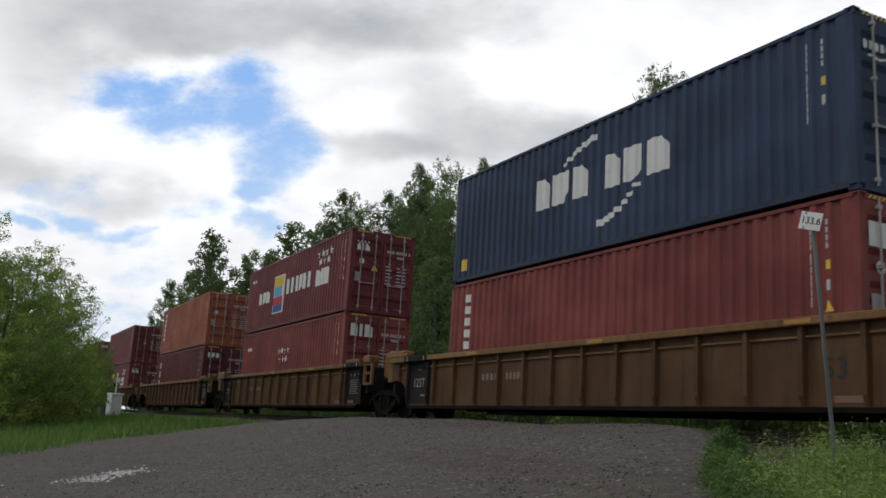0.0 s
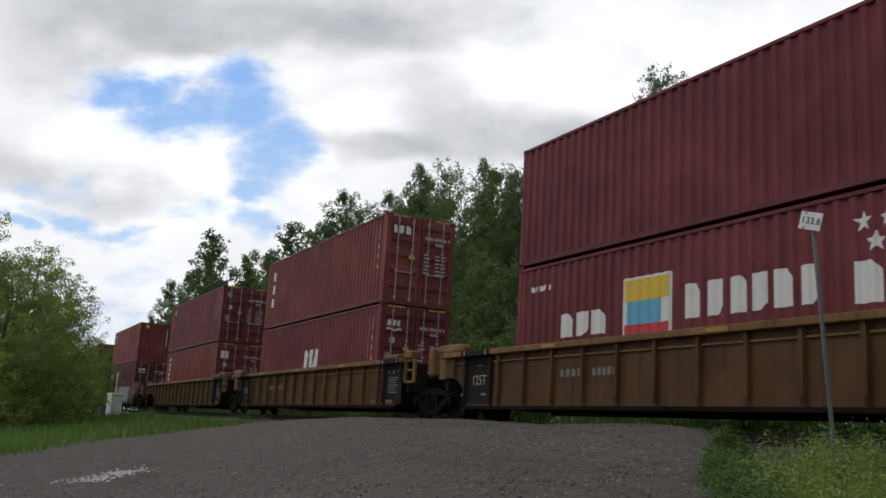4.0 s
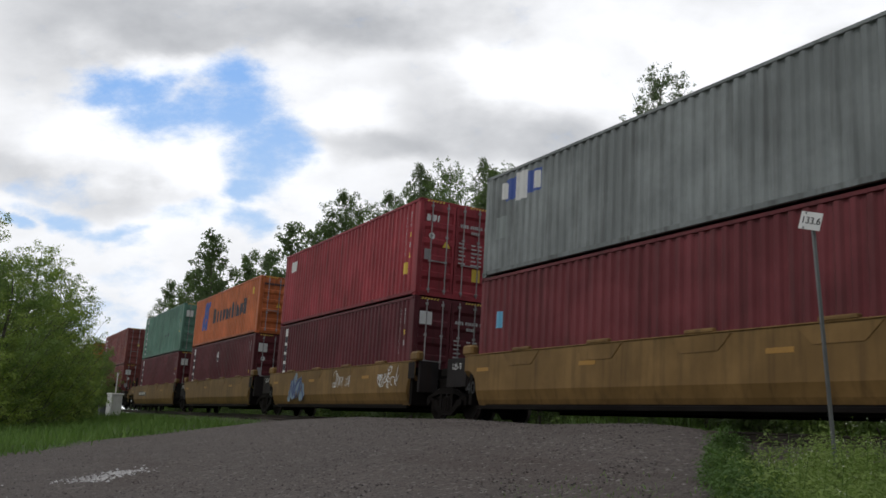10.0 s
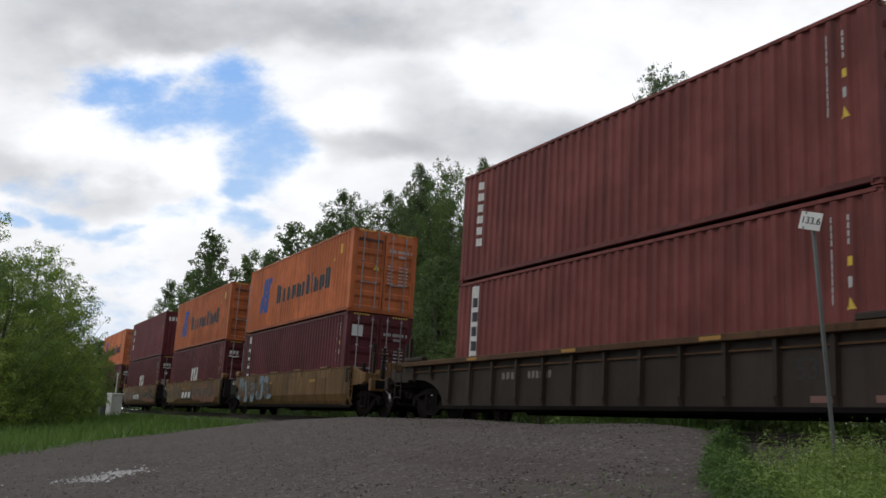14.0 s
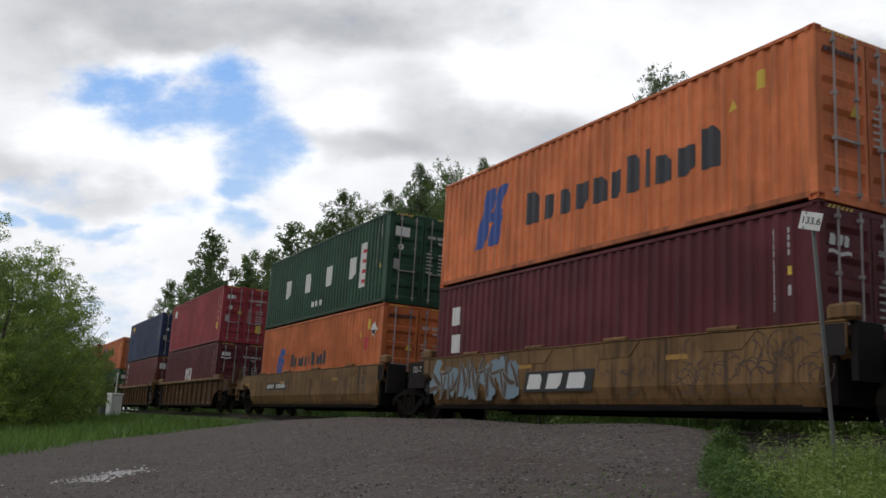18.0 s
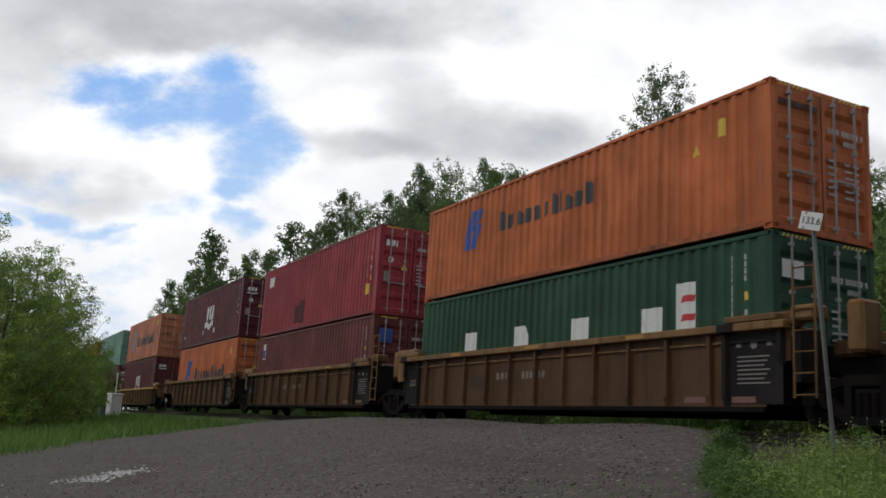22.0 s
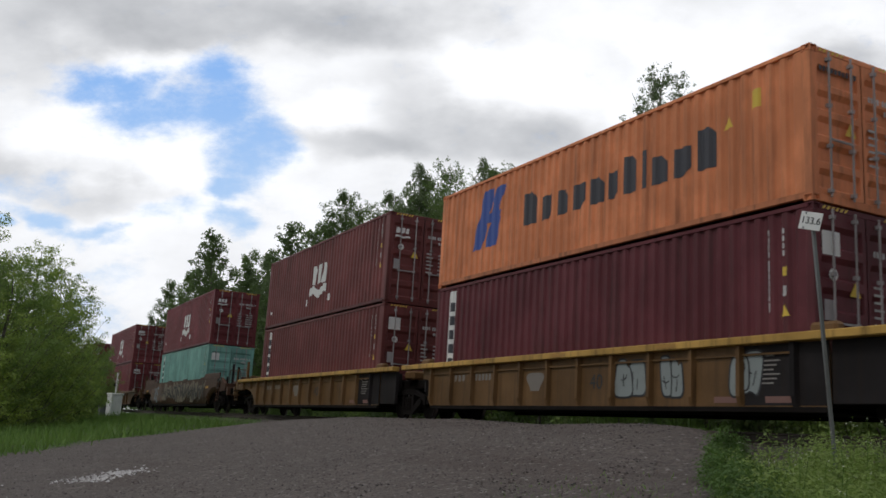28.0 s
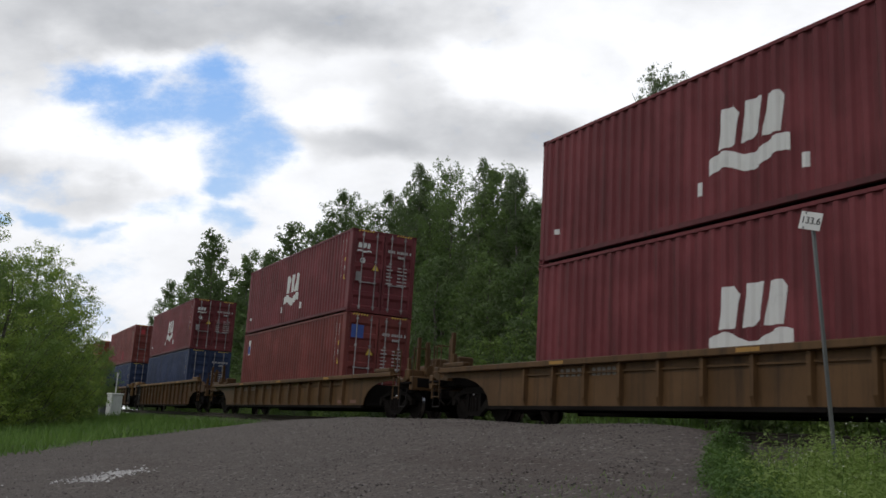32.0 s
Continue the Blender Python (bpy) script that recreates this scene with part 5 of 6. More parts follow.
def truck_frame_mesh(s):
    """Cast side frame of a two-axle truck, with its window openings."""
    y0, y1 = s * 0.98 - 0.06, s * 0.98 + 0.06

    def slab(poly):
        n = len(poly)
        v = [(x, y0, z) for x, z in poly] + [(x, y1, z) for x, z in poly]
        f = [tuple(reversed(range(n))) if s < 0 else tuple(range(n)), tuple(range(n, 2 * n))] + [(i, (i + 1) % n, n + (i + 1) % n, n + i) for i in range(n)]
        return v, f
    shapes = [[(-1.12, 0.42), (-0.72, 0.42), (-0.7, 0.6), (-1.1, 0.62)], [(0.72, 0.42), (1.12, 0.42), (1.1, 0.62), (0.7, 0.6)],
              [(-1.1, 0.56), (-0.3, 0.72), (-0.3, 0.86), (-1.0, 0.66)], [(0.3, 0.72), (1.1, 0.56), (1.0, 0.66), (0.3, 0.86)],
              [(-0.36, 0.7), (0.36, 0.7), (0.36, 0.86), (-0.36, 0.86)], [(-0.78, 0.42), (-0.34, 0.16), (-0.2, 0.2), (-0.62, 0.56)],
              [(0.34, 0.16), (0.78, 0.42), (0.62, 0.56), (0.2, 0.2)], [(-0.36, 0.14), (0.36, 0.14), (0.36, 0.26), (-0.36, 0.26)],
              [(-0.36, 0.24), (-0.24, 0.24), (-0.24, 0.72), (-0.36, 0.72)], [(0.24, 0.24), (0.36, 0.24), (0.36, 0.72), (0.24, 0.72)]]
    return mesh_of(*join_data([slab(p) for p in shapes]))


def truck(parent, x):
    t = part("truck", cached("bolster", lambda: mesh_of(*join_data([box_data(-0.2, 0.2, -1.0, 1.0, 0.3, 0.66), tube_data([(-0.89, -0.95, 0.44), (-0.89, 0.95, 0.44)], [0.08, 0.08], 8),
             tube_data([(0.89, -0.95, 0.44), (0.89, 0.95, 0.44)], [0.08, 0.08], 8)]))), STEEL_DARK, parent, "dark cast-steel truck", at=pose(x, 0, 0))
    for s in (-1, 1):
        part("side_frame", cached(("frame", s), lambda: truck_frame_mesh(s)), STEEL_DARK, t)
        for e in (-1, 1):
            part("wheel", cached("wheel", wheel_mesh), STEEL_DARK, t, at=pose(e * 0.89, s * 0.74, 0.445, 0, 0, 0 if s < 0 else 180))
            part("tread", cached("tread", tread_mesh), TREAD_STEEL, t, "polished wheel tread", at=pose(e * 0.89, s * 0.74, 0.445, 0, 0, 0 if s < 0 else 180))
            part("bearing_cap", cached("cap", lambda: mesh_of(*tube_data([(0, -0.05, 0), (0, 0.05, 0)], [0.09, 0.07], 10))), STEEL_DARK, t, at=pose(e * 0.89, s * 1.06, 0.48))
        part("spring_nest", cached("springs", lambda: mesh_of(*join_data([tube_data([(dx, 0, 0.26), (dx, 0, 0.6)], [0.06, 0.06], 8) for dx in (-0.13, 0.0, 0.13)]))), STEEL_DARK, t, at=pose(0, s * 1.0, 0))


def side_plate_mesh(hl, z0, z1, s, cut_f, cut_r, bulge=0.0):
    """Side of the well with its lower corners cut back over the trucks; bulge: the foot curves in."""
    arch = [(0.7 * (1 - math.cos(radians(a))), math.sin(radians(a))) for a in (0, 18, 36, 54, 72, 90)] + [(1.0, 1.0)]
    cols = [(-hl + cut_r * (1 - u), z0 + (1.08 - z0) * v) for u, v in reversed(arch)] if cut_r else [(-hl, z0)]
    cols += [(hl - cut_f * (1 - u), z0 + (1.08 - z0) * v) for u, v in arch] if cut_f else [(hl, z0)]
    verts, faces = [], []
    levels = (0.0, 0.12, 0.3, 1.0)
    for x, zb in cols:
        for k in levels:
            z = zb + (z1 - zb) * k
            dent = bulge * (max(0.0, 0.3 - k) / 0.3) ** 1.4
            verts.append((x, s * (SIDE_Y - dent), z))
            verts.append((x, s * (SIDE_Y - dent - 0.03), z))
    n = len(levels)
    for i in range(len(cols) - 1):
        for k in range(n - 1):
            a, b = (i * n + k) * 2, ((i + 1) * n + k) * 2
            out = (a, b, b + 2, a + 2)
            inn = (a + 1, a + 3, b + 3, b + 1)
            faces += [out, inn] if s < 0 else [tuple(reversed(out)), tuple(reversed(inn))]
        a, b = i * n * 2, (i + 1) * n * 2
        faces.append((a, a + 1, b + 1, b))
        a, b = (i * n + n - 1) * 2, ((i + 1) * n + n - 1) * 2
        faces.append((a, b, b + 1, a + 1))
    return mesh_of(verts, faces)


def rib_mesh(z0, z1, s):
    y = s * SIDE_Y
    out = s * 0.1
    verts = []
    for z, d in ((z0, 0.4), (z0 + 0.16, 1.0), (z1, 1.0)):
        for x in (-0.06, -0.04, 0.04, 0.06):
            verts.append((x, y + (out * d if abs(x) < 0.05 else 0.002 * s), z))
    faces = []
    for i in range(2):
        for k in range(3):
            a = i * 4 + k
            q = (a, a + 1, a + 5, a + 4)
            faces.append(q if s < 0 else tuple(reversed(q)))
    faces += [(0, 1, 2, 3), (8, 9, 10, 11)]
    return mesh_of(verts, faces)


def ladder_mesh(x, s, z0, z1):
    y = s * (SIDE_Y + 0.1)
    p = [tube_data([(x - 0.2, y, z0), (x - 0.2, y, z1)], [0.018, 0.018], 6), tube_data([(x + 0.2, y, z0), (x + 0.2, y, z1)], [0.018, 0.018], 6)]
    n = int((z1 - z0) / 0.3)
    for i in range(n + 1):
        z = z0 + 0.05 + i * (z1 - z0 - 0.1) / n
        p.append(tube_data([(x - 0.2, y, z), (x + 0.2, y, z)], [0.014, 0.014], 6))
    return mesh_of(*join_data(p))


def hook(cx, cz, r, a0, a1, t):
    """Curved stroke of even width."""
    n = 7
    arc = [a0 + (a1 - a0) * k / n for k in range(n + 1)]
    return [(cx + (r + t) * math.cos(a), cz + (r + t) * math.sin(a)) for a in arc] + [(cx + r * math.cos(a), cz + r * math.sin(a)) for a in reversed(arc)]


def spray(parent, rng, x0, x1, z0, z1, n, fill, edge, y):
    """Sprayed tag: fat overlapping bubbles with thin rims and loose hooks, unreadable."""
    strokes, w, mid, half = [], (x1 - x0) / n, (z0 + z1) / 2, (z1 - z0) / 2
    for i in range(n):
        cx, cz = x0 + (i + 0.5) * w + rng.uniform(-0.06, 0.06) * w, mid + rng.uniform(-0.04, 0.04)
        rx, rz, tilt_by = w * rng.uniform(0.62, 0.84), half * rng.uniform(0.88, 1.0), rng.uniform(-0.25, 0.25)
        p, q, m = rng.uniform(0.35, 0.7), rng.uniform(0.45, 0.75), 26
        bite, deep, top = rng.uniform(0, 6.28), rng.uniform(0.1, 0.45), rng.uniform(-0.28, 0.28)

        def shape(grow):
            out = []
            for k in range(m):
                a = 2 * math.pi * k / m
                ca, sa = math.cos(a), math.sin(a)
                dent = 1 - deep * math.exp(-(math.sin((a - bite) / 2) / 0.22) ** 2)
                u, v = math.copysign(abs(ca) ** p, ca) * dent, math.copysign(abs(sa) ** q, sa) * dent
                out.append((cx + (rx * (1 + top * v) + grow) * u + tilt_by * rz * v * 0.4, min(z1 + 0.02, max(z0 - 0.02, cz + (rz + grow) * v))))
            return out
        lift = 0.0016 * (n - i)
        part("graffiti_outline", flat_paint([shape(0.0)], y - lift), edge, parent)
        part("graffiti_fill", flat_paint([shape(-min(0.035, 0.16 * w))], y - lift - 0.0008), fill, parent)
        a0, r = rng.uniform(0, 6.28), rng.uniform(0.3, 0.5) * min(rx, rz)
        strokes.append(hook(cx + rng.uniform(-0.2, 0.2) * rx, cz + rng.uniform(-0.4, 0.4) * rz, r, a0, a0 + rng.uniform(1.4, 2.8), 0.024))
        zc = cz - rng.uniform(0.2, 0.7) * rz
        strokes.append([(cx, zc), (cx + 0.024, zc), (cx + 0.024 + tilt_by * 0.3, zc + 0.6 * rz), (cx + tilt_by * 0.3, zc + 0.6 * rz)])
    tagged(part("graffiti_ink", flat_paint(strokes, y - 0.0016 * n - 0.003), edge, parent), kind="stuff")


def stroke_poly(p0, p1, p2, w0, w1):
    """Fat tapering stroke along a bent spine, counter-clockwise."""
    left, right, n = [], [], 8
    for k in range(n + 1):
        t = k / n
        x, z = [(1 - t) ** 2 * p0[q] + 2 * t * (1 - t) * p1[q] + t * t * p2[q] for q in (0, 1)]
        dx, dz = [2 * (1 - t) * (p1[q] - p0[q]) + 2 * t * (p2[q] - p1[q]) for q in (0, 1)]
        d, w = math.hypot(dx, dz) + 1e-6, (w0 + (w1 - w0) * t) / 2 * min(1.0, 0.35 + 3.2 * min(t, 1 - t))
        left.append((x - dz / d * w, z + dx / d * w))
        right.append((x + dz / d * w, z - dx / d * w))
    poly = right + left[::-1]
    area = sum(poly[k][0] * poly[(k + 1) % len(poly)][1] - poly[(k + 1) % len(poly)][0] * poly[k][1] for k in range(len(poly)))
    return poly if area > 0 else poly[::-1]


def wild_spray(parent, rng, x0, x1, z0, z1, n, fill, edge, y):
    """Interlocked fat strokes with pale rims, unreadable."""
    w, h = (x1 - x0) / n, z1 - z0
    for i in range(n):
        cx = x0 + w * 0.5 + rng.random() * (x1 - x0 - w)
        spines = []
        for k in range(4):
            za, zb = z0 + h * rng.uniform(0.08, 0.9), z0 + h * rng.uniform(0.08, 0.9)
            a, b = cx + w * rng.uniform(-0.6, -0.2), cx + w * rng.uniform(0.2, 0.6)
            spines.append(((a, za), (cx + rng.uniform(-0.5, 0.5) * w, z0 + h * rng.uniform(-0.1, 1.1)), (b, zb)))
        fat = min(0.34, 0.42 * w)
        lift = 0.0013 * i
        for k, sp in enumerate(spines):
            lim = lambda poly: [(px, min(z1, max(z0, pz))) for px, pz in poly]
            part("graffiti_outline", flat_paint([lim(stroke_poly(*sp, fat + 0.07, fat * 0.8 + 0.07))], y - lift - 0.0003 * k), edge, parent)
            part("graffiti_fill", flat_paint([lim(stroke_poly(*sp, fat, fat * 0.8))], y - 0.0006 - lift - 0.0003 * k), fill, parent)


def block_spray(parent, rng, x0, x1, z0, z1, n, ground, ink, rim, y):
    """A crowded piece: ragged patches of ground colour under interlocked bent strokes with thin rims, unreadable."""
    w, h = (x1 - x0) / n, z1 - z0

    def held(poly):
        return [(min(x1 + 0.3, max(x0 - 0.3, px)), min(z1, max(z0, pz))) for px, pz in poly]
    patches = []
    for i in range(n * 5):
        cx, cz, ph, wide, tall = rng.uniform(x0, x1), z0 + h * rng.uniform(0.08, 0.92), rng.uniform(0, 6.28), w * rng.uniform(0.25, 0.6), h * rng.uniform(0.12, 0.34)
        patches.append(held([(cx + wide * rng.uniform(0.6, 1.1) * math.cos(a), cz + tall * rng.uniform(0.6, 1.1) * math.sin(a)) for a in [ph + 2 * math.pi * k / 14 for k in range(14)]]))
    layers = {"graffiti_ground": (ground, [(p, 0.0001 * k) for k, p in enumerate(patches)]), "graffiti_outline": (rim, []), "graffiti_ink": (ink, [])}
    lift = 0.0005 * n + 0.0006
    for i in range(n * 3):
        cx = x0 + (i + 0.5) * w / 3
        up = rng.random() < 0.72
        za, zb = (z0 + h * rng.uniform(0.02, 0.3), z0 + h * rng.uniform(0.65, 0.98)) if up else (z0 + h * rng.uniform(0.2, 0.85), z0 + h * rng.uniform(0.2, 0.85))
        dx = w * (rng.uniform(-0.35, 0.35) if up else rng.choice((-1, 1)) * rng.uniform(0.4, 0.7))
        spine = ((cx - dx, za), (cx + w * rng.uniform(-0.55, 0.55), (za + zb) / 2 + h * rng.uniform(-0.25, 0.25)), (cx + dx, zb))
        fat = min(0.2, 0.26 * w) * rng.uniform(0.6, 1.25)
        layers["graffiti_outline"][1].append((held(stroke_poly(*spine, fat + 0.045, fat * 0.7 + 0.045)), lift))
        layers["graffiti_ink"][1].append((held(stroke_poly(*spine, fat, fat * 0.7)), lift + 0.0002))
        lift += 0.0004
    for name, (material, polys) in layers.items():
        verts, faces = [], []
        for poly, up in polys:
            faces.append(tuple(range(len(verts), len(verts) + len(poly))))
            verts += [(px, y - up, pz) for px, pz in poly]
        tagged(part(name, mesh_of(verts, faces), material, parent), kind="stuff")


def well_car(kind, colour, hl, shift, front_truck, rear_truck, front_end, rear_end, free_f, free_r, seed, tags=(), number=None, trade=None, label=""):
    """kind: ribbed, low or smooth. shift: middle of the sides from the middle of the load. front_truck, rear_truck: x of a truck, or None.
    front_end, rear_end: reach of the end platforms. free_f, free_r: an end with a coupler."""
    rng = random.Random(seed)
    car = new("well_car", None)
    mat, black = steel(colour), painted_steel("car_black_paint", (0.021, 0.018, 0.018), 0.7, 0.5, 0.35, (0.03, 0.02, 0.014), 0.12)
    z0 = 0.38
    z1 = {"ribbed": {"car_umber": 1.2, "car_dark": 1.43}.get(colour, 1.57), "low": 1.35, "smooth": 1.6}[kind]
    if colour == "car_rust":
        z1 = 1.68
        for e in (-1, 1):
            for s in (-1, 1):
                v = [(e * (hl - 3.4), s * SIDE_Y, z1), (e * hl, s * SIDE_Y, z1), (e * hl, s * SIDE_Y, z1 + 0.26), (e * (hl - 3.0), s * SIDE_Y, z1 + 0.26)]
                v += [(a, b - s * 0.05, c) for a, b, c in v]
                part("raised_end", mesh_of(v, [(0, 1, 2, 3), (7, 6, 5, 4), (3, 2, 6, 7), (0, 3, 7, 4), (1, 5, 6, 2)]), mat, car)
    cut_f = (min(2.3, hl + shift - 6.4) if hl + shift > 7.9 else 0.0) if free_f else (0.0 if kind == "low" else 0.5)
    cut_r = ((1.4 if kind == "smooth" and colour != "car_rust" else 2.3) if hl - shift > 8.4 else 0.0) if free_r else (1.15 if kind == "ribbed" and hl > 8 else 0.6)
    bay = 0.15 if not free_f else cut_f
    rear = cut_r + 0.05 if free_r or hl > 8 else 0.3
    front_zone = (hl - bay - 1.15, hl - bay) if kind == "ribbed" and not free_f else None
    rear_zone = (-hl + rear, -hl + rear + (1.22 if hl > 8 else 0.85)) if kind == "ribbed" and not free_r else None
    zones = [z for z in (front_zone, rear_zone) if z]
    n_ribs = max(8, int((2 * hl - 1.2) / 1.05))
    rib_xs = [-hl + 0.6 + (2 * hl - 1.2) * i / n_ribs for i in range(n_ribs + 1)]
    if colour == "car_umber":
        rib_xs = [x for x in rib_xs if abs(x) < hl - 3.6]
    rib_xs = sorted([x for x in rib_xs if all(x < a - 0.3 or x > b + 0.3 for a, b in zones)] + [x for z in zones for x in z])

    def bay_middle(want):
        wide = [j for j in range(len(rib_xs) - 1) if rib_xs[j + 1] - rib_xs[j] > 0.75 and not any(a - 0.01 <= rib_xs[j] < b for a, b in zones)]
        k = min(wide, key=lambda j: abs((rib_xs[j] + rib_xs[j + 1]) / 2 - want))
        return (rib_xs[k] + rib_xs[k + 1]) / 2
    for s in (-1, 1):
        part("side_plate", side_plate_mesh(hl, z0, z1, s, cut_f, cut_r, 0.14 if kind == "smooth" else 0.0), mat, car)
        if kind == "ribbed":
            for e in (-1, 1):
                xa, xb = sorted((e * (hl - 0.15), e * (hl - 1.25)))
                ya, yb = sorted((s * (SIDE_Y - 0.02), s * (SIDE_Y + 0.16)))
                part("corner_guide", bevel_box(xa, xb, ya, yb, z1 + 0.137, z1 + 0.25, 0.02), steel("car_tan") if colour == "car_brown" else mat, car)
        if kind != "smooth":
            # on brown cars the chord's paler tan includes the sky light it catches
            chord = steel("car_gold") if kind == "low" else steel("car_tan") if colour == "car_brown" else steel("car_brown") if colour == "car_dark" else mat
            y0, y1 = sorted((s * (SIDE_Y - 0.06), s * (SIDE_Y + 0.17)))
            part("top_chord", bevel_box(-hl - (1.1 if kind == "low" and not free_r else 0.0), hl + (1.2 if kind == "low" else 0.0), y0, y1, z1, z1 + 0.13, 0.015), chord, car)
            y0, y1 = sorted((s * (SIDE_Y - 0.03), s * (SIDE_Y + 0.05)))
            part("bottom_sill", bevel_box(-hl + cut_r, hl - cut_f, y0, y1, z0 - 0.09, z0, 0.01), STEEL_DARK, car)
            edges = [x for z in zones for x in z]
            for x in rib_xs:
                low = z0 if -hl + cut_r - 0.02 < x < hl - cut_f + 0.02 else 1.04
                part("rib", cached(("rib", low, z1, s), lambda: rib_mesh(low, z1, s)), black if x in edges or (kind == "low" and not free_f and x > hl - 1.45) else mat, car, at=pose(x, 0, 0))
            # stiffening ledge under the top chord, bay by bay
            for xa, xb in zip(rib_xs, rib_xs[1:]):
                if xb - xa > 0.3:
                    ya, yb = sorted((s * (SIDE_Y + 0.001), s * (SIDE_Y + 0.045)))
                    inside = any(a - 0.01 <= xa and xb <= b + 0.01 for a, b in zones)
                    part("ledge", mesh_of(*box_data(xa + 0.06, xb - 0.06, ya, yb, z1 - 0.17, z1 - 0.135)), black if inside else mat if kind == "low" else chord, car)
            for xa, xb in zones:
                ya, yb = sorted((s * (SIDE_Y - 0.064), s * (SIDE_Y + 0.175)))
                part("chord_sleeve", bevel_box(xa - 0.1, xb + 0.1 if hl > 8 else xa + 0.3, ya, yb, z1 - 0.005, z1 + 0.136, 0.012), black, car, "black painted part of the top chord")
                if s < 0:
                    for x in (xa + 0.1, xb - 0.1) if hl > 8 else ():
                        part("white_tick", flat_paint([rect(x - 0.014, x + 0.014, z1 + 0.01, z1 + 0.12)], -SIDE_Y - 0.178), WHITE, car)
        else:
            y0, y1 = sorted((s * (SIDE_Y - 0.1), s * (SIDE_Y + 0.02)))
            part("top_edge", bevel_box(-hl, hl, y0, y1, z1, z1 + 0.03, 0.01), mat, car)
            for x in (-hl * 0.62, -hl * 0.2, hl * 0.22, hl * 0.64):
                y0, y1 = sorted((s * (SIDE_Y - 0.08), s * (SIDE_Y + 0.03)))
                part("lift_lug", bevel_box(x - 0.35, x + 0.35, y0, y1, z1 + 0.02, z1 + 0.1, 0.02), mat, car)
                lip = [(x - 0.75, s * (SIDE_Y + 0.012), z1 - 0.02), (x - 0.45, s * (SIDE_Y + 0.012), z1 - 0.3), (x + 0.45, s * (SIDE_Y + 0.012), z1 - 0.3), (x + 0.75, s * (SIDE_Y + 0.012), z1 - 0.02)]
                lip2 = [(a, s * (SIDE_Y + 0.001), c) for a, b, c in lip]
                part("stiffener_pad", mesh_of(lip + lip2, [(0, 1, 2, 3) if s < 0 else (3, 2, 1, 0), (0, 4, 5, 1), (1, 5, 6, 2), (2, 6, 7, 3)]), mat, car)
            y0, y1 = sorted((s * (SIDE_Y - 0.13), s * (SIDE_Y - 0.05)))
            part("bottom_sill", bevel_box(-hl + cut_r, hl - cut_f, y0, y1, z0 - 0.08, z0 + 0.01, 0.01), STEEL_DARK, car)
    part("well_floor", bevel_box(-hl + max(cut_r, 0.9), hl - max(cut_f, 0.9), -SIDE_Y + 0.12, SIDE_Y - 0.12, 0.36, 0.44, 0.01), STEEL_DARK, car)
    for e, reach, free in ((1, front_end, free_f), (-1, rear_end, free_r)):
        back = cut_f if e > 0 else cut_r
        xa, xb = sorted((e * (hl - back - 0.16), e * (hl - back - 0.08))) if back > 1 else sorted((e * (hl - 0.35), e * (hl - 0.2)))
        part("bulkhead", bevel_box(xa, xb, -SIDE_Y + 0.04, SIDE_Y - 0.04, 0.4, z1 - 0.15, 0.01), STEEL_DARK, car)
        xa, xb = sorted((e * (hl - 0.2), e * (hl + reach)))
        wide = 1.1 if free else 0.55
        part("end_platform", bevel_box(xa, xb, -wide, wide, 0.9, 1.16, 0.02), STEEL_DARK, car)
        if free:
            part("draft_sill", bevel_box(xa, xb, -0.3, 0.3, 0.62, 0.9, 0.02), STEEL_DARK, car)
            xc = e * (hl + reach)
            part("coupler", mesh_of(*join_data([box_data(min(xc, xc + e * 0.45), max(xc, xc + e * 0.45), -0.08, 0.08, 0.72, 0.92), box_data(min(xc + e * 0.3, xc + e * 0.55), max(xc + e * 0.3, xc + e * 0.55), -0.17, 0.15, 0.66, 0.98)])), STEEL_DARK, car)
            for i in range(3):
                x = e * (hl + reach * (0.15 + 0.32 * i))
                tall = (1.75, 2.35, 2.2)[i] if e < 0 or kind != "low" else 1.7
                part("stanchion", bevel_box(x - 0.05, x + 0.05, -1.02 + 0.12 * i, -0.92 + 0.12 * i, 1.16, tall, 0.008), black if kind == "smooth" else mat, car)
            for s in (-1, 1):
                ya, yb = sorted((s * (SIDE_Y - 0.2), s * (SIDE_Y - 0.06)))
                web = [(hl - 0.05, 1.02), (hl + reach * 0.6, 1.06), (hl + reach * 0.6, 1.34), (hl + reach * 0.3, z1 - 0.12), (hl - 0.05, z1 + 0.02)]
                v = [(e * a, ya, b) for a, b in web] + [(e * a, yb, b) for a, b in web]
                part("end_web", mesh_of(v, [tuple(range(5)), tuple(range(9, 4, -1))] + [(k, (k + 1) % 5, 5 + (k + 1) % 5, 5 + k) for k in range(5)]), mat, car)
            part("cross_beam", bevel_box(e * (hl + reach * 0.6) - 0.14, e * (hl + reach * 0.6) + 0.14, -SIDE_Y + 0.05, SIDE_Y - 0.05, 1.1, 1.4, 0.02), mat, car)
            part("end_sill", bevel_box(e * (hl + reach - 0.12) - 0.1, e * (hl + reach - 0.12) + 0.1, -1.25, 1.25, 0.82, 1.2, 0.02), mat, car)
            part("sill_step", mesh_of(*join_data([tube_data([(e * (hl + reach - 0.35), -1.24, 0.85), (e * (hl + reach - 0.35), -1.28, 0.35)], [0.016, 0.016], 6), tube_data([(e * (hl + reach - 0.75), -1.24, 0.85), (e * (hl + reach - 0.75), -1.28, 0.35)], [0.016, 0.016], 6),
                 tube_data([(e * (hl + reach - 0.35), -1.28, 0.35), (e * (hl + reach - 0.75), -1.28, 0.35)], [0.016, 0.016], 6)])), black, car)
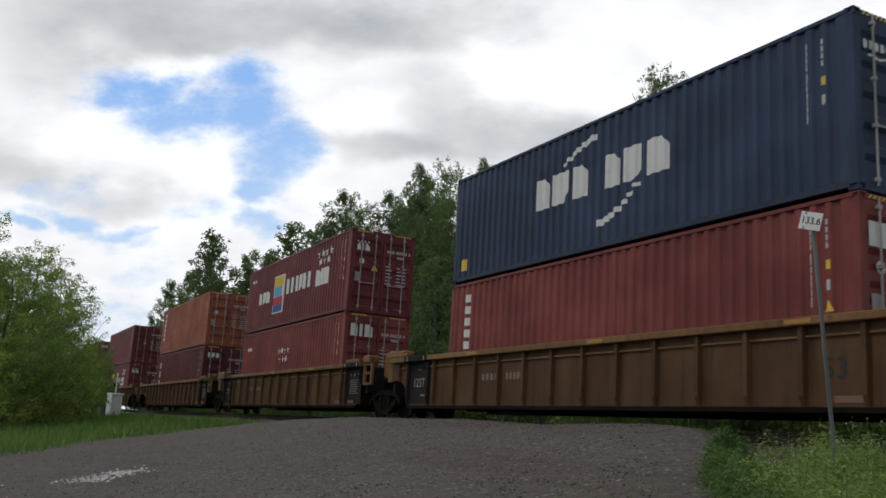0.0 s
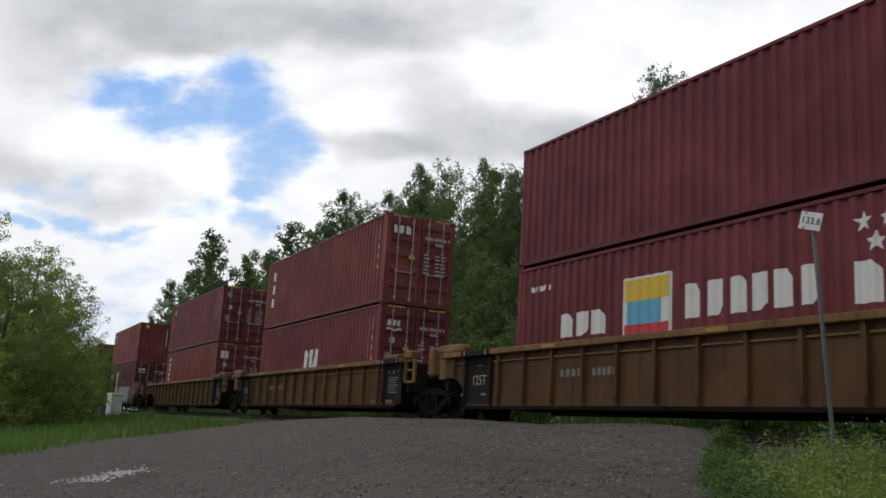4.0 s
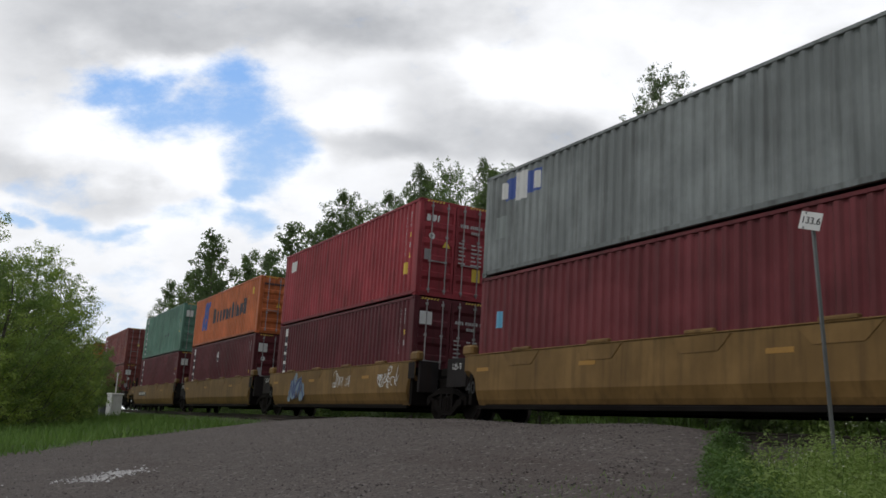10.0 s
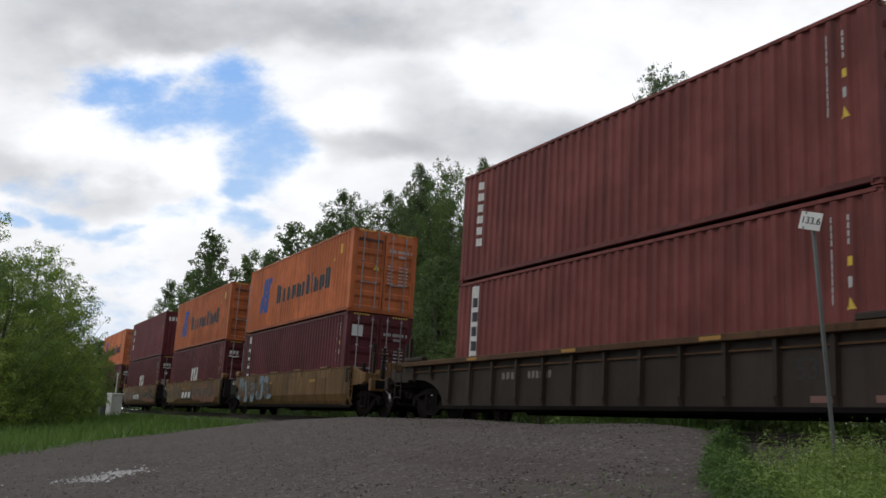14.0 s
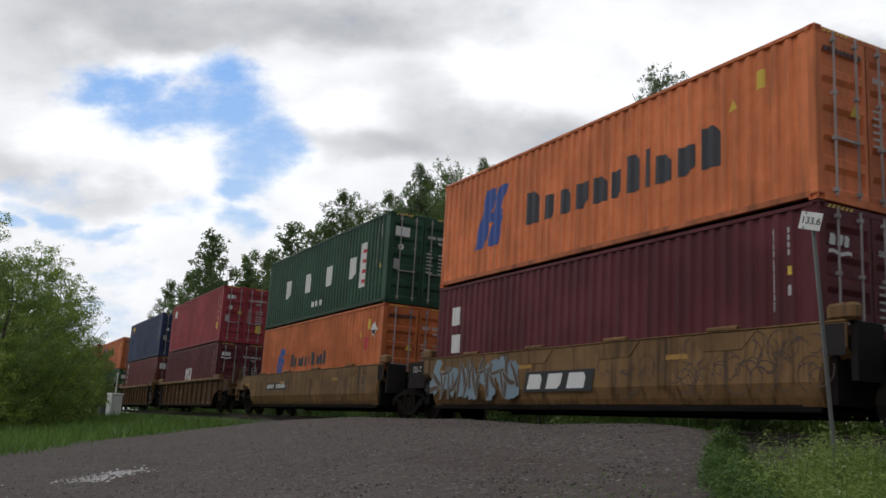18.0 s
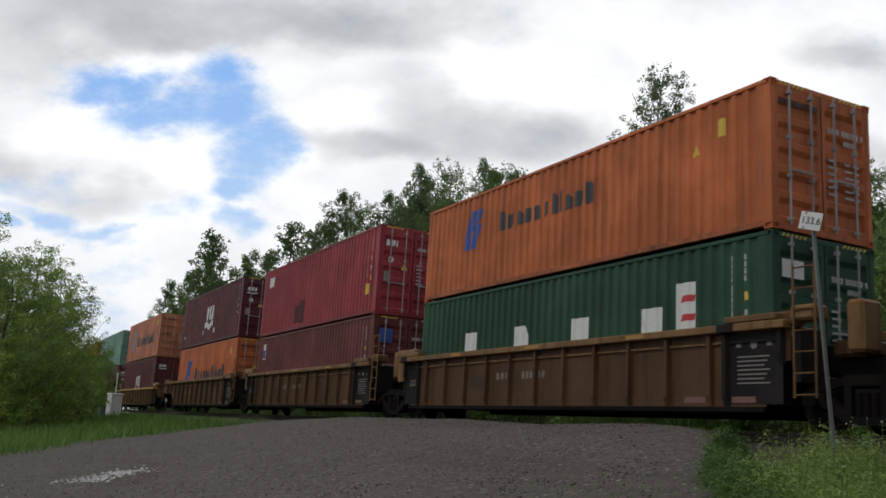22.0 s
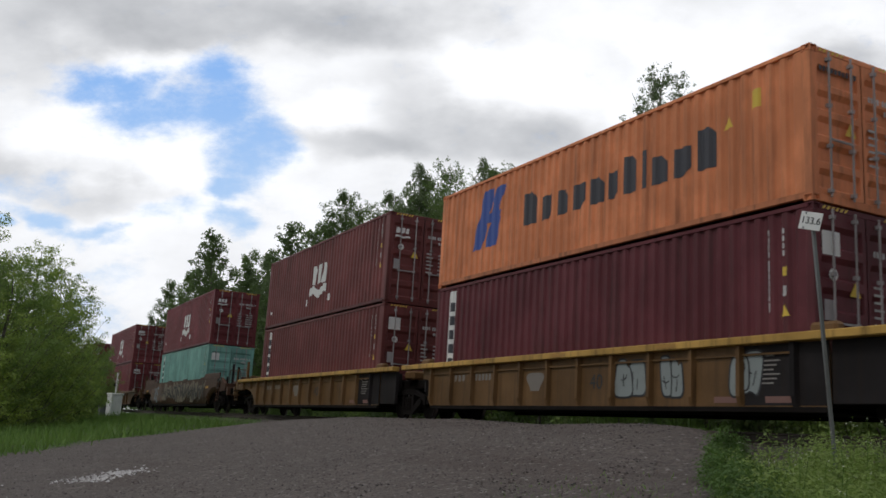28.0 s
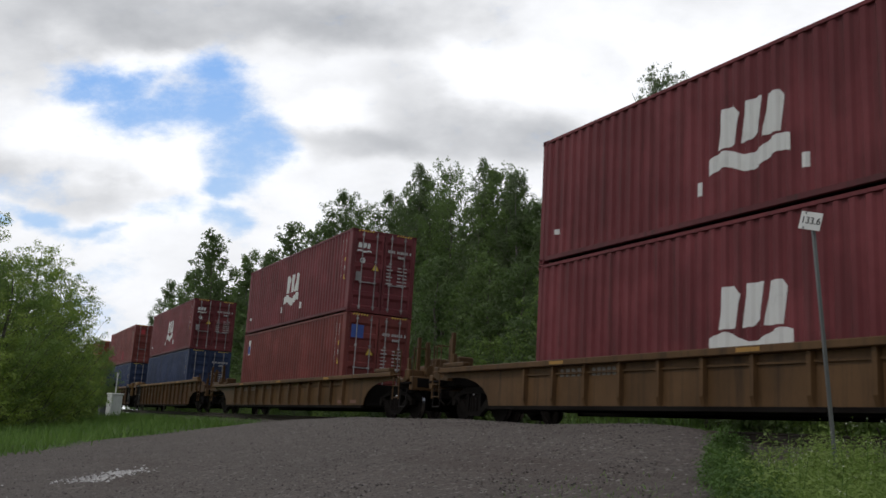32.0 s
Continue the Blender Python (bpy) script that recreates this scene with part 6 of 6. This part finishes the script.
            part("hand_rail", mesh_of(*join_data([tube_data([(e * (hl + reach - 0.2), y, 1.2), (e * (hl + reach - 0.2), y, 2.0)], [0.018, 0.018], 6) for y in (-1.15, -0.65)] + [tube_data([(e * (hl + reach - 0.2), -1.15, 2.0), (e * (hl + reach - 0.2), -0.65, 2.0)], [0.018, 0.018], 6)])), mat, car)
            part("brake_rod", mesh_of(*tube_data([(e * (hl + 0.1), -0.95, 0.86), (e * (hl + reach - 0.2), -0.95, 0.8)], [0.025, 0.025], 6)), STEEL_DARK, car)
            part("crossover_step", bevel_box(e * (hl + reach * 0.6) - 0.35, e * (hl + reach * 0.6) + 0.35, -1.3, -1.05, 0.98, 1.04, 0.01), STEEL_DARK, car)
            part("brake_cylinder", mesh_of(*tube_data([(e * (hl + reach * 0.2), -0.6, 1.36), (e * (hl + reach * 0.2 + 0.7), -0.6, 1.36)], [0.19, 0.19], 14)), mat, car, smooth=False)
            part("hand_brake_box", bevel_box(e * (hl + reach * 0.8) - 0.18, e * (hl + reach * 0.8) + 0.18, -0.55, -0.1, 1.16, 1.75, 0.03), mat, car)
            part("air_hose", mesh_of(*tube_data([(xc, -0.4, 0.82), (xc + e * 0.2, -0.42, 0.55), (xc + e * 0.42, -0.4, 0.45)], [0.03, 0.03, 0.03], 6)), STEEL_DARK, car)
            part("ladder", ladder_mesh(e * (hl + 0.28), -1, 0.55, 1.95 if kind == "ribbed" else 1.5), mat, car)
        else:
            for s in (-1, 1):
                xa, xb = sorted((e * (hl - 0.02), e * (hl + 0.1)))
                y0, y1 = sorted((s * 0.62, s * (SIDE_Y - 0.1)))
                part("end_gusset", bevel_box(xa, xb, y0, y1, 0.75, z1 + 0.02, 0.01), black, car)
            if kind == "ribbed":
                tan = steel("car_tan") if colour == "car_brown" else mat
                y0 = -SIDE_Y + 0.02
                if e > 0:      # open grab frame with a bracket, ahead of the data panel
                    for q in (0.08, 0.62) if hl > 8 else ():
                        part("grab_post", bevel_box(hl + q - 0.045, hl + q + 0.045, y0 - 0.06, y0 + 0.03, 1.0, z1 + 0.1, 0.01), tan, car)
                    for z in (1.03, 1.36, z1 + 0.06) if hl > 8 else ():
                        part("grab_bar", bevel_box(hl + 0.08, hl + 0.62, y0 - 0.04, y0 + 0.01, z - 0.035, z + 0.035, 0.008), tan, car)
                    part("guide_block", bevel_box(hl + 0.05, hl + 0.5, y0 - 0.1, y0 + 0.25, z1 + 0.1, z1 + 0.34, 0.04), tan, car)
                    part("inner_block", bevel_box(hl + 0.7, hl + 1.0, -0.95, -0.5, 1.2, z1 + 0.42, 0.05), tan, car)
                    if hl < 8:
                        part("ladder", ladder_mesh(hl + 0.35, -1, 0.5, z1 + 0.95), tan, car)
                else:
                    part("guide_block", bevel_box(-hl - 0.3, -hl + 0.9, y0 - 0.1, y0 + 0.25, z1 + 0.137, z1 + 0.36, 0.05), tan, car)
                    part("inner_block", bevel_box(-hl - 0.75, -hl - 0.35, -0.95, -0.5, 1.16, z1 + 0.3, 0.05), tan, car)
                    part("end_cheek", bevel_box(-hl - 0.35, -hl - 0.02, y0, y0 + 0.06, 1.04, z1 + 0.1, 0.02), tan, car)
            if kind == "smooth" and e < 0:
                part("end_shroud", bevel_box(-hl - 1.05, -hl - 0.02, -SIDE_Y + 0.06, -SIDE_Y + 0.12, 0.85, z1 - 0.02, 0.01), black, car, "black end plate")
                part("end_number", text_mesh("125-T", 0.22), WHITE, car, at=pose(-hl - 0.52, -SIDE_Y + 0.055, 1.36, 90, 0, 0))
            part("articulation_hood", bevel_box(e * (hl + reach * 0.55) - 0.3, e * (hl + reach * 0.55) + 0.3, -0.75, 0.75, 1.16, 1.42, 0.05), mat if kind != "smooth" else STEEL_DARK, car)
            part("corner_bracket", bevel_box(e * (hl - 0.1) - 0.25, e * (hl - 0.1) + 0.25, -SIDE_Y - 0.02, -SIDE_Y + 0.2, z1 + 0.02, z1 + 0.28, 0.05), mat, car)
    # added dark sheet over the far plate, so the arch opening reads as shade
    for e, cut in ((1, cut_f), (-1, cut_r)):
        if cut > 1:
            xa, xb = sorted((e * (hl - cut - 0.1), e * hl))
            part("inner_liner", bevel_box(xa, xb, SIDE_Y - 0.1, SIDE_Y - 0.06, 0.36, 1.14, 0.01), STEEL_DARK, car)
    for x in (front_truck, rear_truck):
        if x is not None:
            truck(car, x)
    # marks on the side towards the road
    y = -SIDE_Y - 0.004

    def mark(name, polys, material, dy=0.0, text=""):
        for poly in polys:
            part(name, flat_paint([poly], y - dy), material, car, text)
    if kind == "smooth":
        if colour != "car_rust":
            mark("reflector", [rect(x - 0.28, x + 0.28, 1.2, 1.29) for x in (-hl + 0.9, -hl * 0.25, hl * 0.48)], DULL_AMBER, 0.002)
            part("size_number", text_mesh("40", 0.42), BLACK, car, at=pose(-hl + 0.36, y - 0.002, 0.8, 90, 0, 0))
        else:
            mark("reflector", [rect(x - 0.3, x + 0.3, 1.2, 1.3) for x in (-hl + 0.9, hl - 2.4)], AMBER, 0.002)
        if number is not None:
            x = number - shift
            mark("number_panel", [rect(x, x + 2.6, 0.96, 1.24)], BLACK if colour != "car_rust" else UMBER)
            tagged(part("car_number", flat_paint(bars(x + 0.12, 1.03, 0.16, (0.17,) * 4, 0.05, 0.06) + bars(x + 1.3, 1.03, 0.16, (0.15,) * 6, 0.045, 0.04), y - 0.003), WHITE if colour != "car_rust" else GHOST, car, "number shown as bars"), kind="stuff")
        mark("corner_plate", [rect(hl - 0.42, hl - 0.02, 1.12, z1 - 0.02)], black, 0.001)
    else:
        if front_zone:
            mark("black_panel", [rect(hl - bay - 1.15, hl - bay, 0.42, z1 - 0.02)], black, 0.0, "black data panel")
            x = hl - bay - 1.15
            tagged(part("data_block", flat_paint([rect(x + 0.22, x + 0.9 - 0.06 * (i % 3), 1.16 - i * 0.07, 1.183 - i * 0.07) for i in range(7)] + [disk(x + 0.57, 1.36, 0.07), rect(x + 0.2, x + 0.3, 1.33, 1.39), rect(x + 0.84, x + 0.94, 1.33, 1.39)], y - 0.003), FAINT, car, "pale data bars"), kind="stuff")
        if rear_zone:
            xa, xb = rear_zone
            mark("rear_panel", [rect(xa, xb, 0.42, z1 - 0.02)], black)
            part("end_number", text_mesh("125T" if hl > 8 else "125", 0.33 if hl > 8 else 0.24), CREAM, car, at=pose((xa + xb) / 2, y - 0.004, 0.98, 90, 0, 0))
            if hl > 8:
                tagged(part("panel_data", flat_paint([rect(xa + 0.5, xb - 0.5, 1.34, 1.36), rect(xa + 0.45, xb - 0.5, 1.4, 1.42), rect(xb - 0.5, xb - 0.25, 0.62, 0.68)], y - 0.003), GHOST, car), kind="stuff")
        if kind == "ribbed" and colour != "car_umber":
            part("size_number", text_mesh("53" if hl > 8 else "40", 0.46), BLACK, car, at=pose(bay_middle(hl - bay - 1.7) if hl > 8 else bay_middle(-hl + 4.4), y - 0.002, 0.92, 90, 0, 0))
        elif kind == "low":
            xp = max(x for x in rib_xs if x < hl - 1.2) if not free_f else hl - 0.2
            mark("black_panel", [rect(xp + 0.06, hl, 0.4, z1 - 0.01)], black, 0.0, "black data panel")
            if free_f:
                cap = [(0.0, 0.03), (0.04, 0.11), (0.12, 0.145), (0.88, 0.145), (0.96, 0.11), (1.0, 0.03)]
                part("air_reservoir", mesh_of(*tube_data([(hl - 0.1 + 1.15 * a, -SIDE_Y + 0.12, z1 + 0.29) for a, r in cap], [r for a, r in cap], 14)), steel("car_tan"), car, "dull yellow air tank", smooth=True)
                part("reservoir_label", flat_paint([rect(hl + 0.45, hl + 0.7, z1 + 0.24, z1 + 0.33)], -SIDE_Y - 0.03), WHITE, car)
            else:
                tagged(part("data_block", flat_paint([rect(xp + 0.3, xp + 0.78 - 0.06 * (i % 3), 1.08 - i * 0.07, 1.105 - i * 0.07) for i in range(6)] + [rect(xp + 0.2, xp + 0.34, 1.16, 1.22), rect(xp + 0.5, xp + 0.66, 1.16, 1.22)], y - 0.003), FAINT, car, "pale data bars"), kind="stuff")
            part("size_number", text_mesh("40", 0.42), BLACK, car, at=pose(bay_middle(0.6 - shift), y - 0.002, 0.84, 90, 0, 0))
            blot = [(bay_middle(-1.7 - shift) + 0.3 * math.cos(a) * (1 + 0.3 * math.sin(3 * a)), 0.9 + 0.26 * math.sin(a) * (1 + 0.25 * math.cos(2 * a))) for a in [2 * math.pi * k / 20 for k in range(20)]]
            mark("faded_emblem", [blot], GHOST, 0.001)
            for s in (-1, 1):
                ya, yb = sorted((s * (SIDE_Y - 0.12), s * (SIDE_Y - 0.02)))
                part("end_panel", bevel_box(hl + 0.02, hl + 1.1, ya, yb, 0.42, z1, 0.01), black, car, "black end panel")
        x = -hl + 5.2 if kind != "low" else -5.2 - shift
        tagged(part("car_number", flat_paint(bars(x, 0.98, 0.16, (0.15,) * 4, 0.045, 0.05) + bars(x + 1.1, 0.98, 0.16, (0.13,) * 6, 0.04, 0.03), y - 0.002), GHOST, car, "faded number shown as bars"), kind="stuff")
        mark("sill_label", [rect(q - 0.25, q + 0.25, 0.44, 0.54) for q in (hl - bay - 1.9, hl - bay - 0.8)], mark_paint("dull_red_label", (0.2, 0.1, 0.08)), 0.004)
        mark("reflector", [rect(q - 0.25, q + 0.25, z1 + 0.03, z1 + 0.1) for q in (-hl * 0.5, 0.0, hl * 0.5)], DULL_AMBER, 0.172)
    if trade is not None:
        x = trade - shift
        mark("trade_panel", [rect(x - 0.1, x + 2.4, 0.68, 1.12, 0.1)], BLACK, 0.012)
        tagged(part("trade_mark", flat_paint(bars(x, 0.74, 0.32, (0.62, 0.62, 0.72), 0.2, 0.12, 0.1), y - 0.015), WHITE, car, "white trade mark as blocks"), kind="stuff")
    for tag in tags:
        if tag[0] == "scribble":
            loops = [hook(rng.uniform(tag[2], tag[3]) - shift, rng.uniform(0.75, 1.4), rng.uniform(0.12, 0.3), q, q + rng.uniform(1.5, 4.0), 0.018) for q in [rng.uniform(0, 6.28) for _ in range(tag[4])]]
            tagged(part("sprayed_scribble", flat_paint(loops, y - 0.002), tag[1], car, "thin dark sprayed loops"), kind="stuff")
            continue
        if tag[0] == "line":
            loops = []
            for _ in range(tag[4]):
                q, r = rng.uniform(0, 6.28), rng.uniform(0.07, 0.17)
                loops.append(hook(rng.uniform(tag[2] + r, tag[3] - r) - shift, rng.uniform(tag[5] + r, tag[6] - r), r, q, q + rng.uniform(1.8, 4.2), 0.026))
            for q in range(4):
                px = tag[2] + (tag[3] - tag[2]) * (q + rng.random()) / 4 - shift
                loops.append(stroke_poly((px, tag[5]), (px + rng.uniform(-0.2, 0.2), (tag[5] + tag[6]) / 2), (px + rng.uniform(-0.1, 0.25), tag[6]), 0.04, 0.02))
            tagged(part("sprayed_tag", flat_paint(loops, y - 0.002), tag[1], car, "thin white sprayed tag"), kind="stuff")
            continue
        if tag[0] == "block":
            block_spray(car, rng, tag[4] - shift, tag[5] - shift, 0.5, z1 - 0.03, tag[6], tag[1], tag[2], tag[3], y - 0.004)
            continue
        if tag[0] == "wild":
            wild_spray(car, rng, tag[3] - shift, tag[4] - shift, 0.46, z1 - 0.02, tag[5], tag[1], tag[2], y - 0.004)
            continue
        fill, edge, x0, x1, n = tag[:5]
        za, zb = (tag[5], tag[6]) if len(tag) > 5 else (0.5, z1 - 0.06)
        spray(car, rng, x0 - shift, x1 - shift, za, zb, n, fill, edge, y - 0.004)
    tagged(car, label, "rail car", "cars of the train")
    return car


# ---- the train, from its head: front of the containers at 0 s; the car; upper and lower container ----
H, S = HIGH, STD
BR, YS, YD, YL = ("ribbed", "car_brown"), ("smooth", "car_yellow"), ("smooth", "car_stained"), ("low", "car_ochre")
TRAIN = [
    (-8.58, 0, BR, ("navy", H, ("cma",), 1), ("brick", H, ("uprightlow",), 0)),
    (-28.68, 0, BR, ("maroon", H, ("zim7",), 0), ("brick", H, ("zimlow",), 1)),
    (-48.97, 0, BR, ("rust", H, ("upright",), 2), ("dark_maroon", H, ("tex",), 1)),
    (-73.1, 1, BR, ("maroon", H, ("", ), 3), ("maroon", H, ("zim7low",), 1)),
    (-93.5, 1, BR, ("brick", H, ("tex",), 3), ("maroon", H, ("acllow",), 0)),
    (-113.83, 1, BR, ("maroon", H, ("disc",), 0), ("brick", H, ("uprightlow",), 2)),
    (-138.05, 2, ("smooth", "car_rust"), ("brick", H, ("florens",), 0, False), ("dark_maroon", H, ("ac",), 1)),
    (-160.5, 3, YS, ("brick", S, ("patch",), 1), ("maroon", H, ("",), 3)),
    (-176.5, 3, YS, ("grey", S, ("mol",), 1), ("maroon", H, ("square",), 2)),
    (-192.85, 3, YS, ("red", H, ("cai",), 0), ("dark_maroon", H, ("strip",), 1)),
    (-208.9, 3, YS, ("orange", S, ("hapag",), 3), ("dark_maroon", H, ("strip", "diamond"), 2)),
    (-224.9, 3, YS, ("mint", H, ("longstrip", "scuffs"), 3), ("dark_maroon", H, ("strip",), 1)),
    (-245.5, 4, ("ribbed", "car_dark"), ("brown_maroon", H, ("upright",), 3), ("brown_maroon", H, ("strip",), 0)),
    (-265.8, 5, YD, ("orange", H, ("hapag",), 3), ("dark_maroon", H, ("strip",), 1)),
    (-281.8, 5, YD, ("orange", H, ("hapag",), 1), ("dark_maroon", H, ("acllow",), 1)),
    (-298.2, 5, YD, ("maroon", H, ("tex",), 1, False), ("dark_maroon", H, ("acllow",), 0)),
    (-314.4, 5, YD, ("fresh_orange", H, ("hapag",), 3), ("dark_maroon", H, ("ac",), 1)),
    (-330.6, 5, YD, ("green", H, ("uasc",), 2), ("orange", H, ("hapagsmalllow", "diamondfront"), 3)),
    (-351.1, 6, BR, ("red", H, ("cai",), 0), ("dark_maroon", H, ("acllow",), 1)),
    (-367.1, 6, BR, ("blue", H, ("seaco",), 0), ("oxide", H, ("strip",), 1)),
    (-383.1, 6, BR, ("orange", S, ("hapagsmall",), 1), ("green", S, ("uasclow",), 1)),
    (-399.1, 6, BR, ("red", H, ("cai", "scorch"), 0), ("oxide", S, ("florens",), 1)),
    (-415.2, 6, BR, ("dark_maroon", H, ("acl",), 0), ("orange", H, ("hapaglow",), 3)),
    (-435.3, 7, YL, ("pale_orange", H, ("hapagpale",), 3), ("dark_maroon", H, ("acllow",), 2, False)),
    (-451.5, 7, YL, ("sage", H, ("ghost",), 1), ("dark_maroon", H, ("acllow",), 0)),
    (-467.5, 7, YL, ("orange", H, ("hapag",), 1), ("dark_maroon", H, ("strip",), 0)),
    (-484.0, 7, YL, ("light_orange", S, ("hapag",), 3), ("dark_maroon", H, ("strip",), 0)),
    (-500.1, 7, YL, ("oxide", H, ("acl",), 0), ("oxide", H, ("strip",), 0)),
    (-522.5, 8, ("smooth", "car_rust"), ("maroon", H, ("acl",), 0), ("teal", H, ("longstrip",), 1)),
    (-546.85, 9, ("ribbed", "car_umber"), ("maroon", H, ("acl",), 0), ("maroon", H, ("acllow",), 1)),
    (-571.0, 10, ("ribbed", "car_umber"), ("maroon", H, ("acl",), 0), ("brick", H, ("florens",), 3)),
    (-595.0, 11, BR, ("maroon", H, ("acl",), 0), ("blue", H, ("",), 1)),
    (-615.0, 11, BR, ("brick", H, ("patch",), 1), ("blue", H, ("",), 1)),
    (-635.1, 11, BR, ("rust", H, ("",), 1), ("red", H, ("",), 1)),
]
NAMES = {"fresh_orange": "bright orange", "light_orange": "faded orange", "brown_maroon": "brownish red", "oxide": "brownish maroon", "navy": "dark blue", "dark_maroon": "dark maroon", "brick": "brick-red", "rust": "faded rust-orange", "pale_orange": "pale orange",
         "mint": "weathered green", "sage": "faded pale green", "teal": "turquoise", "green": "dark green", "blue": "blue"}
# reach of the side plates from the load's middle: joined front, joined rear, free front, free rear
SPAN = {"long": (8.3, 9.65, 10.1, 10.9), "short": (6.5, 7.35, 8.0, 8.9), "smooth": (6.6, 6.9, 7.0, 8.8), "low": (6.4, 6.8, 6.6, 9.0),
        "single": (10.6, 10.5, 10.6, 10.5), "dark": (7.0, 9.1, 7.0, 9.1), "rust": (9.4, 10.5, 9.4, 10.5)}
BUILD = {0: "long", 1: "long", 2: "rust", 3: "smooth", 4: "dark", 5: "smooth", 6: "short", 7: "low", 8: "rust", 9: "single", 10: "single", 11: "long"}
NUMBERS = {6: -5.25, 7: 1.4, 11: -5.3, 17: -5.1}
TRADES = {14: -2.2, 15: -2.0, 16: -1.75}
SPRAYS = {6: [(SOOT, SILVER, -9.1, -5.1, 6, 0.44, 1.6), (SILVER, BLACK, -2.1, 4.8, 10, 0.44, 1.78)], 7: [("line", CREAM, -5.6, -3.6, 20, 1.05, 1.5)],
          9: [("block", SLATE, DARKBLUE, SLATE, -4.2, -2.7, 3), ("line", WHITE, 0.3, 1.9, 20, 0.95, 1.5), ("line", WHITE, 3.9, 5.6, 24, 0.9, 1.52)],
          13: [("block", SLATE, UMBER, BUFF, -6.2, -1.6, 7)], 14: [("block", OCHRE_SPRAY, UMBER, BUFF, -6.0, -2.4, 6), ("block", CORAL, UMBER, BUFF, 0.6, 5.2, 6)],
          15: [("block", OCHRE_SPRAY, UMBER, BUFF, -6.3, -2.3, 6), ("block", CORAL, SOOT, BUFF, 0.7, 5.9, 6)],
          16: [("block", SLATE, UMBER, SILVER, -6.3, -2.2, 8), ("scribble", UMBER, 0.9, 6.2, 70)],
          17: [("scribble", UMBER, -2.4, 6.0, 60), ("scribble", BUFF, 3.0, 5.6, 14)],
          26: [(SILVER, BLACK, 1.55, 2.3, 2, 0.5, 1.3), (SILVER, BLACK, 2.8, 3.3, 2, 0.5, 1.3), (SILVER, BLACK, 4.5, 5.1, 2, 0.5, 1.3)],
          28: [("block", SALMON, UMBER, BUFF, -8.0, -4.6, 4), ("wild", SLATE, SALMON, -7.6, -5.6, 2), ("block", BUFF, SOOT, BUFF, -4.2, 6.4, 15)]}
MOVERS = []


def build_train():
    for i, (front, unit, (kind, colour), upper, lower) in enumerate(TRAIN):
        mid, load = front - 6.096, front - HX
        span = SPAN[BUILD[unit]]
        ahead = TRAIN[i - 1] if i else None
        behind = TRAIN[i + 1] if i + 1 < len(TRAIN) else None
        free_f = ahead is None or ahead[1] != unit
        free_r = behind is None or behind[1] != unit
        hf, hr = span[2 if free_f else 0], span[3 if free_r else 1]
        gap_f = ahead[0] - front if ahead else 24.0
        gap_r = front - behind[0] if behind else 24.0
        if free_f:
            f_end = (gap_f - hf - (SPAN[BUILD[ahead[1]]][3] if ahead else 10.0)) / 2 - 0.5
            f_truck = (hf - 0.5 if BUILD[unit] == "single" else hf - 1.1) if hf > 7.9 else hf + 0.7
        else:
            f_end = (gap_f - hf - span[1]) / 2
            f_truck = hf + f_end
        if free_r:
            r_end = (gap_r - hr - (SPAN[BUILD[behind[1]]][2] if behind else 8.0)) / 2 - 0.5
            r_truck = -(hr - (0.3 if BUILD[unit] == "smooth" else 1.1))
        else:
            r_end, r_truck = (gap_r - hr - span[0]) / 2, None
        hl, shift = (hf + hr) / 2, (hf - hr) / 2
        words = {"ribbed": "grimy brown well car with ribbed steel sides", "low": "ochre well car with a yellow top rail", "smooth": "dirty yellow well car with smooth sides"}[kind]
        if colour == "car_rust":
            words = "rusty brown well car covered in graffiti"
        if colour == "car_dark":
            words = "nearly black well car with ribbed sides"
        car = well_car(kind, colour, hl, shift, f_truck - shift, None if r_truck is None else r_truck - shift, f_end, r_end, free_f, free_r, 100 + i,
                       SPRAYS.get(i, ()), NUMBERS.get(i), TRADES.get(i), words)
        MOVERS.append((car, mid + shift, 0.0))
        z = FLOOR
        for spec, place in ((lower, "lower"), (upper, "upper")):
            col, h, marks, style = spec[:4]
            tone = NAMES.get(col, col)
            where = "loaded in a well car" if place == "lower" else "stacked on another container"
            box = container(col, h, marks, spec[4] if len(spec) > 4 else True, style, f"{tone} corrugated steel container {where}")
            MOVERS.append((box, load, z))
            z += h + 0.024


build_train()


def motions():
    """The train rolls past at an even pace; the cloud drifts."""
    for ob, x, z in MOVERS:
        walk(ob, [(0.0, pose(x, TRACK_Y, z)), (32.0, pose(x + SPEED * 32.0, TRACK_Y, z))])
    walk(backdrop, [(0.0, pose(*EYE)), (32.0, pose(*EYE, 0, 0, 1.9))])


motions()
